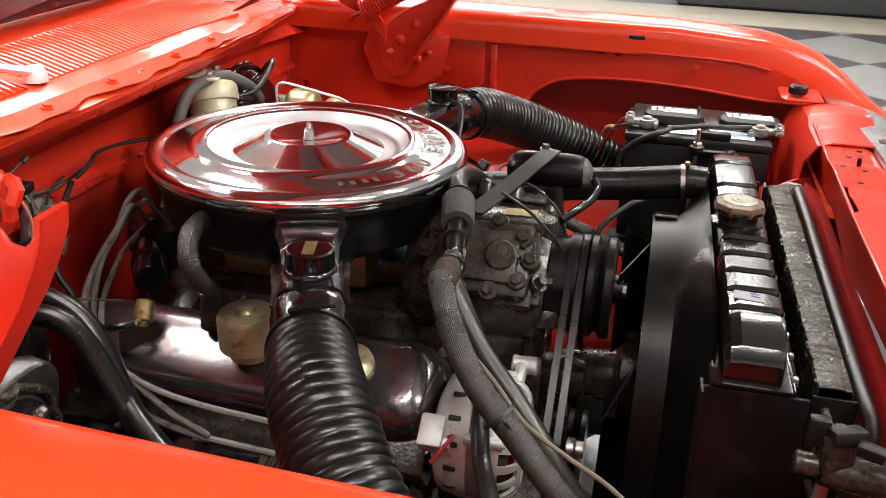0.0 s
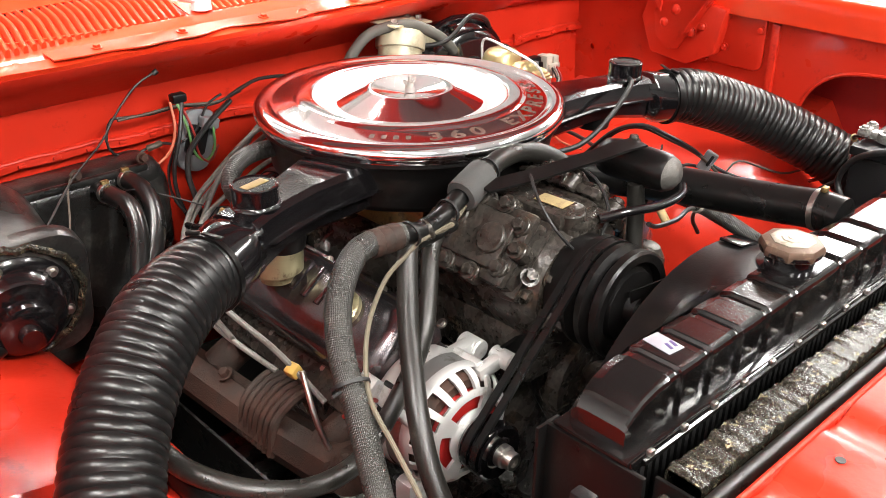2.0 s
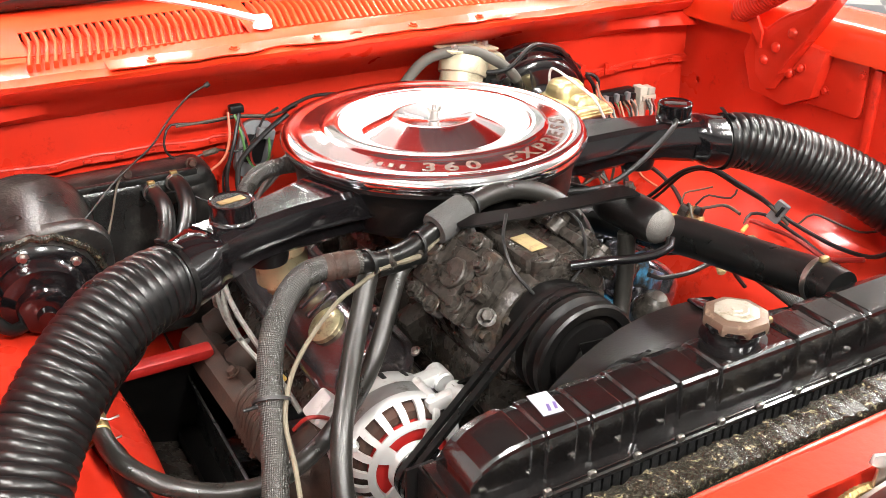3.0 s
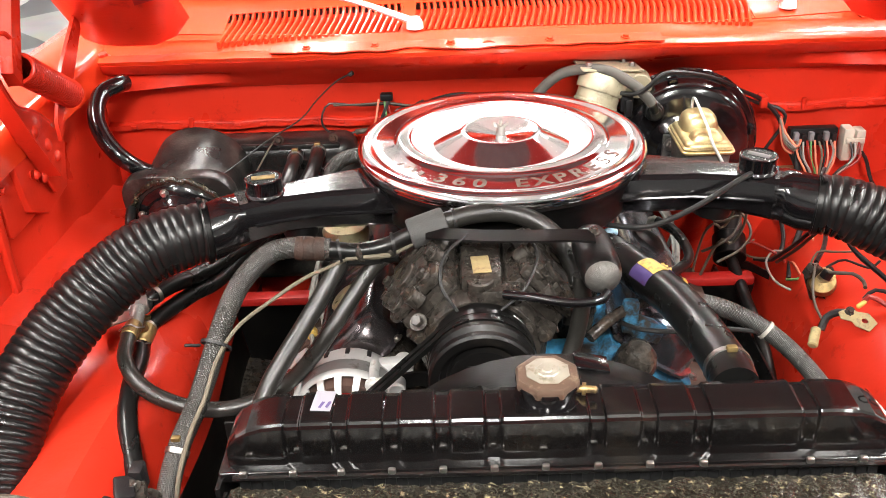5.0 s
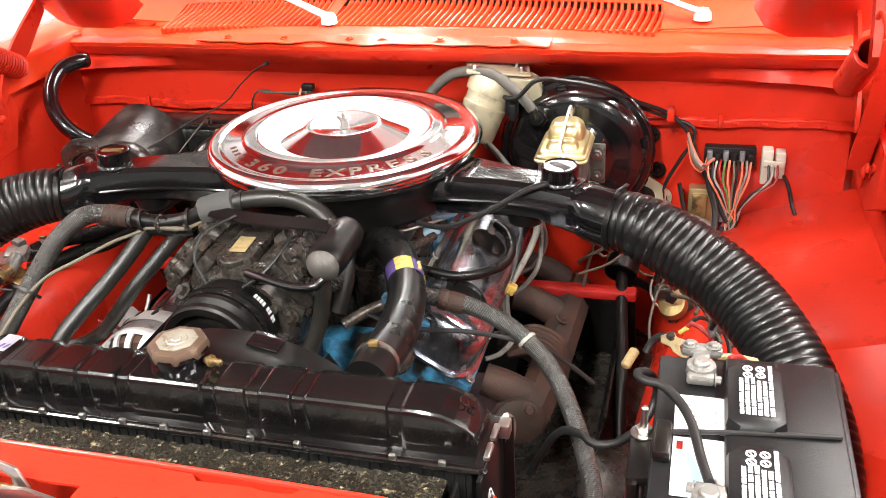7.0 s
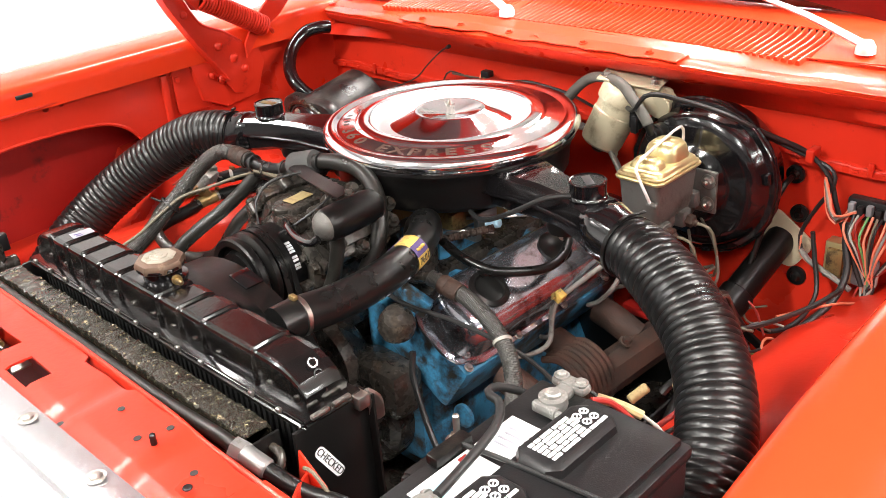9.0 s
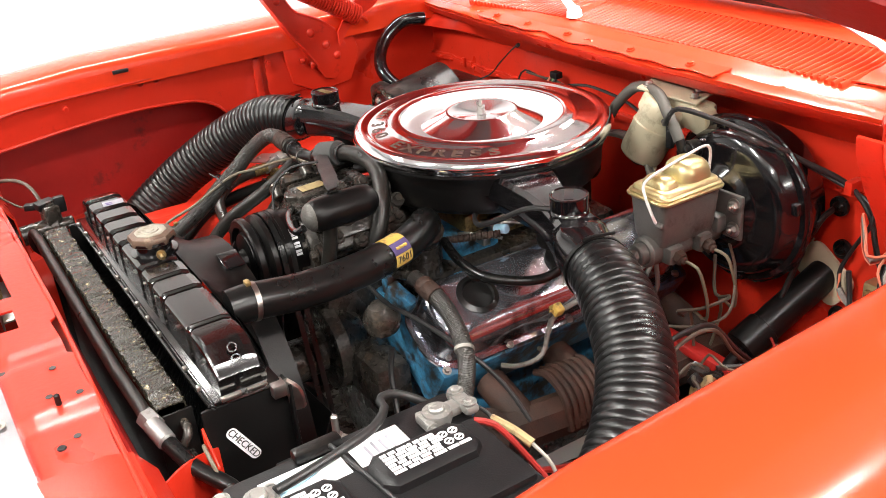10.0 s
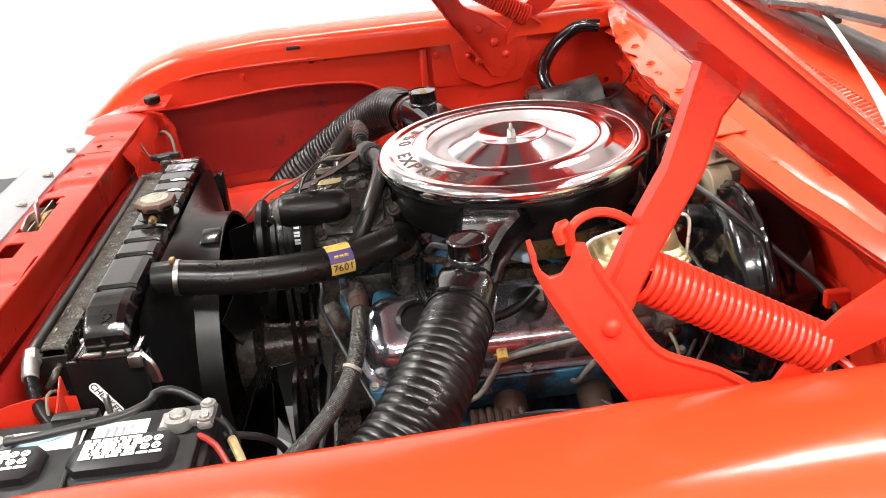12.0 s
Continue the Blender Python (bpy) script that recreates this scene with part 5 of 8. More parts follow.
pump = part("water_pump", lathe([(0, 0), (0.075, 0), (0.08, 0.02), (0.06, 0.06), (0, 0.06)], axis_matrix((EX, -0.36, 0.72), (EX, 0, 0.72)), 24), BLACK_GREASE, engine)
part("pump_outlet", box((EX + 0.105, -0.31, 0.70), (0.12, 0.07, 0.09), 0.02), BLACK_GREASE, engine)
part("pump_shaft", rod((EX, -0.42, 0.72), (EX, -0.34, 0.72), 0.03), BLACK_GREASE, pump)
part("front_pulley", lathe([(0, 0), (0.095, 0), (0.095, 0.008), (0.080, 0.014), (0.095, 0.020), (0.095, 0.028), (0.080, 0.034), (0.095, 0.040), (0.095, 0.048), (0, 0.048)], axis_matrix((EX, -0.43, 0.55), (EX, 0, 0.55)), 36), BLACK_SATIN, engine)
part("fuel_pump", lathe([(0, 0), (0.035, 0), (0.04, 0.02), (0.035, 0.04), (0.02, 0.06), (0, 0.065)], axis_matrix((0.165, -0.315, 0.815), (0.175, -0.33, 0.90)) @ Matrix.Diagonal((0.75, 0.75, 0.75, 1)), 24), BLACK_GREASE, engine)


def valve_cover(s):
    t = thing("valve_cover", (EX + s * 0.225, 0.0, 0.78), "chrome valve cover with a black cap, slightly stained", "valve cover", "valve covers")
    m = Matrix.Translation((EX + 0.194, -0.0275, 0.794)) @ pose(0, 0, 0, 0, 32.5, 0) if s > 0 else Matrix.Translation((EX - 0.222, -0.005, 0.785)) @ pose(0, 0, 0, 0, -38, 0)
    body = []
    for z, w, l in ((0.0, 0.142, 0.515), (0.004, 0.142, 0.515), (0.005, 0.128, 0.50), (0.030, 0.124, 0.495), (0.048, 0.116, 0.485), (0.058, 0.10, 0.465), (0.062, 0.07, 0.43), (0.063, 0.03, 0.38)):
        body.append([m @ V(x, y, z * (1.18 if s > 0 else 1.0)) for x, y in rounded(w, l, min(w, l) * 0.36)])
    # Passenger cover takes a darker copy of the chrome, with dirt patches.
    c = part("cover", loft(body), CHROME_DULL if s > 0 else CHROME_DARK, t)
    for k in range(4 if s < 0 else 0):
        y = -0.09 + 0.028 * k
        part("cover_rib", moved(box((0.02, y, 0.0625), (0.05, 0.012, 0.007), 0.003), m), CHROME_DARK, c)
    for y in (-0.245, -0.12, 0.0, 0.12, 0.245):
        for x in (-0.066, 0.066):
            part("cover_bolt", moved(bolt((x, y * (1.0 if abs(y) < 0.24 else 0.97), 0.004), (0, 0, 1), 0.005, 0.006), m), STEEL, c)
    return t, m


vr, mr_ = valve_cover(1)
cap_m = mr_ @ Matrix.Translation((-0.003, -0.160, 0.068))
part("grommet_plug", lathe([(0, 0), (0.034, 0), (0.034, 0.008), (0.026, 0.011), (0.024, 0.007), (0, 0.009)], cap_m, 28), RUBBER, vr)
part("grommet_plug", lathe([(0, 0), (0.030, 0), (0.030, 0.010), (0.020, 0.016), (0, 0.018)], mr_ @ Matrix.Translation((-0.006, 0.008, 0.068)), 28), BLACK_SATIN, vr)
vl, ml_ = valve_cover(-1)
breather = part("breather_cap", lathe([(0, 0), (0.024, 0), (0.026, 0.012), (0.037, 0.016), (0.038, 0.055), (0.034, 0.062), (0.012, 0.064), (0.009, 0.068), (0, 0.068)], Matrix.Translation((-0.256, -0.012, 0.838)), 32), OLIVE, vl, "olive zinc-plated oil breather cap")
part("filler_cap", lathe([(0, 0), (0.022, 0), (0.027, 0.006), (0.027, 0.014), (0.02, 0.018), (0, 0.018)], ml_ @ Matrix.Translation((0.008, -0.14, 0.056)), 20), OLIVE, vl, "olive zinc-plated oil filler cap")
part("coil_bracket", merge(box((-0.243, 0.14, 0.829), (0.03, 0.05, 0.003), 0.001), box((-0.256, 0.14, 0.838), (0.003, 0.05, 0.032), 0.001, (0, 0, 35))), RUST, vl, "small rusty bracket")


def exhaust_manifold(s):
    t = thing("exhaust_manifold", (EX + s * 0.33, -0.02, 0.62), "rusty brown cast iron exhaust manifold", "exhaust manifold", "exhaust manifolds")
    x = EX + s * 0.315
    part("log", loft([[(x + s * (0.012 + 0.034 * c) + s * d, y, 0.665 + z + 0.036 * sn) for c, sn in ((1, 0), (0.7, 0.7), (0, 1), (-0.7, 0.7), (-1, 0), (-0.7, -0.7), (0, -1), (0.7, -0.7))] for y, d, z in ((-0.235, -0.02, 0.01), (-0.22, 0, 0.0), (-0.1, 0.01, -0.005), (0.05, 0.015, -0.008), (0.2, 0.02, -0.012), (0.24, 0.015, -0.03))]), RUST, t)
    for y in (-0.19, -0.06, 0.07, 0.19):
        part("runner", tube([(EX + s * 0.255, y, 0.71), (EX + s * 0.29, y, 0.70), (x + s * 0.01, y + 0.01, 0.675)], 0.026, 12, 0.01), RUST, t)
    for k in range(7):
        part("heat_rib", tube([(x - s * 0.035, -0.12 + 0.012 * k, 0.712), (x, -0.12 + 0.012 * k, 0.722), (x + s * 0.04, -0.12 + 0.012 * k, 0.70), (x + s * 0.052, -0.12 + 0.012 * k, 0.65)], 0.0062, 8, 0.01), RUST, t)
    part("front_flange", lathe([(0, 0), (0.036, 0), (0.038, 0.014), (0.02, 0.02), (0, 0.02)], axis_matrix((x, -0.225, 0.67), (x + s * 0.1, -0.6, 0.72)), 18), RUST, t)
    part("manifold_stud", bolt((x + s * 0.02, -0.24, 0.70), (s * 0.3, -1, 0.4), 0.008, 0.009), RUST, t)
    part("manifold_stud", bolt((x + s * 0.03, 0.02, 0.70), (s * 0.5, 0, 1), 0.008, 0.009), RUST, t)
    part("down_pipe", tube([(x + s * 0.01, 0.2, 0.65), (x + s * 0.0, 0.26, 0.58), (x - s * 0.03, 0.29, 0.46)], 0.03, 14), RUST, t)


exhaust_manifold(-1)
exhaust_manifold(1)

carb = thing("carburettor", (EX, 0.0, 0.85), "dirty gold carburettor under the air cleaner", "carburettor")
part("body", merge(box((EX, 0.0, 0.885), (0.17, 0.22, 0.06), 0.012), box((EX, -0.02, 0.915), (0.15, 0.17, 0.03), 0.01)), BRASS, carb)
part("choke_linkage", merge(tube([(0.10, -0.08, 0.90), (0.14, -0.06, 0.905), (0.17, 0.0, 0.895)], 0.003, 6), tube([(0.09, -0.12, 0.885), (0.13, -0.12, 0.90), (0.16, -0.08, 0.89)], 0.003, 6), box((0.115, -0.05, 0.895), (0.012, 0.05, 0.03), 0.003), box((0.13, -0.10, 0.885), (0.03, 0.015, 0.018), 0.003)), STEEL, carb)
part("throttle_spring", tube([(0.09, -0.21, 0.895), (0.13, -0.15, 0.90), (0.17, -0.09, 0.905)], 0.0065, 8, 0.002, lambda s: 0.8 + 0.3 * abs(math.sin(math.pi * s / 0.005))), RUST, carb)
for p, q in (((0.145, -0.02, 0.90), (0.185, -0.01, 0.912)), ((0.15, -0.085, 0.905), (0.175, -0.08, 0.912))):
    part("vacuum_valve", rod(p, q, 0.008), LABEL_BLUE, carb, "small blue plastic vacuum valve")

# ---- compressor, alternator and belts ----
def compressor():
    t = thing("ac_compressor", (-0.04, -0.29, 0.80), "greasy black V-twin air conditioning compressor", "compressor")
    part("crankcase", merge(lathe([(0, 0), (0.075, 0), (0.085, 0.015), (0.085, 0.17), (0.07, 0.19), (0, 0.19)], axis_matrix((-0.043, -0.36, 0.885), (-0.043, 0, 0.885)), 28), box((-0.043, -0.27, 0.80), (0.15, 0.16, 0.08), 0.015)), BLACK_GREASE, t)
    for s in (-1, 1):
        m = Matrix.Translation((-0.043 + s * 0.052, -0.275, 0.925)) @ pose(0, 0, 0, 0, s * 48, 0)
        part("cylinder", moved(box((0, 0, 0.0), (0.095, 0.135, 0.08), 0.014), m), BLACK_GREASE, t)
        hd = part("cylinder_head", moved(merge(box((0, 0, 0.045), (0.098, 0.136, 0.016), 0.008), box((0, 0, 0.056), (0.07, 0.105, 0.012), 0.01), rod((0, -0.03, 0.055), (0, -0.03, 0.068), 0.02), rod((0.012, 0.035, 0.055), (0.012, 0.035, 0.064), 0.016)), m), BLACK_GREASE, t)
        for k in range(10):
            a = 2 * math.pi * (k + 0.5) / 10
            part("bolt_boss", moved(rod((0.048 * math.cos(a), 0.067 * math.sin(a), 0.036), (0.048 * math.cos(a), 0.067 * math.sin(a), 0.058), 0.0125), m), BLACK_GREASE, hd)
            part("head_bolt", moved(bolt((0.048 * math.cos(a), 0.067 * math.sin(a), 0.058), (0, 0, 1), 0.0078, 0.008), m), BLACK_GREASE, hd)
        for k in range(3):
            part("cylinder_fin", moved(box((0, 0, -0.01 + 0.014 * k), (0.102, 0.142, 0.004), 0.001), m), BLACK_GREASE, t)
    part("top_manifold", merge(box((-0.043, -0.285, 0.975), (0.055, 0.13, 0.024), 0.008), rod((-0.045, -0.345, 0.955), (-0.045, -0.345, 0.985), 0.018), box((-0.02, -0.35, 0.965), (0.06, 0.03, 0.024), 0.008)), BLACK_GREASE, t)
    part("name_label", box((-0.043, -0.315, 0.9885), (0.024, 0.044, 0.0012), 0.0003, (0, 0, 4)), LABEL_TAN, t, "yellowed paper label")
    for a in (0.5, 1.2, 1.9, 2.6):
        part("front_bolt", bolt((-0.043 + 0.066 * math.cos(a), -0.361, 0.885 + 0.066 * math.sin(a)), (0, -1, 0), 0.007, 0.008), BLACK_GREASE, t)
    part("cast_bars", merge(*[box((-0.043 - 0.028 + 0.011 * k, -0.357, 0.945), (0.007, 0.004, 0.008), 0.001) for k in range(6)], *[box((-0.03 + 0.011 * k, -0.357, 0.93), (0.007, 0.004, 0.008), 0.001) for k in range(3)]), BLACK_GREASE, t)
    cl = part("clutch_pulley", lathe([(0, -0.012), (0.018, -0.012), (0.02, 0.0), (0.044, 0.002), (0.047, 0.010), (0.054, 0.010), (0.056, 0.0), (0.066, 0.0), (0.069, 0.003), (0.069, 0.012), (0.059, 0.019), (0.069, 0.026), (0.069, 0.034), (0.059, 0.041), (0.069, 0.048), (0.069, 0.054), (0.064, 0.058), (0.064, 0.085), (0, 0.085)], axis_matrix((-0.045, -0.447, 0.895), (-0.045, 0, 0.895)), 44), BLACK_SATIN, t)
    part("clutch_nut", bolt((-0.045, -0.455, 0.895), (0, -1, 0), 0.01, 0.01), STEEL, cl)
    part("coil_print", merge(*[box((-0.045 + 0.0647 * math.sin(a), -0.377, 0.895 + 0.0647 * math.cos(a)), (0.004, 0.010, 0.0008), 0, (0, math.degrees(a), 0)) for a in (0.72, 0.80, 0.88, 0.96, 1.1, 1.18, 1.3, 1.38)]), LABEL_WHITE, cl, "pale printed bars on the clutch coil")
    part("muffler_bracket", loft([[(x, y - 0.012, z), (x, y + 0.012, z + 0.004), (x, y + 0.012, z + 0.007), (x, y - 0.012, z + 0.003)] for x, y, z in ((-0.115, -0.262, 1.006), (-0.04, -0.288, 1.012), (0.03, -0.312, 1.022), (0.075, -0.33, 1.031), (0.10, -0.335, 1.031))]), BLACK_SATIN, t)
    rnd = random.Random(21)
    for k in range(26):
        sgn = rnd.choice((-1, 1))
        mm = Matrix.Translation((-0.043 + sgn * 0.052, -0.275, 0.925)) @ pose(0, 0, 0, 0, sgn * 48, 0)
        q = (rnd.uniform(-0.036, 0.036), rnd.uniform(-0.055, 0.055), 0.052)
        part("casting_lump", moved(box(q, (rnd.uniform(0.006, 0.016), rnd.uniform(0.006, 0.018), rnd.uniform(0.008, 0.016)), 0.003, (rnd.uniform(-20, 20), rnd.uniform(-20, 20), rnd.uniform(0, 90))), mm), BLACK_GREASE, t)
    for x, y, z in ((-0.10, -0.365, 0.865), (0.014, -0.365, 0.868), (-0.125, -0.33, 0.90), (0.036, -0.34, 0.905)):
        part("mount_lug", merge(box((x, y, z), (0.03, 0.03, 0.026), 0.006, (0, 20, 10)), bolt((x, y - 0.016, z), (0, -1, 0), 0.008, 0.01)), BLACK_GREASE, t)
    part("service_fitting", merge(rod((-0.115, -0.335, 0.905), (-0.125, -0.352, 0.925), 0.008), bolt((-0.126, -0.354, 0.927), (-0.3, -0.6, 0.7), 0.008, 0.01)), BLACK_GREASE, t)
    part("clutch_wire", tube([(-0.075, -0.375, 0.955), (-0.095, -0.36, 0.985), (-0.09, -0.33, 1.01), (-0.06, -0.29, 1.02)], 0.0022, 6), WIRE_BLACK, t)
    part("clutch_wire", tube([(-0.02, -0.375, 0.955), (0.01, -0.36, 0.975), (0.03, -0.32, 1.0), (0.02, -0.28, 1.012)], 0.0022, 6), WIRE_BLACK, t)
    mu = thing("ac_muffler", (0.103, -0.32, 0.975), "grey-black domed muffler on the compressor line", "muffler")
    part("can", lathe([(0, -0.002), (0.011, 0.0), (0.020, 0.006), (0.0248, 0.016), (0.0262, 0.03), (0.0262, 0.095), (0.0235, 0.11), (0.013, 0.12), (0, 0.12)], axis_matrix((0.105, -0.392, 1.003), (0.095, 0, 1.0)), 32), BLACK_SATIN, mu)
    part("dome_wear", lathe([(0, -0.004), (0.011, -0.002), (0.020, 0.005), (0.0225, 0.0095)], axis_matrix((0.105, -0.392, 1.003), (0.095, 0, 1.0)), 28), CAST_IRON, mu, "worn grey dome")
    part("line", tube([(0.11, -0.398, 0.992), (0.10, -0.405, 0.984), (0.065, -0.40, 0.978), (0.02, -0.385, 0.978), (-0.015, -0.365, 0.972)], 0.006, 10), BLACK_GLOSS, mu)
    part("clamp_bolt", bolt((0.10, -0.325, 1.034), (0, 0, 1), 0.006, 0.008), BLACK_GREASE, mu)
    part("down_hose", tube([(0.085, -0.345, 0.985), (0.085, -0.35, 0.94), (0.075, -0.36, 0.89), (0.055, -0.38, 0.84)], 0.0115, 12), HOSE_GREY, mu)


compressor()


def pierced(front, back, nu, nv, keep):
    """A closed band of two skins, front and back, with its unkept cells cut out."""
    bm = bmesh.new()
    g = [[[bm.verts.new(fn(i / nu, j / nv)) for j in range(nv + 1)] for i in range(nu)] for fn in (front, back)]
    for i in range(nu):
        k = (i + 1) % nu
        for j in range(nv):
            if not keep(i, j):
                continue
            for w in (0, 1):
                bm.faces.new((g[w][i][j], g[w][k][j], g[w][k][j + 1], g[w][i][j + 1]))
            for near, a, b in (((i - 1) % nu, (i, j), (i, j + 1)), ((i + 1) % nu, (k, j), (k, j + 1))):
                if not keep(near, j):
                    bm.faces.new((g[0][a[0]][a[1]], g[0][b[0]][b[1]], g[1][b[0]][b[1]], g[1][a[0]][a[1]]))
            for near, c in ((j - 1, j), (j + 1, j + 1)):
                if near < 0 or near >= nv or not keep(i, near):
                    bm.faces.new((g[0][i][c], g[0][k][c], g[1][k][c], g[1][i][c]))
    loose = [v for v in bm.verts if not v.link_faces]
    bmesh.ops.delete(bm, geom=loose, context="VERTS")
    return bm


def alternator():
    ax, az, fy = -0.232, 0.760, -0.368
    t = thing("alternator", (ax, -0.30, az - 0.08), "bare aluminium alternator with a red inside", "alternator")
    a = axis_matrix((ax, fy, az), (ax, 0, az))
    part("rotor", lathe([(0, 0.010), (0.050, 0.010), (0.053, 0.016), (0.053, 0.09), (0, 0.09)], a, 28), ROTOR_RED, t, "red painted rotor core")
    part("winding", lathe([(0.056, 0.016), (0.066, 0.018), (0.071, 0.026), (0.071, 0.036), (0.056, 0.036), (0.056, 0.016)], a, 32), RUST, t, "dark copper windings")
    prof = [(0.026, -0.007), (0.032, -0.003), (0.0355, 0.0), (0.051, 0.001), (0.055, 0.002), (0.060, 0.0045), (0.067, 0.0095), (0.073, 0.017), (0.0765, 0.026), (0.079, 0.030), (0.079, 0.040)]

    def skin(drop):
        def fn(u, v):
            r, h = prof[round(v * (len(prof) - 1))]
            th = 2 * math.pi * u
            return a @ V((r - drop * 0.6) * math.cos(th), (r - drop * 0.6) * math.sin(th), h + drop)
        return fn

    def cast(i, j):
        if j == 2:
            return (i - 9) % 36 < 11
        if 5 <= j <= 7:
            return i % 8 < 3
        return True

    part("front_cover", pierced(skin(0), skin(0.004), 144, len(prof) - 1, cast), ALU_BRIGHT, t, "pale cast aluminium front cover")
    part("stator", lathe([(0.070, 0.038), (0.0775, 0.038), (0.0775, 0.066), (0.070, 0.066), (0.070, 0.038)], a, 48), ALU, t)
    part("rear_cover", lathe([(0.079, 0.064), (0.0795, 0.078), (0.077, 0.092), (0.070, 0.104), (0.050, 0.112), (0.025, 0.114), (0, 0.114)], a, 48), ALU_BRIGHT, t, "pale cast aluminium rear cover")
    slot = finish("rear_slot", box((0, 0, 0), (0.007, 0.006, 0.016), 0.002), WIRE_BLACK)
    for k in range(16):
        ob = new("rear_slot", slot)
        ob.parent = t
        ob.matrix_parent_inverse = Matrix.Translation(-Vector(t.location))
        th = 2 * math.pi * k / 16
        ob.matrix_basis = a @ pose(0.0775 * math.cos(th), 0.0775 * math.sin(th), 0.083, 0, 0, 90 + math.degrees(th))
    for th in (0.5, 2.1, 3.7, 5.3):
        part("through_bolt", merge(moved(rod((0.0765 * math.cos(th), 0.0765 * math.sin(th), 0.024), (0.0765 * math.cos(th), 0.0765 * math.sin(th), 0.070), 0.0075), a), moved(bolt((0.0765 * math.cos(th), 0.0765 * math.sin(th), 0.024), (0, 0, -1), 0.0045, 0.005), a)), ALU_BRIGHT, t)
    part("mount_ear", merge(box((-0.178, -0.345, 0.823), (0.052, 0.016, 0.020), 0.006, (0, -8, 0)), rod((-0.160, -0.366, 0.826), (-0.160, -0.332, 0.826), 0.012)), ALU_BRIGHT, t)
    part("mount_ear", merge(box((-0.182, -0.29, 0.815), (0.065, 0.022, 0.022), 0.007, (0, -4, 0)), rod((-0.154, -0.305, 0.813), (-0.154, -0.272, 0.813), 0.014)), ALU_BRIGHT, t)
    part("mount_ear", box((-0.285, -0.33, 0.69), (0.05, 0.03, 0.04), 0.008), ALU_BRIGHT, t)
    part("terminal_block", merge(box((-0.302, -0.262, 0.800), (0.040, 0.030, 0.030), 0.004, (0, -40, 0)), box((-0.313, -0.278, 0.795), (0.012, 0.014, 0.014), 0.002, (0, -40, 0))), ALU_BRIGHT, t)
    part("terminal_lead", tube([(-0.305, -0.282, 0.80), (-0.318, -0.290, 0.812), (-0.335, -0.288, 0.815), (-0.345, -0.27, 0.79)], 0.0026, 8), WIRE_RED, t, "short red lead")
    part("pulley", lathe([(0, 0), (0.016, 0), (0.020, 0.003), (0.032, 0.001), (0.035, 0.003), (0.027, 0.011), (0.035, 0.018), (0.027, 0.026), (0.035, 0.034), (0.033, 0.038), (0.026, 0.04), (0.024, 0.05), (0, 0.05)], axis_matrix((ax, -0.416, az), (ax, 0, az)), 40), BLACK_GLOSS, t)
    part("pulley_boss", lathe([(0, 0.004), (0.0065, 0.004), (0.0065, 0), (0.0105, 0), (0.0115, 0.0015), (0.0115, 0.010), (0.014, 0.013), (0.014, 0.024), (0, 0.024)], axis_matrix((ax, -0.437, az), (ax, 0, az)), 28), STEEL, t)
    part("adjuster_strap", loft([[(x, -0.345, z - 0.011), (x, -0.345, z + 0.011), (x, -0.340, z + 0.011), (x, -0.340, z - 0.011)] for x, z in ((-0.165, 0.826), (-0.13, 0.83), (-0.10, 0.825), (-0.07, 0.81))]), BLACK_SATIN, t)
    belt = thing("drive_belt", (-0.15, -0.43, 0.55), "black rubber V-belts round the pulleys", "belt")

    def loop(circles, y, w=0.009):
        """A belt tight round its pulleys."""
        pts = []
        for cx, cz, r in circles:
            pts += [(cx + r * math.cos(2 * math.pi * k / 40), cz + r * math.sin(2 * math.pi * k / 40)) for k in range(40)]
        pts = sorted(set((round(p[0], 5), round(p[1], 5)) for p in pts))
        hull = []
        for seq in (pts, pts[::-1]):
            h = []
            for p in seq:
                while len(h) > 1 and (h[-1][0] - h[-2][0]) * (p[1] - h[-2][1]) - (h[-1][1] - h[-2][1]) * (p[0] - h[-2][0]) <= 0:
                    h.pop()
                h.append(p)
            hull += h[:-1]
        gx, gz = sum(p[0] for p in hull) / len(hull), sum(p[1] for p in hull) / len(hull)
        sec = []
        for x, z in hull:
            d = math.hypot(x - gx, z - gz)
            ox, oz = (x - gx) / d * 0.004, (z - gz) / d * 0.004
            sec.append([(x + ox, y - w / 2, z + oz), (x + ox, y + w / 2, z + oz), (x - ox, y + w / 3, z - oz), (x - ox, y - w / 3, z - oz)])
        return loft(sec + sec[:1], False)

    part("belt_loop", loop(((-0.045, 0.895, 0.066), (-0.232, 0.760, 0.032), (EX, 0.55, 0.09)), -0.405), RUBBER, belt)
    part("belt_loop", loop(((-0.045, 0.895, 0.066), (-0.232, 0.760, 0.032), (EX, 0.55, 0.09)), -0.390), RUBBER, belt)


alternator()


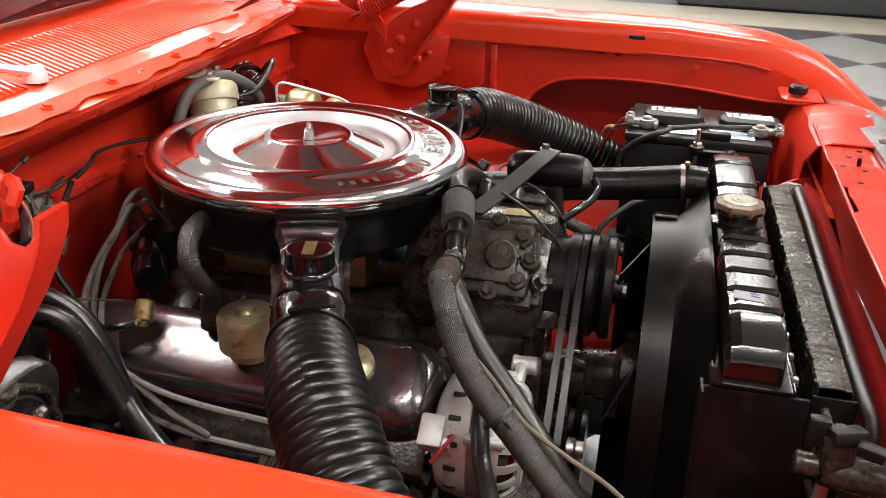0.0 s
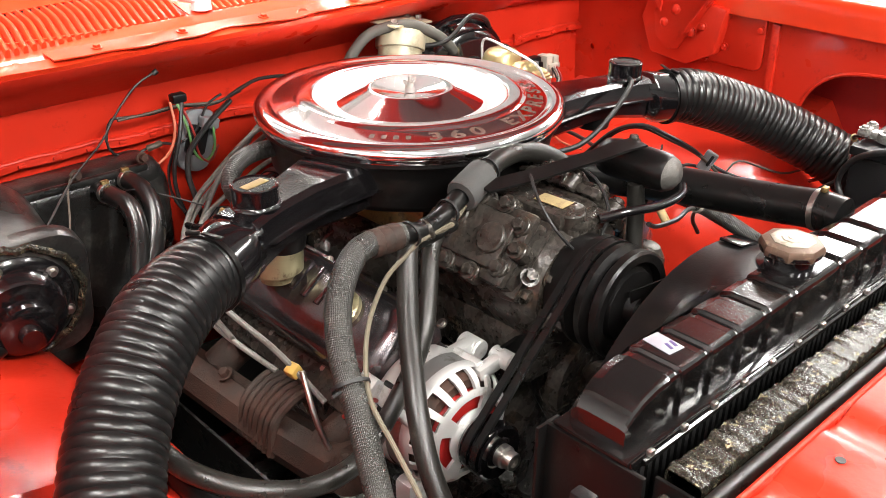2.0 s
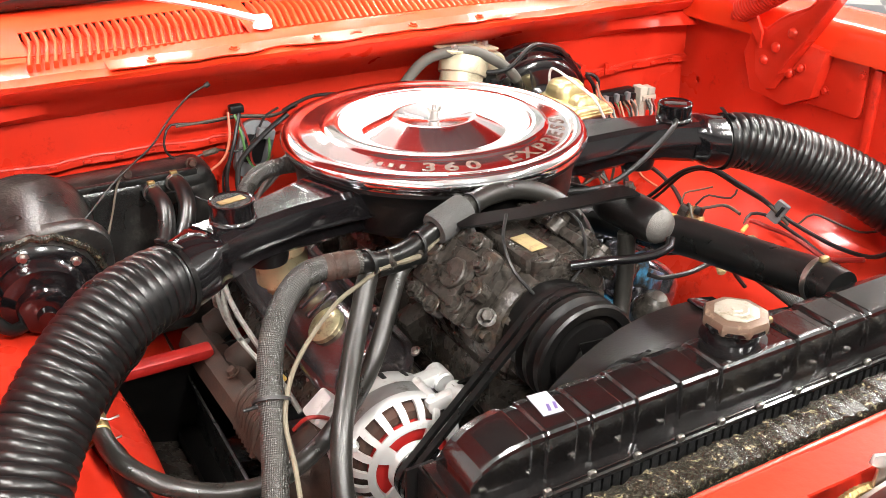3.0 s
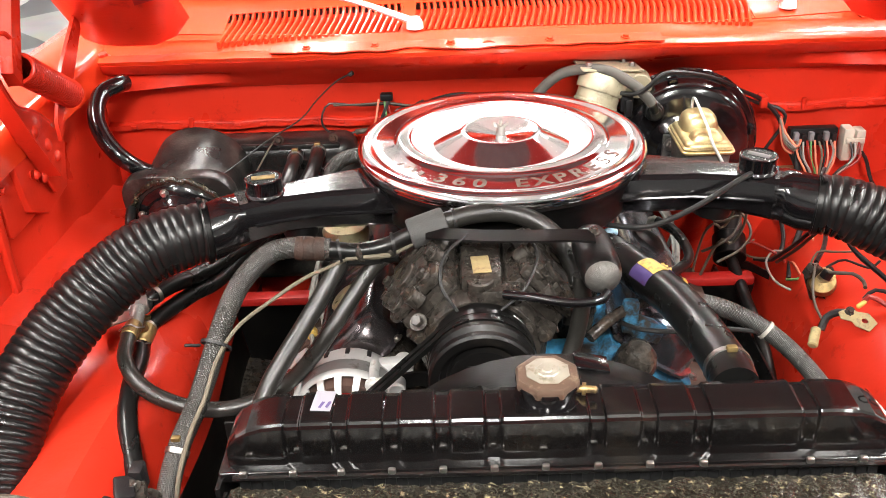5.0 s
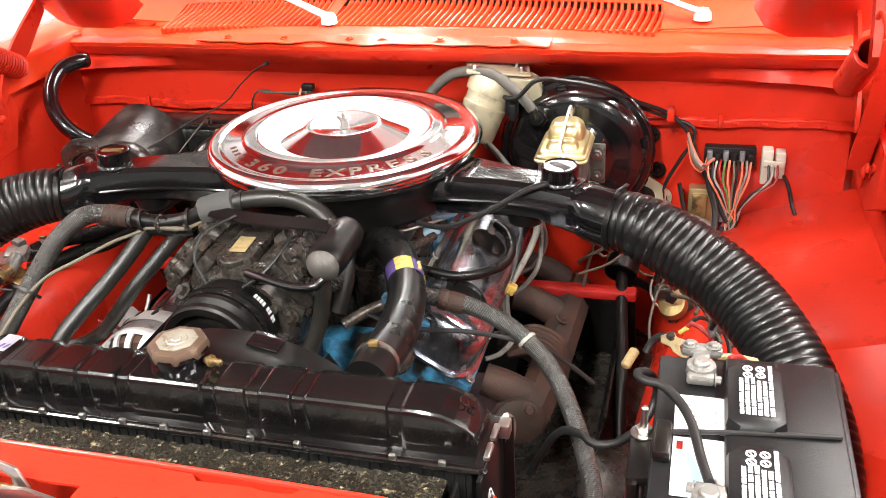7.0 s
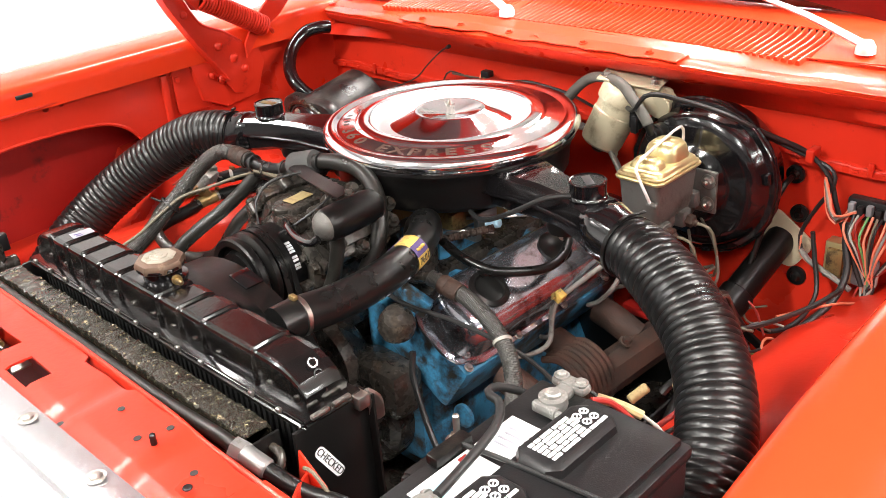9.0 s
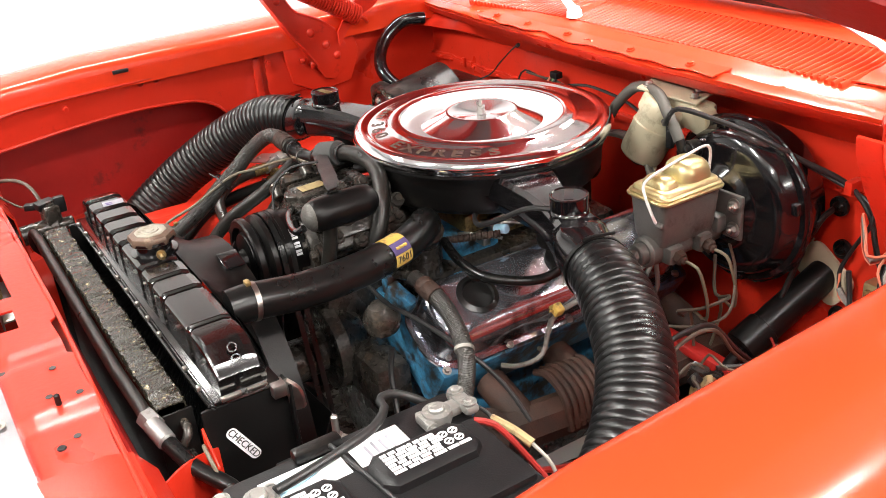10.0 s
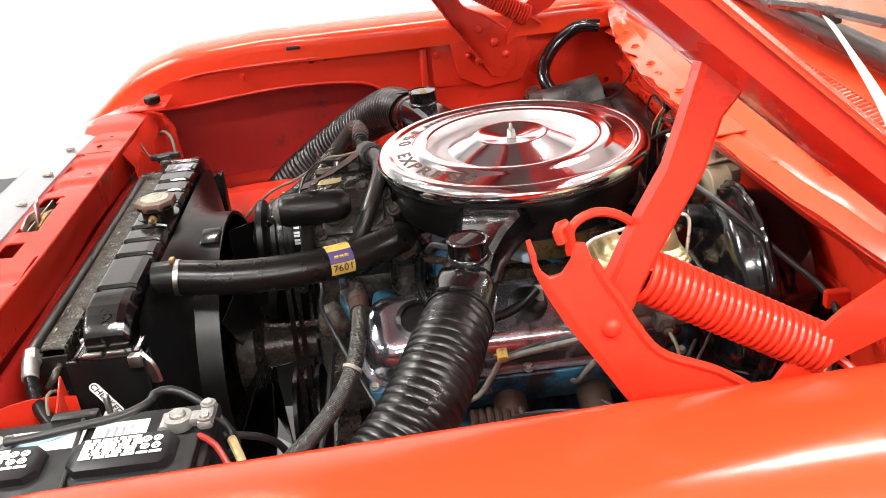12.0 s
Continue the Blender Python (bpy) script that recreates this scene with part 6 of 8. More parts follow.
# ---- hoses ----
def hose(name, pts, r, mat, label, category="hose", clamps=(), n=14, crimp=False):
    t = thing(name, pts[-1], label, category)
    part("hose_body", tube(pts, r, n, 0.01), mat, t)
    line, L = spline(pts, 0.01)
    if crimp:
        part("crimp_fitting", lathe([(r, 0), (r + 0.002, 0.001), (r + 0.002, 0.007), (r + 0.001, 0.009), (r + 0.002, 0.011), (r + 0.002, 0.022), (r, 0.023)], axis_matrix(line[0], line[3]), 18), BLACK_GREASE, t)
    for f in clamps:
        i = min(len(line) - 2, int(f * (len(line) - 1)))
        part("clamp", lathe([(r, 0), (r + 0.0015, 0), (r + 0.0015, 0.007), (r, 0.007), (r, 0)], axis_matrix(line[i], line[i + 1]), 20), STEEL, t)
        part("clamp_screw", box(tuple(line[i] + V(0, 0, r + 0.003)), (0.012, 0.008, 0.007), 0.002), BRASS, t)
    return t, line


rh, rline = hose("upper_radiator_hose", [(0.222, -0.562, 0.966), (0.223, -0.53, 0.966), (0.222, -0.47, 0.957), (0.216, -0.41, 0.951), (0.203, -0.345, 0.947), (0.178, -0.28, 0.943), (0.155, -0.235, 0.945), (0.130, -0.205, 0.945), (0.105, -0.195, 0.925), (0.10, -0.195, 0.90)], 0.026, RUBBER, "thick black upper radiator hose with a yellow band", "hose", (0.07,), 24)
i0 = min(range(len(rline)), key=lambda i: (rline[i] - V(0.186, -0.297, 0.945)).length)


def hose_label(deg0, deg1, half, mat, label=""):
    """A strip of the paper label wrapped on the hose; angles run from the top towards the driver's side."""
    mid, d = rline[i0], (rline[i0 + 2] - rline[i0 - 2]).normalized()
    side = d.cross(V(0, 0, 1)).normalized()
    up = side.cross(d)

    def fn(u, v):
        a = radians(lerp(deg0, deg1, v))
        k = lerp(-half, half, u) / 0.01
        j = max(0, min(len(rline) - 2, i0 + math.floor(k)))
        c = rline[j].lerp(rline[j + 1], k - math.floor(k))
        return tuple(c + (up * math.cos(a) + side * math.sin(a)) * 0.0268)

    return part("print_band", sheet(fn, 8, 6, 0.0004), mat, rh, label)


hose_label(-70, -28, 0.019, LABEL_PURPLE, "purple printed paper strip")
hose_label(-27, 27, 0.019, LABEL_YELLOW, "yellow printed paper strip")
hose_label(28, 70, 0.019, LABEL_PURPLE, "purple printed paper strip")
strip = hose_label(71, 112, 0.019, LABEL_YELLOW, "yellow paper strip with a number")
hd_, hs_ = (rline[i0 + 2] - rline[i0 - 2]).normalized(), None
hs_ = hd_.cross(V(0, 0, 1)).normalized()
hu_ = hs_.cross(hd_)
for k, ch in enumerate("7601"):
    n = (hu_ * math.cos(radians(88)) + hs_ * math.sin(radians(88))).normalized()
    y = n.cross(hd_)
    c = rline[i0] + hd_ * (0.0085 * (k - 1.5)) + n * 0.0276
    lettering("band_number", ch, 0.0155, Matrix(((hd_.x, y.x, n.x, c.x), (hd_.y, y.y, n.y, c.y), (hd_.z, y.z, n.z, c.z), (0, 0, 0, 1))), INK, strip, 0.0003)
for k in range(3):
    n = (hu_ * math.cos(radians(50)) + hs_ * math.sin(radians(50))).normalized()
    part("band_print", box(tuple(rline[i0] + hd_ * (0.008 * (k - 1)) + n * 0.0274), (0.004, 0.006, 0.003), 0), LABEL_YELLOW, strip)

hose("ac_suction_hose", [(-0.245, -0.262, 0.990), (-0.285, -0.262, 0.994), (-0.325, -0.274, 0.992), (-0.363, -0.297, 0.962), (-0.386, -0.329, 0.922), (-0.400, -0.370, 0.884), (-0.415, -0.409, 0.846), (-0.434, -0.455, 0.81), (-0.44, -0.51, 0.77), (-0.42, -0.57, 0.72), (-0.38, -0.62, 0.66)], 0.0145, BRAID, "grey braided air conditioning hose", "hose", (0.62,))
fit1 = thing("hose_ferrule", (-0.262, -0.26, 0.99), "rust-brown crimped hose ferrule", "hose fitting")
part("ferrule", lathe([(0, 0), (0.015, 0), (0.0165, 0.003), (0.0165, 0.01), (0.0155, 0.012), (0.0165, 0.014), (0.0165, 0.024), (0.0155, 0.026), (0.0165, 0.028), (0.016, 0.04), (0, 0.04)], axis_matrix((-0.292, -0.263, 0.993), (-0.25, -0.262, 0.990)), 20), RUST, fit1)
part("pipe", tube([(-0.255, -0.262, 0.99), (-0.21, -0.258, 0.982), (-0.17, -0.25, 0.985), (-0.145, -0.246, 0.995), (-0.125, -0.244, 1.003)], 0.0125, 14), RUBBER, fit1)
part("branch", tube([(-0.225, -0.262, 0.975), (-0.19, -0.255, 0.972), (-0.155, -0.25, 0.972)], 0.0115, 12), RUBBER, fit1)
hose("ac_hose", [(-0.20, -0.258, 0.982), (-0.228, -0.256, 0.972), (-0.257, -0.285, 0.934), (-0.283, -0.316, 0.902), (-0.308, -0.351, 0.874), (-0.330, -0.384, 0.844), (-0.345, -0.42, 0.80), (-0.35, -0.47, 0.74), (-0.35, -0.53, 0.66)], 0.0125, HOSE_GREY, "grey air conditioning hose beside the alternator", crimp=True)
hose("ac_hose", [(-0.16, -0.25, 0.982), (-0.188, -0.252, 0.957), (-0.219, -0.279, 0.922), (-0.248, -0.305, 0.888), (-0.275, -0.315, 0.853), (-0.305, -0.319, 0.820), (-0.340, -0.328, 0.798), (-0.393, -0.347, 0.791), (-0.453, -0.351, 0.80), (-0.510, -0.335, 0.821), (-0.546, -0.290, 0.835), (-0.557, -0.236, 0.841)], 0.0112, HOSE_GREY, "thinner grey hose looping down to the wheelhouse valve", crimp=True)
sl = thing("foam_sleeve", (-0.11, -0.243, 0.99), "grey foam sleeve round the refrigerant line", "sleeve")
part("sleeve", lathe([(0.012, 0), (0.020, 0.001), (0.0215, 0.004), (0.0215, 0.05), (0.020, 0.053), (0.012, 0.054), (0.012, 0)], axis_matrix((-0.138, -0.248, 1.0), (-0.09, -0.238, 1.013)), 24), FOAM, sl)
for p in ((-0.079, -0.236, 1.015), (-0.163, -0.25, 0.988), (-0.235, -0.262, 0.986)):
    part("tie", lathe([(0.0145, 0), (0.0165, 0), (0.0165, 0.004), (0.0145, 0.004)], axis_matrix(p, V(*p) + V(0.05, 0.01, 0.004)), 18), WIRE_BLACK, sl)
hose("ac_discharge_hose", [(-0.13, -0.246, 1.002), (-0.09, -0.238, 1.013), (-0.05, -0.228, 1.019), (0.0, -0.222, 1.016), (0.045, -0.232, 1.0), (0.075, -0.25, 0.97), (0.088, -0.27, 0.93), (0.08, -0.30, 0.88)], 0.0135, HOSE_GREY, "grey hose arching behind the compressor")
hose("heater_hose", [(0.205, -0.275, 0.905), (0.25, -0.270, 0.896), (0.295, -0.272, 0.883), (0.343, -0.281, 0.859), (0.380, -0.301, 0.834), (0.409, -0.332, 0.808), (0.44, -0.385, 0.772), (0.465, -0.45, 0.735), (0.47, -0.52, 0.69), (0.46, -0.58, 0.62)], 0.0125, BRAID, "dark braided hose over the chrome valve cover")
fit2 = thing("hose_ferrule", (0.235, -0.272, 0.90), "rust-brown crimped hose ferrule", "hose fitting")
part("ferrule", lathe([(0, 0), (0.0135, 0), (0.015, 0.003), (0.015, 0.012), (0.0138, 0.014), (0.015, 0.016), (0.0145, 0.036), (0, 0.036)], axis_matrix((0.225, -0.273, 0.9015), (0.262, -0.2705, 0.893)), 20), RUST, fit2)
part("pipe", tube([(0.228, -0.273, 0.901), (0.20, -0.277, 0.905), (0.16, -0.29, 0.90), (0.125, -0.31, 0.89), (0.10, -0.33, 0.88)], 0.0085, 12), BLACK_GREASE, fit2)
part("tie", lathe([(0.0125, 0), (0.0145, 0), (0.0145, 0.005), (0.0125, 0.005)], axis_matrix((0.350, -0.284, 0.855), (0.38, -0.301, 0.834)), 18), WIRE_WHITE, fit2, "white cable tie")
hose("heater_elbow_pipe", [(-0.683, 0.298, 1.056), (-0.690, 0.278, 1.058), (-0.712, 0.248, 1.05), (-0.712, 0.205, 1.022), (-0.690, 0.172, 0.990), (-0.658, 0.158, 0.958), (-0.625, 0.175, 0.925), (-0.602, 0.215, 0.900), (-0.590, 0.255, 0.885)], 0.0155, BLACK_GLOSS, "shiny black bent heater pipe", "pipe", ())
hose("heater_hose", [(-0.332, 0.278, 0.920), (-0.329, 0.223, 0.923), (-0.335, 0.175, 0.912), (-0.352, 0.135, 0.893), (-0.380, 0.10, 0.870), (-0.420, 0.055, 0.848), (-0.469, -0.009, 0.838), (-0.503, -0.060, 0.840), (-0.531, -0.096, 0.845), (-0.552, -0.128, 0.844), (-0.560, -0.155, 0.842)], 0.0135, RUBBER, "black heater hose curving down to the wheelhouse valve", "hose", (0.04, 0.93))
hose("heater_hose", [(-0.372, 0.27, 0.914), (-0.370, 0.217, 0.920), (-0.370, 0.170, 0.919), (-0.380, 0.13, 0.900), (-0.405, 0.085, 0.866), (-0.440, 0.03, 0.83), (-0.475, -0.033, 0.815), (-0.504, -0.071, 0.815), (-0.538, -0.124, 0.812), (-0.556, -0.16, 0.808), (-0.558, -0.19, 0.806), (-0.546, -0.238, 0.806), (-0.541, -0.30, 0.802), (-0.528, -0.37, 0.79), (-0.50, -0.45, 0.74)], 0.0135, RUBBER, "black heater hose running under the valve and down the wheelhouse", "hose", (0.04, 0.62))
hose("breather_hose", [(0.135, -0.175, 0.905), (0.180, -0.178, 0.890), (0.235, -0.165, 0.878), (0.280, -0.115, 0.872), (0.288, -0.070, 0.874), (0.275, -0.030, 0.884), (0.252, -0.008, 0.890)], 0.0078, RUBBER, "black breather hose into the valve cover")
ht = thing("hose_tip", (0.248, -0.005, 0.885), "pale plastic elbow in the valve cover", "hose fitting")
part("elbow", merge(rod((0.254, -0.010, 0.889), (0.246, -0.003, 0.892), 0.0065), rod((0.246, -0.003, 0.893), (0.238, 0.0, 0.862), 0.006)), WIRE_WHITE, ht)
hose("vacuum_hose", [(0.36, -0.125, 1.022), (0.33, -0.15, 1.02), (0.27, -0.16, 0.985), (0.21, -0.155, 0.955), (0.16, -0.13, 0.945), (0.12, -0.09, 0.94)], 0.0042, WIRE_BLACK, "thin black vacuum hose from the snorkel", "hose", (), 8)
hose("pcv_hose", [(-0.15, 0.06, 0.982), (-0.197, 0.067, 0.991), (-0.25, 0.061, 0.990), (-0.280, 0.048, 0.970), (-0.270, 0.042, 0.940), (-0.245, 0.043, 0.912), (-0.235, 0.05, 0.86)], 0.0125, BRAID, "black ribbed hose under the air cleaner to the valve cover")

# ---- brake booster, master cylinder and wiper motor ----
bo = thing("brake_booster", (0.356, 0.30, 0.779), "glossy black round brake booster on the firewall", "brake booster")
BO = V(0.347, 0.207, 0.917)
bm_ax = axis_matrix(BO, BO + V(0, 1, 0))
part("shell", lathe([(0, 0.0), (0.050, 0.0), (0.056, 0.003), (0.066, 0.013), (0.074, 0.016), (0.098, 0.019), (0.113, 0.023), (0.121, 0.031), (0.125, 0.042), (0.128, 0.046), (0.1365, 0.048), (0.1395, 0.052), (0.1395, 0.058), (0.136, 0.062), (0.131, 0.066), (0.128, 0.085), (0.12, 0.115), (0.09, 0.13), (0, 0.133)], bm_ax, 56), BLACK_GLOSS, bo)
rnd = random.Random(17)
seal = [bm_ax @ V((0.1385 + rnd.uniform(-0.0012, 0.0012)) * math.cos(a), (0.1385 + rnd.uniform(-0.0012, 0.0012)) * math.sin(a), 0.057 + rnd.uniform(-0.0015, 0.0015)) for a in [2 * math.pi * k / 90 for k in range(91)]]
part("rim_seal", tube(seal, 0.0042, 7, 0.007), BLACK_GLOSS, bo, "ragged black sealer round the rim")
for k in range(4):
    a = 2 * math.pi * (k + 0.13) / 4
    part("rim_crimp", box((BO.x + 0.129 * math.cos(a), BO.y + 0.040, BO.z + 0.129 * math.sin(a)), (0.010, 0.014, 0.018), 0.002, (0, -math.degrees(a), 0)), BLACK_GLOSS, bo)
part("check_valve", merge(rod((0.284, 0.232, 0.995), (0.284, 0.205, 0.998), 0.017), rod((0.284, 0.207, 0.998), (0.284, 0.193, 0.999), 0.012), rod((0.284, 0.198, 0.999), (0.276, 0.196, 1.020), 0.008)), RUBBER, bo)
part("mount_plate", box((0.354, 0.206, 0.917), (0.104, 0.008, 0.076), 0.003), CAST_IRON, bo)
for q in (-1, 1):
    for k in (-1, 1):
        part("mount_nut", merge(bolt((0.354 + q * 0.038, 0.202, 0.917 + k * 0.020), (0, -1, 0), 0.0085, 0.009), rod((0.354 + q * 0.038, 0.195, 0.917 + k * 0.020), (0.354 + q * 0.038, 0.188, 0.917 + k * 0.020), 0.004)), STEEL, bo)
hose("booster_hose", [(0.06, 0.235, 0.99), (0.075, 0.244, 1.022), (0.125, 0.244, 1.064), (0.195, 0.225, 1.072), (0.240, 0.205, 1.052), (0.266, 0.198, 1.030), (0.277, 0.196, 1.016)], 0.0095, HOSE_DUSTY, "grey vacuum hose arching to the brake booster")

mc = thing("brake_master_cylinder", (0.346, 0.118, 0.86), "grey iron brake master cylinder with a gold lid", "master cylinder")
MY = 0.120
part("reservoir", loft([[V(0.346 + x, MY + y, z) for x, y in rounded(w, l, 0.010)] for z, w, l in ((0.900, 0.060, 0.104), (0.912, 0.068, 0.110), (0.930, 0.071, 0.114), (0.965, 0.076, 0.119), (0.976, 0.078, 0.121))]), CAST_IRON, mc)
part("bore", merge(rod((0.346, 0.052, 0.888), (0.346, 0.205, 0.888), 0.025, 24, 0.004), rod((0.346, 0.038, 0.888), (0.346, 0.056, 0.888), 0.018), rod((0.346, 0.032, 0.888), (0.346, 0.040, 0.888), 0.011, 6), box((0.372, 0.088, 0.886), (0.03, 0.03, 0.03), 0.006), box((0.372, 0.150, 0.888), (0.03, 0.028, 0.03), 0.006), box((0.346, 0.190, 0.905), (0.070, 0.022, 0.030), 0.006)), CAST_IRON, mc)
part("lid", merge(loft([[V(0.346 + x, MY + y, z) for x, y in rounded(w, l, 0.012)] for z, w, l in ((0.975, 0.087, 0.130), (0.9785, 0.089, 0.132), (0.9800, 0.087, 0.130), (0.9805, 0.083, 0.126), (0.9835, 0.084, 0.127), (0.9850, 0.082, 0.125), (0.9860, 0.077, 0.120), (0.9905, 0.074, 0.117), (0.993, 0.068, 0.111))]),
                  loft([[V(0.346 + x, 0.088 + y, z) for x, y in rounded(w, l, 0.3 * l)] for z, w, l in ((0.990, 0.056, 0.038), (0.999, 0.050, 0.032), (1.006, 0.038, 0.022), (1.008, 0.022, 0.012))]),
                  loft([[V(0.346 + x, 0.143 + y, z) for x, y in rounded(w, l, 0.32 * l)] for z, w, l in ((0.990, 0.064, 0.066), (1.003, 0.060, 0.061), (1.013, 0.054, 0.054), (1.019, 0.042, 0.044), (1.021, 0.026, 0.028))])), GOLD, mc, "gold zinc-plated lid with two domes")
part("bail_wire", tube([(0.372, 0.056, 0.945), (0.368, 0.050, 0.962), (0.352, 0.050, 0.990), (0.346, 0.055, 1.003), (0.346, 0.075, 1.012), (0.346, 0.12, 1.021), (0.346, 0.172, 1.030), (0.346, 0.190, 1.026), (0.346, 0.193, 1.005), (0.346, 0.188, 0.965)], 0.0024, 8, 0.006), WIPER_WHITE, mc, "bright bail wire over the lid")
part("bail_foot", rod((0.366, 0.058, 0.943), (0.384, 0.058, 0.943), 0.005), CAST_IRON, mc)
for k in range(2):
    y0 = 0.088 + 0.062 * k
    part("line_nut", merge(rod((0.384, y0, 0.886), (0.398, y0, 0.884), 0.011, 6), rod((0.396, y0, 0.884), (0.404, y0, 0.882), 0.006)), RUST, mc, "rusty brake line nut")
    part("brake_line", tube([(0.402, y0, 0.883), (0.424, y0 + 0.002, 0.880), (0.432, y0 + 0.006, 0.862), (0.434, y0 + 0.018, 0.815), (0.420, y0 + 0.03, 0.775), (0.40, y0 + 0.02, 0.79), (0.385, y0 + 0.04, 0.74), (0.36, 0.17, 0.60)], 0.0026, 8), WIRE_TAN, mc)

wm = thing("wiper_motor", (0.19, 0.25, 0.95), "cream metal wiper motor on the firewall", "wiper motor")
wm_ax = axis_matrix((0.160, 0.216, 0.948), (0.196, 0.246, 1.045))
part("can", lathe([(0, 0), (0.014, 0.0), (0.030, 0.003), (0.0365, 0.008), (0.0385, 0.016), (0.0395, 0.060), (0.0405, 0.062), (0.0405, 0.068), (0.0385, 0.070), (0.0385, 0.092), (0, 0.092)], wm_ax, 36), CREAM, wm)
part("gearbox", merge(moved(lathe([(0, 0.088), (0.043, 0.088), (0.044, 0.092), (0.044, 0.112), (0.040, 0.118), (0, 0.119)], None, 28), wm_ax), box((0.232, 0.262, 1.040), (0.085, 0.045, 0.050), 0.012, (0, 12, 14)), rod((0.262, 0.246, 1.032), (0.262, 0.276, 1.036), 0.024)), CREAM, wm)
part("cover_plate", box((0.205, 0.256, 1.071), (0.115, 0.058, 0.004), 0.0015, (4, 6, 14)), CREAM, wm)
for p in ((0.168, 0.232, 1.0765), (0.248, 0.258, 1.067), (0.236, 0.278, 1.070)):
    part("cover_bolt", bolt(p, (0, 0, 1), 0.006, 0.009), STEEL, wm)
part("vent_cap", moved(rod((0, 0, -0.008), (0, 0, 0.002), 0.011), wm_ax), RUST, wm)
part("can_foot", merge(moved(box((-0.012, -0.030, 0.001), (0.010, 0.012, 0.012), 0.003), wm_ax), moved(box((0.020, -0.022, 0.001), (0.010, 0.010, 0.010), 0.003), wm_ax)), CREAM, wm)
part("terminal", merge(box((0.236, 0.222, 1.012), (0.022, 0.014, 0.034), 0.003), box((0.238, 0.214, 1.004), (0.012, 0.010, 0.030), 0.002)), BATTERY, wm, "black motor plug")

# ---- heater box and blower ----
hb = thing("heater_box", (-0.42, 0.30, 0.70), "black heater and evaporator box on the firewall", "heater box")
part("box", merge(box((-0.445, 0.305, 0.79), (0.37, 0.085, 0.30), 0.03, None, 4), box((-0.30, 0.302, 0.85), (0.09, 0.084, 0.15), 0.03, None, 4)), HEATER_CASE, hb)
part("box_lip", box((-0.44, 0.270, 0.930), (0.30, 0.012, 0.012), 0.004), HEATER_CASE, hb)
bl_ax = axis_matrix((-0.566, 0.064, 0.845), (-0.554, 0.26, 0.882))
part("blower", lathe([(0.06, 0.045), (0.075, 0.052), (0.086, 0.058), (0.090, 0.068), (0.093, 0.22), (0, 0.22)], bl_ax, 44), HEATER_CASE, hb)
part("blower_flange", plate(rounded(0.205, 0.19, 0.045), 0.03, bl_ax @ Matrix.Translation((0, -0.006, 0.060)), 0.006), HEATER_CASE, hb)
motor = part("blower_motor", lathe([(0, -0.012), (0.012, -0.012), (0.014, -0.002), (0.030, 0.0), (0.036, 0.004), (0.038, 0.018), (0.046, 0.022), (0.056, 0.024), (0.060, 0.030), (0.064, 0.044), (0.074, 0.048), (0.078, 0.054), (0, 0.054)], bl_ax, 40), BLACK_GLOSS, hb, "glossy black blower motor")
rnd = random.Random(9)
foil = [bl_ax @ V((0.088 + rnd.uniform(-0.0025, 0.0025)) * math.cos(a), (0.088 + rnd.uniform(-0.0025, 0.0025)) * math.sin(a), 0.056 + rnd.uniform(-0.002, 0.002)) for a in [2 * math.pi * k / 60 for k in range(61)]]
part("foil_seal", tube(foil, 0.0055, 7, 0.006), TAR, hb, "crumpled foil seal round the blower")
for k in range(6):
    a = 2 * math.pi * k / 6 + 0.3
    part("motor_bolt", moved(bolt((0.068 * math.cos(a), 0.068 * math.sin(a), 0.046), (0, 0, -1), 0.0055, 0.007), bl_ax), STEEL, motor)
part("cooling_tube", tube([bl_ax @ V(0.03, -0.02, 0.012), bl_ax @ V(0.05, -0.01, -0.004), bl_ax @ V(0.075, 0.02, 0.01), bl_ax @ V(0.085, 0.03, 0.05)], 0.009, 10), RUBBER, motor)
for x in (-0.402, -0.501, -0.30):
    part("mount_stud", bolt((x, 0.262, 0.947), (0, -1, 0.2), 0.006, 0.01), RUST, hb)
part("control_wire", merge(tube([(-0.258, 0.270, 1.067), (-0.288, 0.275, 1.051), (-0.326, 0.270, 1.018), (-0.358, 0.260, 0.986), (-0.421, 0.225, 0.957), (-0.476, 0.180, 0.928), (-0.523, 0.130, 0.912), (-0.549, 0.100, 0.908)], 0.0016, 6), lathe([(0, 0), (0.0042, 0), (0.0042, 0.008), (0, 0.008)], axis_matrix((-0.261, 0.270, 1.065), (-0.25, 0.268, 1.071)), 8)), WIRE_BLACK, hb)
part("control_wire", tube([(-0.406, 0.262, 0.951), (-0.420, 0.250, 0.935), (-0.440, 0.210, 0.906), (-0.467, 0.165, 0.865), (-0.499, 0.120, 0.815)], 0.0016, 6), WIRE_BROWN, hb)

# ---- battery ----
BX0, BX1, BY0, BY1, BZ = 0.538, 0.727, -0.69, -0.428, 0.945


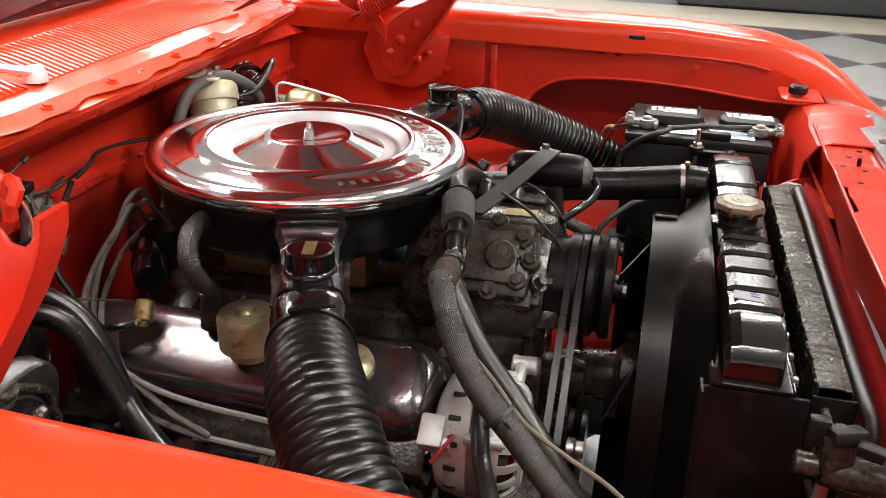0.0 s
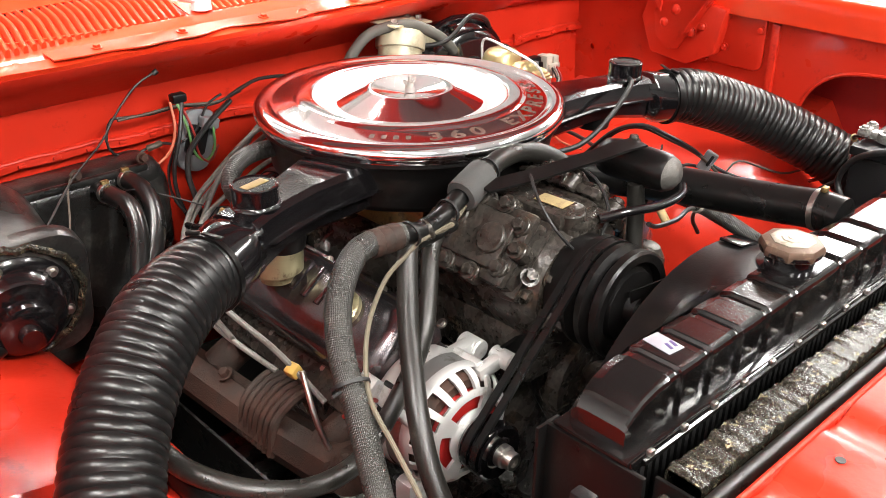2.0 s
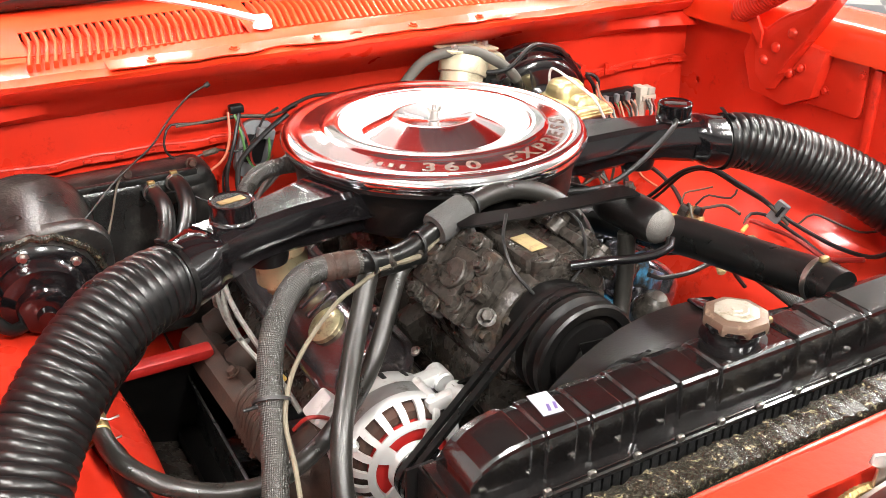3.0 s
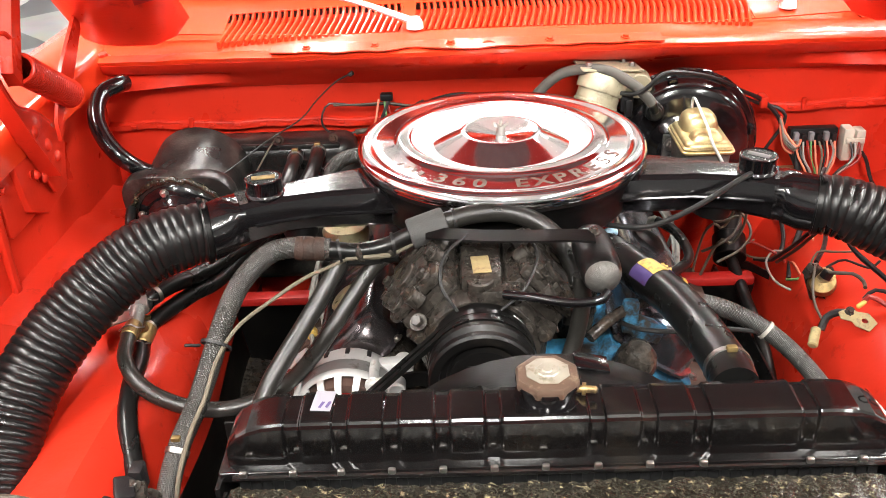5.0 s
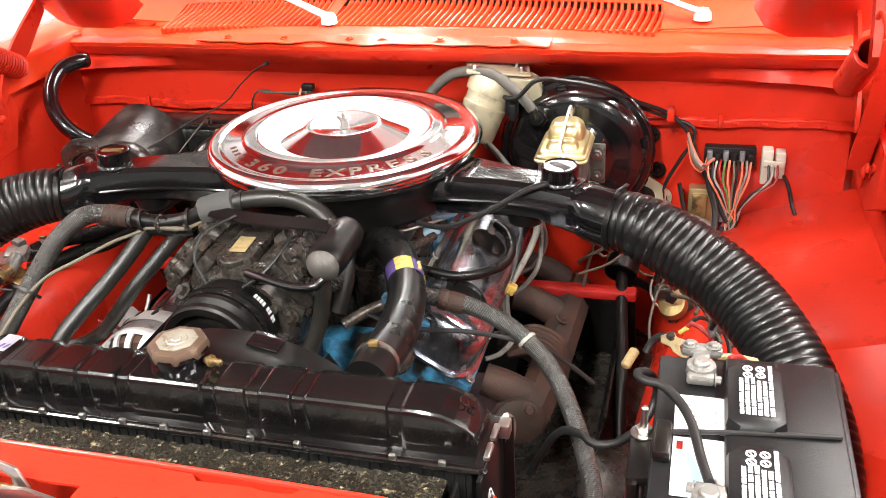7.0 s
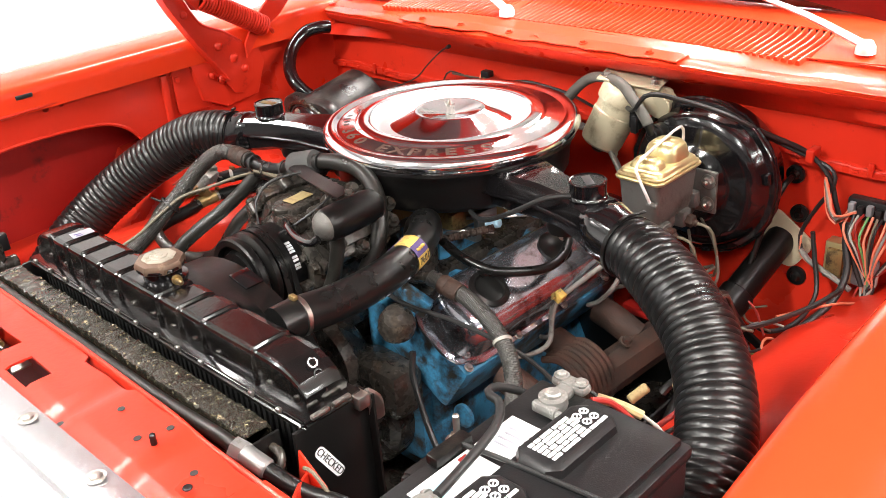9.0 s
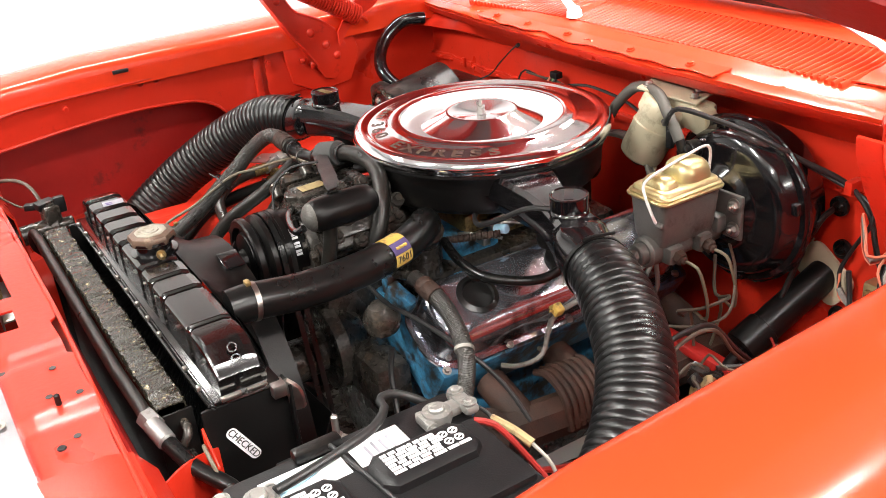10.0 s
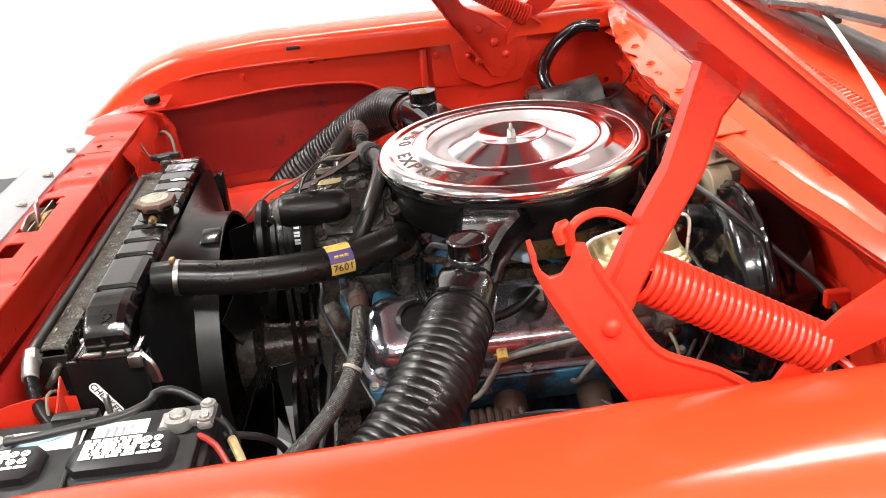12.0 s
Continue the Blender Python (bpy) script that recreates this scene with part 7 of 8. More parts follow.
def battery():
    cx, cy = (BX0 + BX1) / 2, (BY0 + BY1) / 2
    t = thing("battery", (cx, cy, 0.74), "black car battery with a white and blue label", "battery")
    part("case", merge(box((cx, cy, 0.835), (BX1 - BX0, BY1 - BY0, 0.19), 0.006), box((cx, cy, 0.938), (BX1 - BX0 + 0.006, BY1 - BY0 + 0.006, 0.016), 0.004)), BATTERY, t)
    part("top_step", box((cx + 0.032, cy, 0.951), (0.116, 0.25, 0.012), 0.004), BATTERY, t)
    vx = 0.637
    for y in (-0.655, -0.512):
        v = part("vent_cover", loft([[V(vx + a, y + b, z) for a, b in rounded(w, l, 0.012, 1)] for z, w, l in ((0.955, 0.060, 0.116), (0.965, 0.056, 0.112), (0.9695, 0.042, 0.102))]), BATTERY, t)
        rnd = random.Random(3)
        for j in range(6):
            x, at = vx - 0.0150 + 0.0060 * j, y - 0.042
            while at < y + (0.018 if j < 5 else 0.036):
                run = rnd.uniform(0.004, 0.015)
                part("cover_print", box((x, at + run / 2, 0.9704), (0.0042, run, 0.0008), 0), LABEL_WHITE, v)
                at += run + rnd.uniform(0.0012, 0.003)
        for j in range(4):
            c = (vx - 0.008 + 0.013 * (j % 2), y + 0.027 + 0.012 * (j // 2), 0.9702)
            part("cover_mark", lathe([(0.0034, 0), (0.0052, 0), (0.0052, 0.0008), (0.0034, 0.0008), (0.0034, 0)], Matrix.Translation(c), 16), LABEL_WHITE, v)
            part("cover_mark", box((c[0], c[1], 0.9706), (0.0014, 0.006, 0.0006), 0, (0, 0, 35)), LABEL_WHITE, v)
    for ly, ll in ((-0.533, 0.062), (-0.618, 0.088)):
        part("label", box((0.582, ly, 0.9475), (0.052, ll, 0.001), 0.0003), LABEL_WHITE, t, "white and blue maker's label")
    part("label_stripe", plate([(-0.020, -0.036), (0.006, -0.038), (0.006, -0.020), (-0.004, 0.012), (-0.012, 0.026), (-0.012, 0.004)], 0.0008, Matrix.Translation((0.582, -0.620, 0.9482))), LABEL_BLUE, t, "pale blue swoosh")
    for k in range(4):
        part("label_print", box((0.582 + 0.002 * (k % 2), -0.520 - 0.009 * k, 0.9484), (0.030, 0.0028, 0.0005), 0), STICKER_GREY, t)
    part("label_print", box((0.563, -0.588, 0.9484), (0.006, 0.012, 0.0005), 0), WIRE_RED, t)
    for x, y, turn in ((0.581, -0.463, 0), (0.592, -0.672, 175)):
        m = Matrix.Translation((x, y, 0)) @ pose(0, 0, 0, 0, 0, turn)
        clamp = merge(rod((0, 0, 0.944), (0, 0, 0.969), 0.0092), lathe([(0.0095, 0.949), (0.0155, 0.949), (0.0168, 0.953), (0.0160, 0.963), (0.0095, 0.964)], None, 20), box((0, -0.015, 0.954), (0.030, 0.010, 0.013), 0.003), bolt((0.015, -0.015, 0.954), (1, 0, 0), 0.005, 0.007),
                      box((0, 0.020, 0.957), (0.020, 0.016, 0.012), 0.004), box((0, 0.033, 0.960), (0.046, 0.018, 0.012), 0.005), bolt((-0.013, 0.033, 0.966), (0, 0, 1), 0.006, 0.005), bolt((0.013, 0.033, 0.966), (0, 0, 1), 0.006, 0.005))
        part("terminal_post", moved(clamp, m), LEAD, t, "corroded grey lead terminal clamp")
    tray = thing("battery_tray", (cx, cy, 0.70), "black steel battery tray with a hold-down", "battery tray")
    part("tray", box((cx, cy, 0.73), (BX1 - BX0 + 0.03, BY1 - BY0 + 0.03, 0.02), 0.004), BLACK_SATIN, tray)
    part("tray_leg", box((cx, cy, 0.60), (0.05, 0.12, 0.25), 0.006), BLACK_SATIN, tray)
    part("hold_down", merge(box((BX0 - 0.008, -0.590, 0.928), (0.034, 0.075, 0.012), 0.003, (0, -12, 0)), box((BX0 + 0.008, -0.590, 0.953), (0.018, 0.055, 0.014), 0.004), box((BX0 - 0.018, -0.610, 0.90), (0.012, 0.05, 0.06), 0.005)), BLACK_SATIN, tray)
    part("hold_stud", merge(rod((0.526, -0.558, 0.75), (0.526, -0.558, 0.969), 0.004, 12), bolt((0.526, -0.558, 0.934), (0, 0, 1), 0.009, 0.009)), STEEL, tray)
    c = thing("battery_cable", (0.52, -0.60, 0.80), "black battery cable over the hold-down", "cable")
    part("cable", tube([(0.37, -0.38, 0.70), (0.41, -0.40, 0.79), (0.447, -0.45, 0.835), (0.465, -0.472, 0.84), (0.493, -0.470, 0.845), (0.521, -0.440, 0.855), (0.534, -0.418, 0.885), (0.526, -0.438, 0.925), (0.513, -0.475, 0.952), (0.520, -0.500, 0.960), (0.541, -0.505, 0.960), (0.561, -0.532, 0.959), (0.574, -0.569, 0.961), (0.584, -0.619, 0.960), (0.592, -0.655, 0.962)], 0.0052, 10), WIRE_BLACK, c)
    part("strap", tube([(BX0, -0.580, 0.955), (0.609, -0.572, 0.958), (BX1 - 0.01, -0.562, 0.960)], 0.0028, 8), WIRE_BLACK, c)


battery()

# ---- wiring and small fittings ----
def wire(name, pts, r, mat, label, category="wire", group=""):
    t = thing(name, pts[-1], label, category, group)
    part("strand", tube(pts, r, 8, 0.012), mat, t)
    return t


def bundle(name, runs, label, category="wiring harness"):
    """A harness: several strands of their own colours under one thing."""
    t = thing(name, runs[0][0][-1], label, category)
    for pts, r, mat in runs:
        part("strand", tube(pts, r, 8, 0.012), mat, t)
    return t


# bulkhead connectors on the firewall, with their loose coloured wires
fb = thing("fuse_connector", (0.622, 0.335, 0.86), "black bulkhead connector with rows of pins", "connector")
part("base", box((0.622, 0.336, 0.892), (0.092, 0.022, 0.036), 0.003), BATTERY, fb)
for k in range(6):
    part("cavity", box((0.586 + 0.0145 * k, 0.322, 0.896 - 0.004 * (k % 2)), (0.010, 0.014, 0.018), 0.002), BATTERY if k % 2 else GREY_PLASTIC, fb)
wc = thing("plug_connector", (0.70, 0.335, 0.84), "dirty white plug connector on the firewall", "connector")
part("shell", merge(box((0.688, 0.333, 0.876), (0.020, 0.03, 0.066), 0.003), box((0.711, 0.333, 0.880), (0.018, 0.03, 0.05), 0.003)), WHITE_PLASTIC, wc)
part("clip", box((0.70, 0.316, 0.885), (0.036, 0.006, 0.012), 0.002), WHITE_PLASTIC, wc)
rnd = random.Random(11)
cols = [WIRE_ORANGE, WIRE_BLACK, WIRE_WHITE, WIRE_RED, WIRE_GREEN, WIRE_ORANGE, WIRE_TAN, WIRE_BLACK, WIRE_ORANGE, WIRE_GREY]
runs = []
for k in range(14):
    x0 = 0.585 + 0.0075 * k if k < 11 else 0.69 + 0.008 * (k - 11)
    runs.append(([(x0, 0.318, 0.888), (x0 + rnd.uniform(-0.004, 0.006), 0.295, 0.865 + rnd.uniform(-0.01, 0.01)), (lerp(x0, 0.63, 0.4), 0.292, 0.835), (lerp(x0, 0.632, 0.75), 0.30, 0.80), (0.632 + rnd.uniform(-0.012, 0.012), 0.305, 0.765 + rnd.uniform(-0.01, 0.01)), (0.625 + rnd.uniform(-0.02, 0.02), 0.29, 0.72)], 0.0022, cols[k % 10]))
for k in range(6):
    runs.append(([(0.582 + 0.003 * k, 0.320, 0.890), (0.575, 0.297 - 0.003 * k, 0.872 + 0.004 * k), (0.556, 0.300, 0.885 + 0.006 * k), (0.545, 0.303, 0.93 + 0.003 * k)], 0.0022, cols[(3 * k) % 10]))
bundle("loose_wires", runs, "loose red, orange and green wires under the connector")
bundle("firewall_harness", [([(0.20, 0.235, 1.03), (0.25, 0.19, 1.04), (0.29, 0.175, 1.078), (0.344, 0.20, 1.068), (0.40, 0.235, 1.045), (0.452, 0.275, 1.010), (0.505, 0.312, 0.978), (0.545, 0.318, 0.94), (0.565, 0.315, 0.89), (0.60, 0.305, 0.82), (0.625, 0.30, 0.77)], 0.0042, WIRE_BLACK),
                            ([(0.36, 0.245, 1.035), (0.42, 0.275, 1.012), (0.505, 0.318, 0.968), (0.548, 0.315, 0.955), (0.556, 0.312, 0.93), (0.53, 0.315, 0.88), (0.508, 0.318, 0.83), (0.512, 0.315, 0.80)], 0.0035, WIRE_BLACK),
                            ([(0.512, 0.315, 0.80), (0.53, 0.31, 0.785), (0.57, 0.30, 0.775), (0.61, 0.295, 0.76)], 0.005, WIRE_GREY),
                            ([(0.508, 0.318, 0.83), (0.515, 0.312, 0.79), (0.545, 0.305, 0.78)], 0.0025, WIRE_ORANGE)], "taped black wiring harness along the firewall")
bundle("trunk_harness", [([(0.588, 0.312, 0.872), (0.590, 0.302, 0.840), (0.602, 0.290, 0.807), (0.604, 0.272, 0.775), (0.594, 0.245, 0.745), (0.570, 0.205, 0.716), (0.552, 0.165, 0.700), (0.540, 0.130, 0.690)], 0.0062, WIRE_BLACK),
                         ([(0.535, 0.300, 0.845), (0.545, 0.296, 0.800), (0.562, 0.275, 0.745), (0.555, 0.225, 0.712), (0.525, 0.190, 0.700), (0.490, 0.195, 0.700)], 0.0042, WIRE_BLACK),
                         ([(0.545, 0.200, 0.712), (0.520, 0.180, 0.722), (0.500, 0.150, 0.715), (0.505, 0.110, 0.700), (0.53, 0.09, 0.690)], 0.0022, WIRE_WHITE),
                         ([(0.560, 0.180, 0.712), (0.575, 0.150, 0.725), (0.565, 0.115, 0.715), (0.545, 0.105, 0.705), (0.53, 0.12, 0.695)], 0.0022, WIRE_GREEN),
                         ([(0.552, 0.165, 0.706), (0.545, 0.130, 0.722), (0.555, 0.100, 0.705), (0.575, 0.080, 0.690)], 0.0022, WIRE_ORANGE),
                         ([(0.500, 0.230, 0.722), (0.470, 0.215, 0.712), (0.485, 0.190, 0.706), (0.530, 0.185, 0.704)], 0.0020, WIRE_TAN),
                         ([(0.478, 0.205, 0.735), (0.500, 0.190, 0.730), (0.520, 0.165, 0.726), (0.535, 0.150, 0.715)], 0.0022, WIRE_RED)], "dark trunk harness dropping to loose ends below the column")
wire("fender_cable", [(0.712, 0.322, 0.868), (0.728, 0.318, 0.845), (0.742, 0.300, 0.800), (0.765, 0.255, 0.775), (0.790, 0.200, 0.770), (0.806, 0.140, 0.760), (0.812, 0.08, 0.74)], 0.0036, WIRE_BLACK, "black cable drooping from the plug to the fender", "cable")
tag = thing("harness_clip", (0.512, 0.33, 0.965), "red painted harness clip on the firewall", "clip")
part("clip", box((0.512, 0.322, 0.972), (0.014, 0.03, 0.022), 0.003), RED_BAY, tag)
vr2 = thing("voltage_regulator", (0.588, 0.335, 0.76), "gold plated electrical module with a black connector", "module")
part("case", box((0.578, 0.326, 0.795), (0.050, 0.028, 0.07), 0.004), GOLD, vr2)
part("face", box((0.574, 0.308, 0.797), (0.028, 0.010, 0.048), 0.003), BRASS, vr2)
part("plug", box((0.622, 0.318, 0.788), (0.036, 0.03, 0.045), 0.005), GREY_PLASTIC, vr2)
for i, (gx, gz, gr) in enumerate(((0.498, 0.732, 0.017), (0.478, 0.922, 0.016), (0.492, 0.852, 0.016))):
    g = thing("firewall_grommet", (gx, 0.345, gz), "black rubber grommet in the firewall", "grommet", "firewall grommets")
    part("grommet", lathe([(0, 0.014), (0.006, 0.013), (0.010, 0.006), (gr, 0.005), (gr * 1.05, 0), (0, 0)], axis_matrix((gx, 0.344, gz), (gx, 0, gz)), 24), RUBBER, g)
wire("speedometer_cable", [(0.478, 0.330, 0.922), (0.475, 0.305, 0.910), (0.462, 0.285, 0.86), (0.452, 0.262, 0.79), (0.45, 0.23, 0.72), (0.46, 0.2, 0.66)], 0.005, RUBBER, "black speedometer cable from a grommet", "cable")
sc = thing("steering_column", (0.462, 0.0, 0.60), "black steering column and shaft through the firewall", "steering column")
part("gasket", plate(rounded(0.10, 0.075, 0.02), 0.006, Matrix.Translation((0.468, 0.338, 0.802)) @ pose(0, 0, 0, 90, 0, 0) @ pose(0, 0, 0, 0, 0, -35), 0.001), CREAM, sc, "cream column gasket")
part("tube", merge(rod((0.466, 0.345, 0.800), (0.445, 0.205, 0.722), 0.027, 24), rod((0.448, 0.225, 0.733), (0.441, 0.18, 0.708), 0.031, 24)), BLACK_SATIN, sc)
part("shaft", tube([(0.443, 0.19, 0.713), (0.452, 0.10, 0.672), (0.462, 0.01, 0.63), (0.47, -0.10, 0.54)], 0.011, 14), BLACK_SATIN, sc)
part("lever", loft([[(x, y - 0.003, z - 0.008), (x, y + 0.003, z - 0.008), (x, y + 0.003, z + 0.008), (x, y - 0.003, z + 0.008)] for x, y, z in ((0.43, 0.19, 0.70), (0.48, 0.185, 0.69), (0.52, 0.18, 0.67))]), BLACK_SATIN, sc)
bp = thing("data_plate", (0.725, 0.338, 1.03), "small red plate with a pale blank sticker", "plate")
part("plate", plate(rounded(0.066, 0.026, 0.012), 0.003, Matrix.Translation((0.728, 0.356, 1.040)) @ pose(0, 0, 0, 82, 0, 0), 0.001), RED_BAY, bp)
part("sticker", plate(rounded(0.026, 0.014, 0.001), 0.001, Matrix.Translation((0.731, 0.352, 1.040)) @ pose(0, 0, 0, 82, 0, 0)), LABEL_WHITE, bp, "pale blank sticker")

# driver-side wheelhouse: horn relay, connectors and battery feed
hr = thing("horn_relay", (0.525, -0.02, 0.745), "dull brass round relay with its wires on the wheelhouse", "relay")
part("can", lathe([(0, 0), (0.026, 0), (0.028, 0.004), (0.026, 0.020), (0.014, 0.025), (0, 0.025)], axis_matrix((0.528, -0.018, 0.766), (0.516, -0.045, 0.80)) @ Matrix.Diagonal((0.85, 0.85, 1, 1)), 22), BRASS, hr)
part("cover", lathe([(0, 0.018), (0.015, 0.018), (0.016, 0.024), (0.011, 0.030), (0, 0.031)], axis_matrix((0.534, -0.012, 0.772), (0.518, -0.039, 0.80)), 18), LABEL_TAN, hr)
part("terminal_block", box((0.507, -0.022, 0.796), (0.026, 0.018, 0.024), 0.004, (15, 20, 30)), BLACK_GREASE, hr)
part("terminal_block", box((0.522, -0.044, 0.800), (0.016, 0.014, 0.016), 0.003, (0, 30, 10)), BATTERY, hr)
part("bracket", merge(box((0.535, 0.0, 0.758), (0.05, 0.012, 0.05), 0.003, (0, -20, 0)), box((0.548, -0.02, 0.742), (0.03, 0.05, 0.004), 0.001)), BLACK_GREASE, hr)
ycn = thing("yellow_connector", (0.535, -0.14, 0.765), "yellowed terminal plate lying over the red wheelhouse", "connector")
part("plate", plate([(-0.028, -0.006), (-0.020, -0.014), (-0.004, -0.010), (0.004, -0.014), (0.026, -0.012), (0.030, 0.006), (0.012, 0.014), (-0.006, 0.008), (-0.016, 0.012)], 0.004, Matrix.Translation((0.537, -0.145, 0.779)) @ pose(0, 0, 0, 40, 12, -38), 0.001, [[(0.012 + 0.005 * math.cos(k * math.pi / 4), 0.004 * math.sin(k * math.pi / 4)) for k in range(8)]]), LABEL_TAN, ycn)
part("terminal_screw", bolt((0.528, -0.137, 0.787), (0, -0.6, 0.8), 0.005, 0.005), RUST, ycn)
part("yellow_sleeve", rod((0.538, -0.135, 0.792), (0.552, -0.133, 0.803), 0.004), LABEL_YELLOW, ycn)
gcn = thing("harness_plug", (0.592, -0.161, 0.81), "grey inline plug in the harness", "connector")
part("shell", box((0.592, -0.161, 0.829), (0.014, 0.024, 0.040), 0.003, (25, 10, 20)), GREY_PLASTIC, gcn)
part("latch", box((0.586, -0.170, 0.834), (0.006, 0.006, 0.022), 0.001, (25, 10, 20)), BATTERY, gcn)
ww = bundle("wheelhouse_wires", [([(0.49, 0.12, 0.74), (0.50, 0.06, 0.80), (0.512, 0.0, 0.865), (0.524, -0.056, 0.889), (0.528, -0.112, 0.882), (0.563, -0.146, 0.855), (0.604, -0.167, 0.818), (0.610, -0.221, 0.808), (0.597, -0.29, 0.813), (0.585, -0.36, 0.83), (0.575, -0.41, 0.87)], 0.0038, WIRE_BLACK),
                            ([(0.495, 0.11, 0.74), (0.505, 0.05, 0.80), (0.518, 0.0, 0.86), (0.528, -0.05, 0.882), (0.536, -0.11, 0.872), (0.572, -0.15, 0.845), (0.60, -0.18, 0.81)], 0.003, WIRE_BROWN),
                            ([(0.548, -0.132, 0.800), (0.556, -0.131, 0.809), (0.574, -0.135, 0.802), (0.586, -0.151, 0.796), (0.580, -0.192, 0.803), (0.571, -0.233, 0.807), (0.566, -0.263, 0.805), (0.562, -0.30, 0.805), (0.566, -0.36, 0.83)], 0.0042, WIRE_RED),
                            ([(0.550, -0.128, 0.803), (0.566, -0.122, 0.815), (0.588, -0.14, 0.815), (0.592, -0.20, 0.805), (0.578, -0.27, 0.80), (0.565, -0.32, 0.80)], 0.0032, WIRE_BLACK),
                            ([(0.530, -0.140, 0.785), (0.515, -0.125, 0.778), (0.500, -0.120, 0.765), (0.490, -0.130, 0.748)], 0.0062, WIRE_BLACK),
                            ([(0.515, -0.02, 0.805), (0.505, -0.035, 0.815), (0.495, -0.06, 0.79), (0.492, -0.09, 0.77), (0.495, -0.115, 0.76)], 0.0022, WIRE_BROWN),
                            ([(0.505, -0.015, 0.806), (0.515, -0.01, 0.825), (0.54, -0.02, 0.83), (0.56, -0.03, 0.835), (0.57, -0.02, 0.83)], 0.002, WIRE_TAN),
                            ([(0.52, -0.045, 0.806), (0.535, -0.06, 0.812), (0.555, -0.07, 0.815), (0.565, -0.085, 0.81), (0.56, -0.105, 0.81)], 0.0032, WIRE_BROWN),
                            ([(0.525, -0.03, 0.806), (0.55, -0.03, 0.82), (0.575, -0.04, 0.815), (0.585, -0.06, 0.82), (0.60, -0.055, 0.83)], 0.0022, WIRE_BLACK),
                            ([(0.60, 0.22, 0.80), (0.585, 0.14, 0.80), (0.555, 0.06, 0.80), (0.52, 0.0, 0.80)], 0.0042, WIRE_BLACK),
                            ([(0.625, 0.29, 0.75), (0.60, 0.22, 0.775), (0.575, 0.17, 0.78), (0.55, 0.10, 0.79)], 0.0022, WIRE_ORANGE),
                            ([(0.61, -0.19, 0.81), (0.635, -0.20, 0.83), (0.655, -0.24, 0.822), (0.675, -0.27, 0.815), (0.70, -0.29, 0.82)], 0.002, WIRE_BROWN)], "tangled wires on the driver-side wheelhouse")
for ob in (hr, ycn, gcn, ww):
    ob.location = ob.location + V(0.016, 0.018, -0.012)
wire("column_wires", [(0.36, 0.20, 0.84), (0.40, 0.16, 0.80), (0.44, 0.15, 0.815), (0.42, 0.11, 0.80), (0.39, 0.09, 0.79), (0.37, 0.12, 0.76)], 0.0028, WIRE_BROWN, "thin brown wires looping by the steering column")
wire("column_wires", [(0.37, 0.22, 0.86), (0.42, 0.18, 0.84), (0.455, 0.13, 0.80), (0.43, 0.09, 0.78), (0.38, 0.06, 0.77)], 0.0024, WIRE_BROWN, "thin brown wires looping by the steering column")
wt = thing("white_connector_tip", (0.487, -0.14, 0.73), "small tan plug end", "connector")
part("tip", rod((0.491, -0.128, 0.750), (0.478, -0.155, 0.735), 0.008), LABEL_TAN, wt)
by = thing("battery_lead_splice", (0.625, -0.394, 0.92), "tan fuse splice in the battery lead", "splice")
part("splice", tube([(0.598, -0.405, 0.935), (0.623, -0.394, 0.929), (0.645, -0.385, 0.92)], 0.0055, 8, 0.006), LABEL_TAN, by)
part("lead", tube([(0.57, -0.435, 0.953), (0.585, -0.41, 0.944), (0.60, -0.404, 0.935)], 0.0025, 8), WIRE_BLACK, by)
part("tail", tube([(0.645, -0.385, 0.92), (0.665, -0.375, 0.90), (0.68, -0.37, 0.86)], 0.0022, 8), WIRE_WHITE, by)
wire("red_battery_lead", [(0.612, -0.436, 0.955), (0.625, -0.415, 0.945), (0.655, -0.39, 0.90), (0.69, -0.36, 0.84), (0.70, -0.30, 0.80)], 0.0038, WIRE_RED, "red battery lead dropping beside the duct")

# passenger firewall: relay plate, loops of wire and plug wires
rl = thing("resistor_plate", (-0.165, 0.335, 0.90), "grey plastic resistor plate with coloured wires", "resistor")
part("plate", plate(rounded(0.062, 0.105, 0.024), 0.014, Matrix.Translation((-0.172, 0.340, 0.925)) @ pose(0, 0, 0, 90, 0, 0) @ pose(0, 0, 0, 0, 0, -18), 0.004), GREY_PLASTIC, rl)
part("window", plate(rounded(0.036, 0.05, 0.008), 0.004, Matrix.Translation((-0.176, 0.325, 0.928)) @ pose(0, 0, 0, 90, 0, 0) @ pose(0, 0, 0, 0, 0, -18)), BATTERY, rl)
part("plug", box((-0.155, 0.316, 0.955), (0.03, 0.02, 0.018), 0.003, (0, 15, 0)), GREY_PLASTIC, rl)
bundle("resistor_wires", [([(-0.215, 0.32, 1.0), (-0.222, 0.30, 0.965), (-0.235, 0.30, 0.93), (-0.26, 0.305, 0.91)], 0.0022, WIRE_ORANGE),
                          ([(-0.205, 0.32, 1.0), (-0.20, 0.302, 0.96), (-0.195, 0.30, 0.92), (-0.178, 0.298, 0.90), (-0.158, 0.30, 0.915), (-0.152, 0.308, 0.95)], 0.0022, WIRE_GREEN),
                          ([(-0.20, 0.32, 1.0), (-0.19, 0.302, 0.95), (-0.188, 0.298, 0.915), (-0.17, 0.297, 0.896), (-0.15, 0.30, 0.92)], 0.002, WIRE_RED),
                          ([(-0.195, 0.32, 1.0), (-0.215, 0.30, 0.955), (-0.235, 0.295, 0.90), (-0.235, 0.29, 0.85), (-0.22, 0.28, 0.80)], 0.0035, WIRE_BLACK)], "coloured wires looping over the resistor plate")
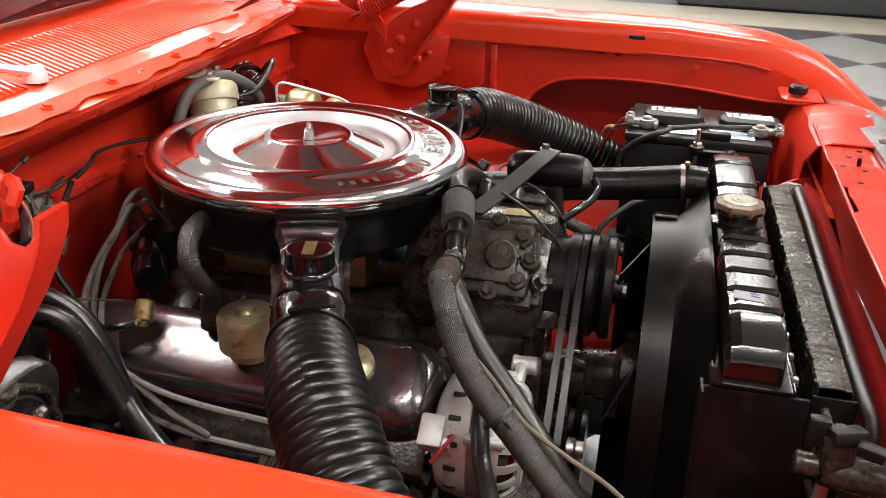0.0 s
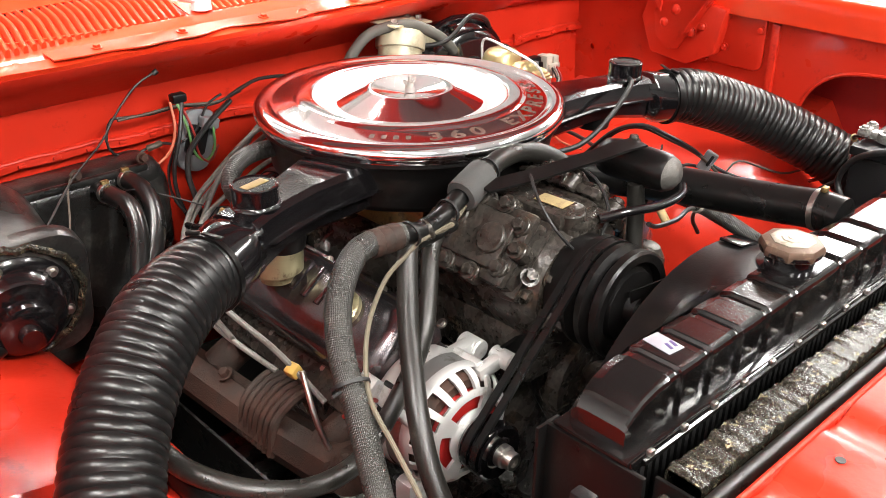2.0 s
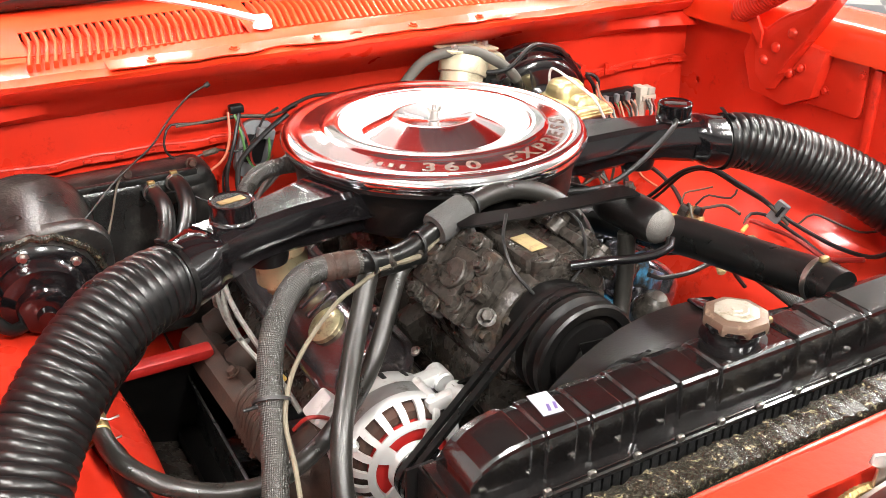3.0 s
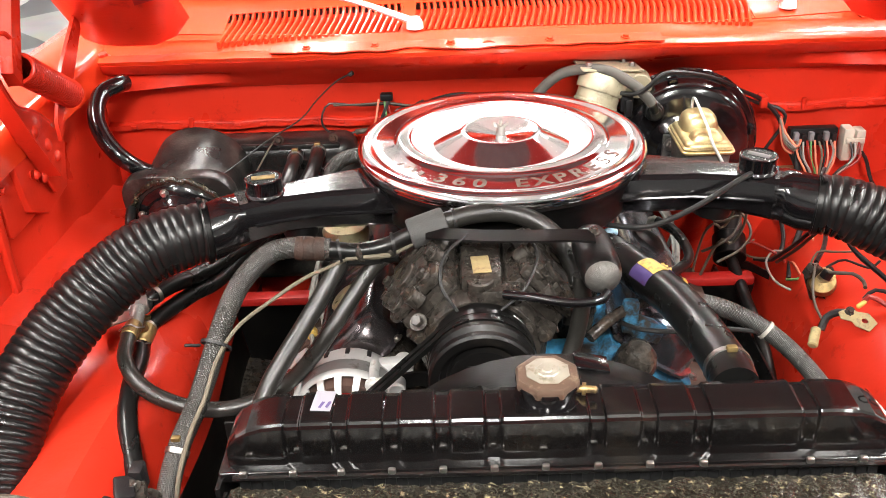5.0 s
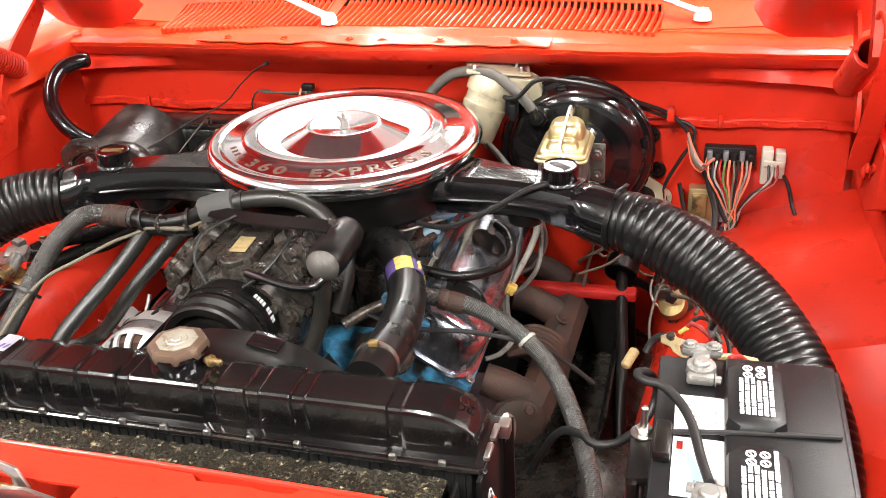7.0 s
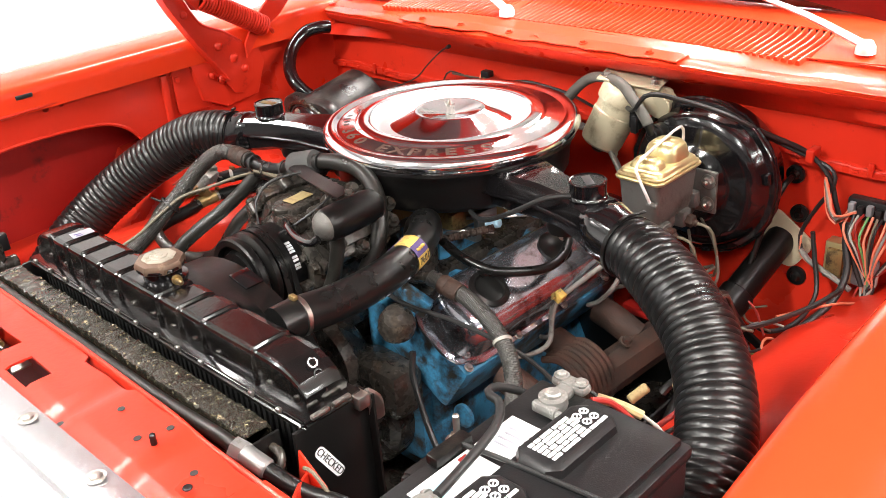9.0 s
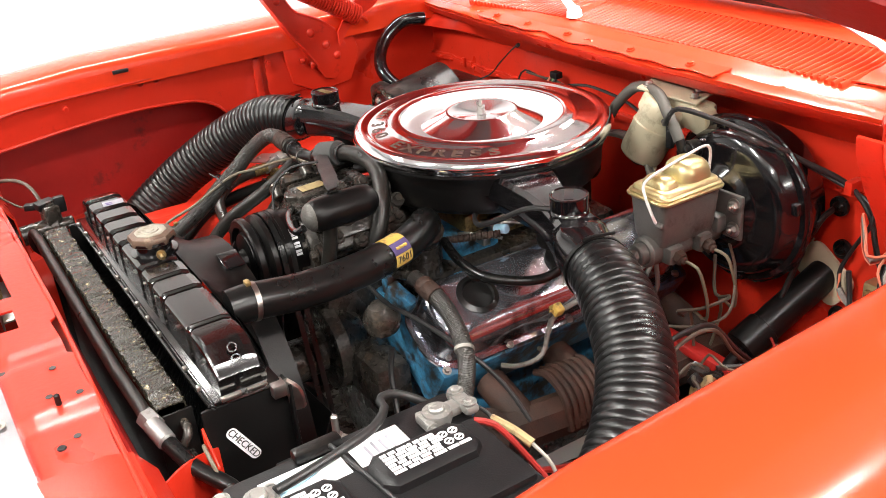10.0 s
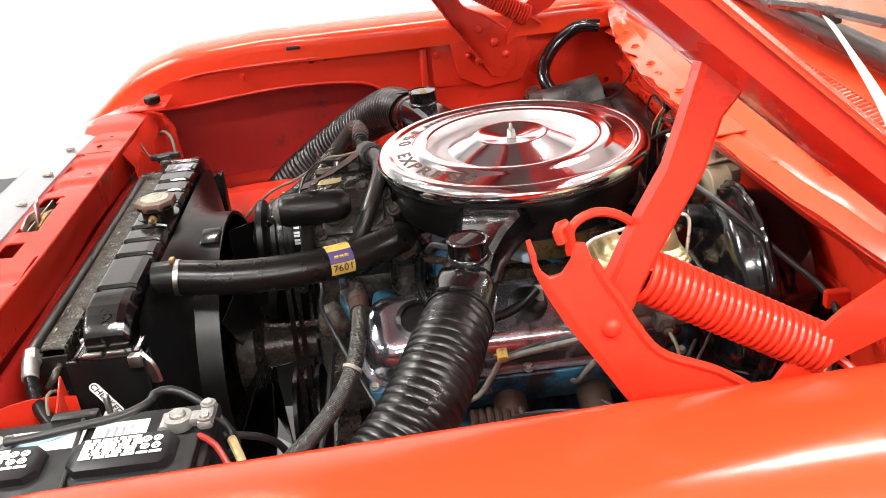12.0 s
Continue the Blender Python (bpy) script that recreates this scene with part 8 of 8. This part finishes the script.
bundle("firewall_wires", [([(-0.105, 0.300, 1.0), (-0.141, 0.318, 0.982), (-0.199, 0.325, 0.988), (-0.251, 0.325, 0.987), (-0.306, 0.325, 0.993), (-0.319, 0.320, 0.986), (-0.327, 0.315, 0.961), (-0.316, 0.315, 0.941), (-0.288, 0.320, 0.931), (-0.260, 0.324, 0.935), (-0.239, 0.325, 0.938), (-0.205, 0.325, 0.929), (-0.175, 0.320, 0.947), (-0.153, 0.318, 0.983), (-0.130, 0.310, 0.998)], 0.0021, WIRE_BLACK),
                          ([(-0.100, 0.300, 1.0), (-0.138, 0.316, 0.985), (-0.199, 0.322, 0.991), (-0.251, 0.322, 0.990), (-0.302, 0.322, 0.990)], 0.0024, WIRE_BROWN),
                          ([(-0.115, 0.310, 0.984), (-0.151, 0.300, 0.968), (-0.188, 0.290, 0.946), (-0.215, 0.280, 0.925), (-0.225, 0.270, 0.895), (-0.229, 0.250, 0.872), (-0.225, 0.24, 0.83)], 0.0045, WIRE_BLACK),
                          ([(-0.214, 0.322, 0.926), (-0.236, 0.312, 0.896), (-0.241, 0.300, 0.858), (-0.234, 0.280, 0.832)], 0.0022, WIRE_BLACK),
                          ([(-0.355, 0.255, 0.927), (-0.357, 0.240, 0.914), (-0.340, 0.205, 0.926), (-0.305, 0.185, 0.912), (-0.268, 0.150, 0.897)], 0.0013, WIRE_BLACK),
                          ([(0.10, 0.29, 0.99), (0.02, 0.31, 1.0), (-0.06, 0.30, 1.012), (-0.105, 0.285, 1.010), (-0.13, 0.29, 0.998)], 0.0030, WIRE_BLACK)], "thin black wires looped along the firewall seam")
ws = thing("wire_splice", (-0.25, 0.318, 0.93), "small brown taped splice on the firewall", "wire splice")
part("tape", tube([(-0.262, 0.322, 0.935), (-0.252, 0.318, 0.938), (-0.240, 0.322, 0.938)], 0.0055, 8, 0.004), WIRE_BROWN, ws)
cl2 = thing("wire_connector", (-0.205, 0.32, 0.995), "small black connector on the firewall", "connector")
part("shell", box((-0.200, 0.322, 1.004), (0.024, 0.018, 0.014), 0.003), BATTERY, cl2)
di = thing("distributor", (0.0, 0.25, 0.84), "black distributor cap behind the air cleaner", "distributor")
part("cap", lathe([(0, 0), (0.045, 0), (0.05, 0.01), (0.045, 0.04), (0.02, 0.05), (0, 0.05)], Matrix.Translation((-0.03, 0.23, 0.86)), 24), BATTERY, di)
part("shaft", rod((-0.03, 0.23, 0.78), (-0.03, 0.23, 0.86), 0.03), CAST_IRON, di)
for run in ([(-0.04, 0.225, 0.915), (-0.075, 0.225, 0.968), (-0.115, 0.226, 0.965), (-0.147, 0.227, 0.935), (-0.183, 0.236, 0.895), (-0.233, 0.229, 0.862), (-0.275, 0.20, 0.835), (-0.312, 0.15, 0.79), (-0.322, 0.06, 0.758), (-0.300, -0.06, 0.728)],
            [(-0.04, 0.22, 0.912), (-0.081, 0.221, 0.955), (-0.130, 0.232, 0.930), (-0.181, 0.228, 0.912), (-0.209, 0.228, 0.877), (-0.238, 0.216, 0.843), (-0.283, 0.169, 0.821), (-0.309, 0.111, 0.808), (-0.318, 0.03, 0.796), (-0.316, -0.09, 0.782), (-0.300, -0.17, 0.735)],
            [(-0.04, 0.235, 0.908), (-0.10, 0.244, 0.890), (-0.148, 0.236, 0.876), (-0.190, 0.226, 0.864), (-0.233, 0.208, 0.852), (-0.272, 0.18, 0.835), (-0.300, 0.14, 0.815), (-0.322, 0.07, 0.782), (-0.318, 0.02, 0.752), (-0.300, 0.05, 0.728)],
            [(-0.05, 0.235, 0.908), (-0.11, 0.222, 0.958), (-0.155, 0.218, 0.945), (-0.195, 0.232, 0.905), (-0.245, 0.225, 0.868), (-0.292, 0.185, 0.828), (-0.325, 0.12, 0.775), (-0.31, 0.14, 0.745), (-0.300, 0.16, 0.728)]):
    wire("plug_wire", run, 0.0042, WIRE_GREY, "grey spark plug wire looping round the valve cover", "plug wire", "plug wires")
for k, tail in enumerate(([(0.296, 0.035, 0.820), (0.275, -0.060, 0.792), (0.276, -0.078, 0.776), (0.298, -0.112, 0.745), (0.284, -0.148, 0.733), (0.262, -0.165, 0.730)], [(0.301, 0.036, 0.826), (0.281, -0.060, 0.797), (0.283, -0.085, 0.772), (0.290, -0.100, 0.748), (0.262, -0.090, 0.730)],
                          [(0.310, 0.06, 0.785), (0.285, 0.045, 0.745), (0.262, 0.04, 0.730)], [(0.312, 0.12, 0.79), (0.288, 0.12, 0.745), (0.262, 0.115, 0.730)])):
    wire("plug_wire", [(-0.01, 0.235, 0.915), (0.06, 0.245 - 0.006 * k, 0.965), (0.135 + 0.006 * k, 0.235 - 0.005 * k, 0.968), (0.205 + 0.006 * k, 0.212 - 0.008 * k, 0.925), (0.262 + 0.004 * k, 0.170 - 0.006 * k, 0.868), (0.296 + 0.003 * k, 0.110 + 0.004 * k, 0.835)] + tail, 0.0042, WIRE_GREY, "grey spark plug wire over the valve cover", "plug wire", "plug wires")
wk = thing("wire_separator", (0.284, -0.07, 0.80), "yellow plug wire separator clip", "clip")
part("clip", merge(box((0.284, -0.068, 0.806), (0.02, 0.016, 0.018), 0.003, (0, 30, 0)), tube([(0.284, -0.075, 0.806), (0.27, -0.09, 0.80), (0.262, -0.10, 0.786)], 0.0022, 6)), LABEL_YELLOW, wk)
wk2 = thing("wire_separator", (-0.30, -0.13, 0.765), "yellow plug wire separator clip", "clip")
part("clip", box((-0.312, -0.12, 0.765), (0.018, 0.018, 0.016), 0.003, (0, -30, 10)), LABEL_YELLOW, wk2)
ts = thing("vacuum_switch", (-0.25, 0.137, 0.845), "brass thermal switch on the valve cover bracket", "switch")
part("body", merge(rod((-0.252, 0.136, 0.862), (-0.236, 0.138, 0.884), 0.012), rod((-0.258, 0.136, 0.855), (-0.252, 0.136, 0.864), 0.008)), BRASS, ts)
part("nipple", rod((-0.274, 0.135, 0.868), (-0.256, 0.136, 0.866), 0.004), GOLD, ts)
part("vacuum_stub", tube([(-0.272, 0.135, 0.868), (-0.285, 0.15, 0.868), (-0.285, 0.175, 0.862)], 0.005, 8), RUBBER, ts)
ic = thing("ignition_coil", (-0.12, 0.20, 0.85), "black ignition coil lying behind the valve cover", "ignition coil")
ic_ax = axis_matrix((-0.152, 0.18, 0.868), (-0.06, 0.235, 0.875))
part("can", lathe([(0, 0.004), (0.015, 0.004), (0.016, 0.0), (0.021, 0.0), (0.0235, 0.006), (0.0235, 0.09), (0, 0.09)], ic_ax, 28), BLACK_GLOSS, ic)
part("clamp_ring", lathe([(0.0235, 0.04), (0.025, 0.04), (0.025, 0.055), (0.0235, 0.055)], ic_ax, 24), BLACK_SATIN, ic)

# passenger wheelhouse and radiator end
hv = thing("heater_valve", (-0.565, -0.19, 0.80), "corroded metal heater valve on the wheelhouse", "valve")
part("body", merge(box((-0.565, -0.168, 0.853), (0.040, 0.034, 0.018), 0.005, (8, 0, 20)), rod((-0.557, -0.175, 0.855), (-0.557, -0.215, 0.838), 0.012), box((-0.572, -0.150, 0.866), (0.026, 0.018, 0.012), 0.004, (0, 0, -20))), LEAD, hv)
part("tee", merge(rod((-0.557, -0.175, 0.805), (-0.557, -0.20, 0.845), 0.0115), rod((-0.557, -0.165, 0.808), (-0.556, -0.21, 0.806), 0.0165, 16)), BRASS, hv)
part("nipple", rod((-0.557, -0.238, 0.841), (-0.557, -0.205, 0.842), 0.0125), BRASS, hv)
part("plate", box((-0.592, -0.195, 0.852), (0.060, 0.050, 0.0025), 0.001, (4, -8, 25)), STEEL, hv)
part("plate_screw", bolt((-0.600, -0.205, 0.853), (0, 0, 1), 0.004, 0.004), STEEL, hv)
for k, (px, py, pz) in enumerate(((-0.557, -0.225, 0.841), (-0.557, -0.152, 0.843), (-0.557, -0.215, 0.806))):
    part("clamp_wire", tube([(px - 0.016, py, pz + 0.004), (px, py - 0.002, pz + 0.016), (px + 0.014, py - 0.001, pz + 0.009), (px + 0.024, py - 0.003, pz + 0.012)], 0.0013, 6), STEEL, hv)
wire("tan_cable", [(-0.125, -0.25, 0.992), (-0.17, -0.262, 0.976), (-0.215, -0.268, 0.978), (-0.25, -0.272, 0.966), (-0.283, -0.279, 0.954), (-0.327, -0.305, 0.935), (-0.365, -0.342, 0.920), (-0.389, -0.378, 0.893), (-0.398, -0.424, 0.867), (-0.410, -0.474, 0.845), (-0.418, -0.53, 0.80), (-0.40, -0.60, 0.73), (-0.36, -0.63, 0.66)], 0.0028, WIRE_TAN, "tan cloth-wrapped cable tied to the hose", "cable")
tj = thing("cable_joint", (-0.24, -0.268, 0.972), "pale cable joint wrapped on the hose", "cable joint")
part("joint", tube([(-0.165, -0.262, 0.977), (-0.20, -0.267, 0.979), (-0.225, -0.27, 0.978)], 0.0036, 8, 0.006), WIRE_TAN, tj)
tie = thing("cable_tie", (-0.394, -0.355, 0.90), "black cable tie round hose and cable", "cable tie")
part("loop", lathe([(0.0195, 0), (0.021, 0), (0.021, 0.004), (0.0195, 0.004), (0.0195, 0)], axis_matrix((-0.3935, -0.351, 0.901), (-0.40, -0.37, 0.884)), 20), WIRE_BLACK, tie)
part("tail", rod((-0.412, -0.36, 0.905), (-0.43, -0.37, 0.912), 0.002), WIRE_BLACK, tie)
ps = thing("pressure_switch", (-0.40, -0.68, 0.90), "grimy black pressure switch beside the radiator", "switch")
part("block", merge(box((-0.402, -0.675, 0.925), (0.028, 0.03, 0.045), 0.005, (0, 0, 15)), bolt((-0.402, -0.675, 0.948), (0, 0, 1), 0.007, 0.006)), BLACK_GREASE, ps)
part("barrel", merge(rod((-0.40, -0.665, 0.905), (-0.405, -0.74, 0.90), 0.018), rod((-0.405, -0.735, 0.90), (-0.41, -0.765, 0.90), 0.013), rod((-0.398, -0.64, 0.905), (-0.40, -0.67, 0.905), 0.012)), BLACK_GREASE, ps)
part("stem", tube([(-0.402, -0.672, 0.91), (-0.406, -0.668, 0.87), (-0.42, -0.66, 0.83), (-0.43, -0.65, 0.76)], 0.007, 10), STEEL, ps)
pc = thing("wire_junction", (-0.325, -0.655, 0.955), "black wire plug above the radiator end", "connector")
for c, sz, tn in (((-0.322, -0.652, 0.962), (0.02, 0.034, 0.014), (0, 10, 20)), ((-0.338, -0.672, 0.958), (0.016, 0.026, 0.012), (0, 0, -25)), ((-0.315, -0.628, 0.958), (0.014, 0.02, 0.03), (0, 0, 0))):
    part("plug", box(c, sz, 0.003, tn), BATTERY, pc)
part("leads", tube([(-0.338, -0.68, 0.955), (-0.37, -0.70, 0.962), (-0.41, -0.72, 0.972), (-0.47, -0.735, 0.96)], 0.002, 6), WIRE_BROWN, pc)
part("long_lead", tube([(-0.31, -0.60, 0.72), (-0.345, -0.625, 0.84), (-0.39, -0.645, 0.925), (-0.44, -0.66, 0.965), (-0.50, -0.69, 0.965), (-0.56, -0.72, 0.94)], 0.0036, 8), WIRE_BROWN, pc)
pc.location = pc.location + V(-0.085, -0.028, -0.014)
fr = thing("red_flag_bracket", (0.40, -0.665, 0.86), "small red bracket with a green wire by the condenser", "bracket")
part("plate", plate([(0, 0), (0.05, 0), (0.055, 0.045), (0.012, 0.075)], 0.003, Matrix(((1, 0, 0, 0.375), (0, 0, 1, -0.668), (0, 1, 0, 0.845), (0, 0, 0, 1))), 0.001), RED_BAY, fr)
part("wire", tube([(0.40, -0.672, 0.905), (0.42, -0.675, 0.912), (0.44, -0.672, 0.89), (0.45, -0.66, 0.84)], 0.0024, 6), WIRE_TAN, fr)
for i, (sx, sy) in enumerate(((0.335, -0.80), (0.42, -0.815), (-0.42, -0.81))):
    sd = thing("support_stud", (sx, sy, 0.985), "small dark stud in the radiator support", "stud", "support studs")
    part("stud", rod((sx, sy, 0.984), (sx, sy, 0.999 if i == 0 else 0.9865), 0.0035 if i == 0 else 0.005), BLACK_SATIN, sd)
du = thing("dipstick", (-0.33, -0.22, 0.72), "thin steel dipstick tube beside the manifold", "dipstick")
part("tube", tube([(-0.30, -0.23, 0.62), (-0.33, -0.20, 0.72), (-0.325, -0.16, 0.79)], 0.004, 8), STEEL, du)
wire("sender_wire", [(0.205, -0.325, 0.80), (0.212, -0.335, 0.76), (0.25, -0.35, 0.70), (0.30, -0.37, 0.65), (0.34, -0.40, 0.58)], 0.005, WIRE_BLACK, "black wire from the blue engine front")
wire("vent_line", [(0.14, -0.335, 0.905), (0.17, -0.33, 0.89), (0.22, -0.33, 0.885), (0.28, -0.31, 0.875), (0.36, -0.275, 0.84), (0.40, -0.25, 0.80), (0.44, -0.24, 0.76)], 0.0035, WIRE_BLACK, "thin black line crossing the valve cover")
eb = thing("engine_bracket", (0.17, -0.28, 0.86), "bright blue bracket at the engine front", "bracket")
part("arm", merge(box((0.185, -0.29, 0.865), (0.05, 0.02, 0.03), 0.004, (0, 30, 20)), box((0.16, -0.295, 0.89), (0.022, 0.016, 0.05), 0.004)), BLUE, eb)
# Crossmember and steering gear are added to cover the bright floor below.
cm = thing("front_crossmember", (CX, -0.25, 0.36), "black crossmember added under the engine to cover the floor", "crossmember")
part("beam", box((CX, -0.28, 0.38), (0.78, 0.22, 0.10), 0.02), BLACK_GREASE, cm)
sg = thing("steering_gear", (0.46, -0.16, 0.42), "black steering gear added on the frame to cover the floor", "steering gear")
part("case", merge(box((0.46, -0.18, 0.50), (0.10, 0.16, 0.12), 0.025), rod((0.46, -0.30, 0.50), (0.46, -0.10, 0.50), 0.05)), BLACK_GREASE, sg)
# Black flaps added at both sides to shut out the bright floor.
sp = thing("gap_cover", (0.34, 0.0, 0.55), "black flap added beside the engine to block the bright floor", "splash shield", "splash shields")
part("flap", sheet(lambda u, v: (0.455 - 0.02 * math.sin(3 * v), lerp(-0.15, 0.3, u), lerp(0.40, 0.63, v)), 6, 6, 0.004), RUBBER, sp)
sp2 = thing("gap_cover", (-0.36, 0.0, 0.55), "black flap added beside the engine to block the bright floor", "splash shield", "splash shields")
part("flap", sheet(lambda u, v: (-0.38 + 0.02 * math.sin(3 * v), lerp(-0.3, 0.3, u), lerp(0.40, 0.63, v)), 6, 6, 0.004), RUBBER, sp2)
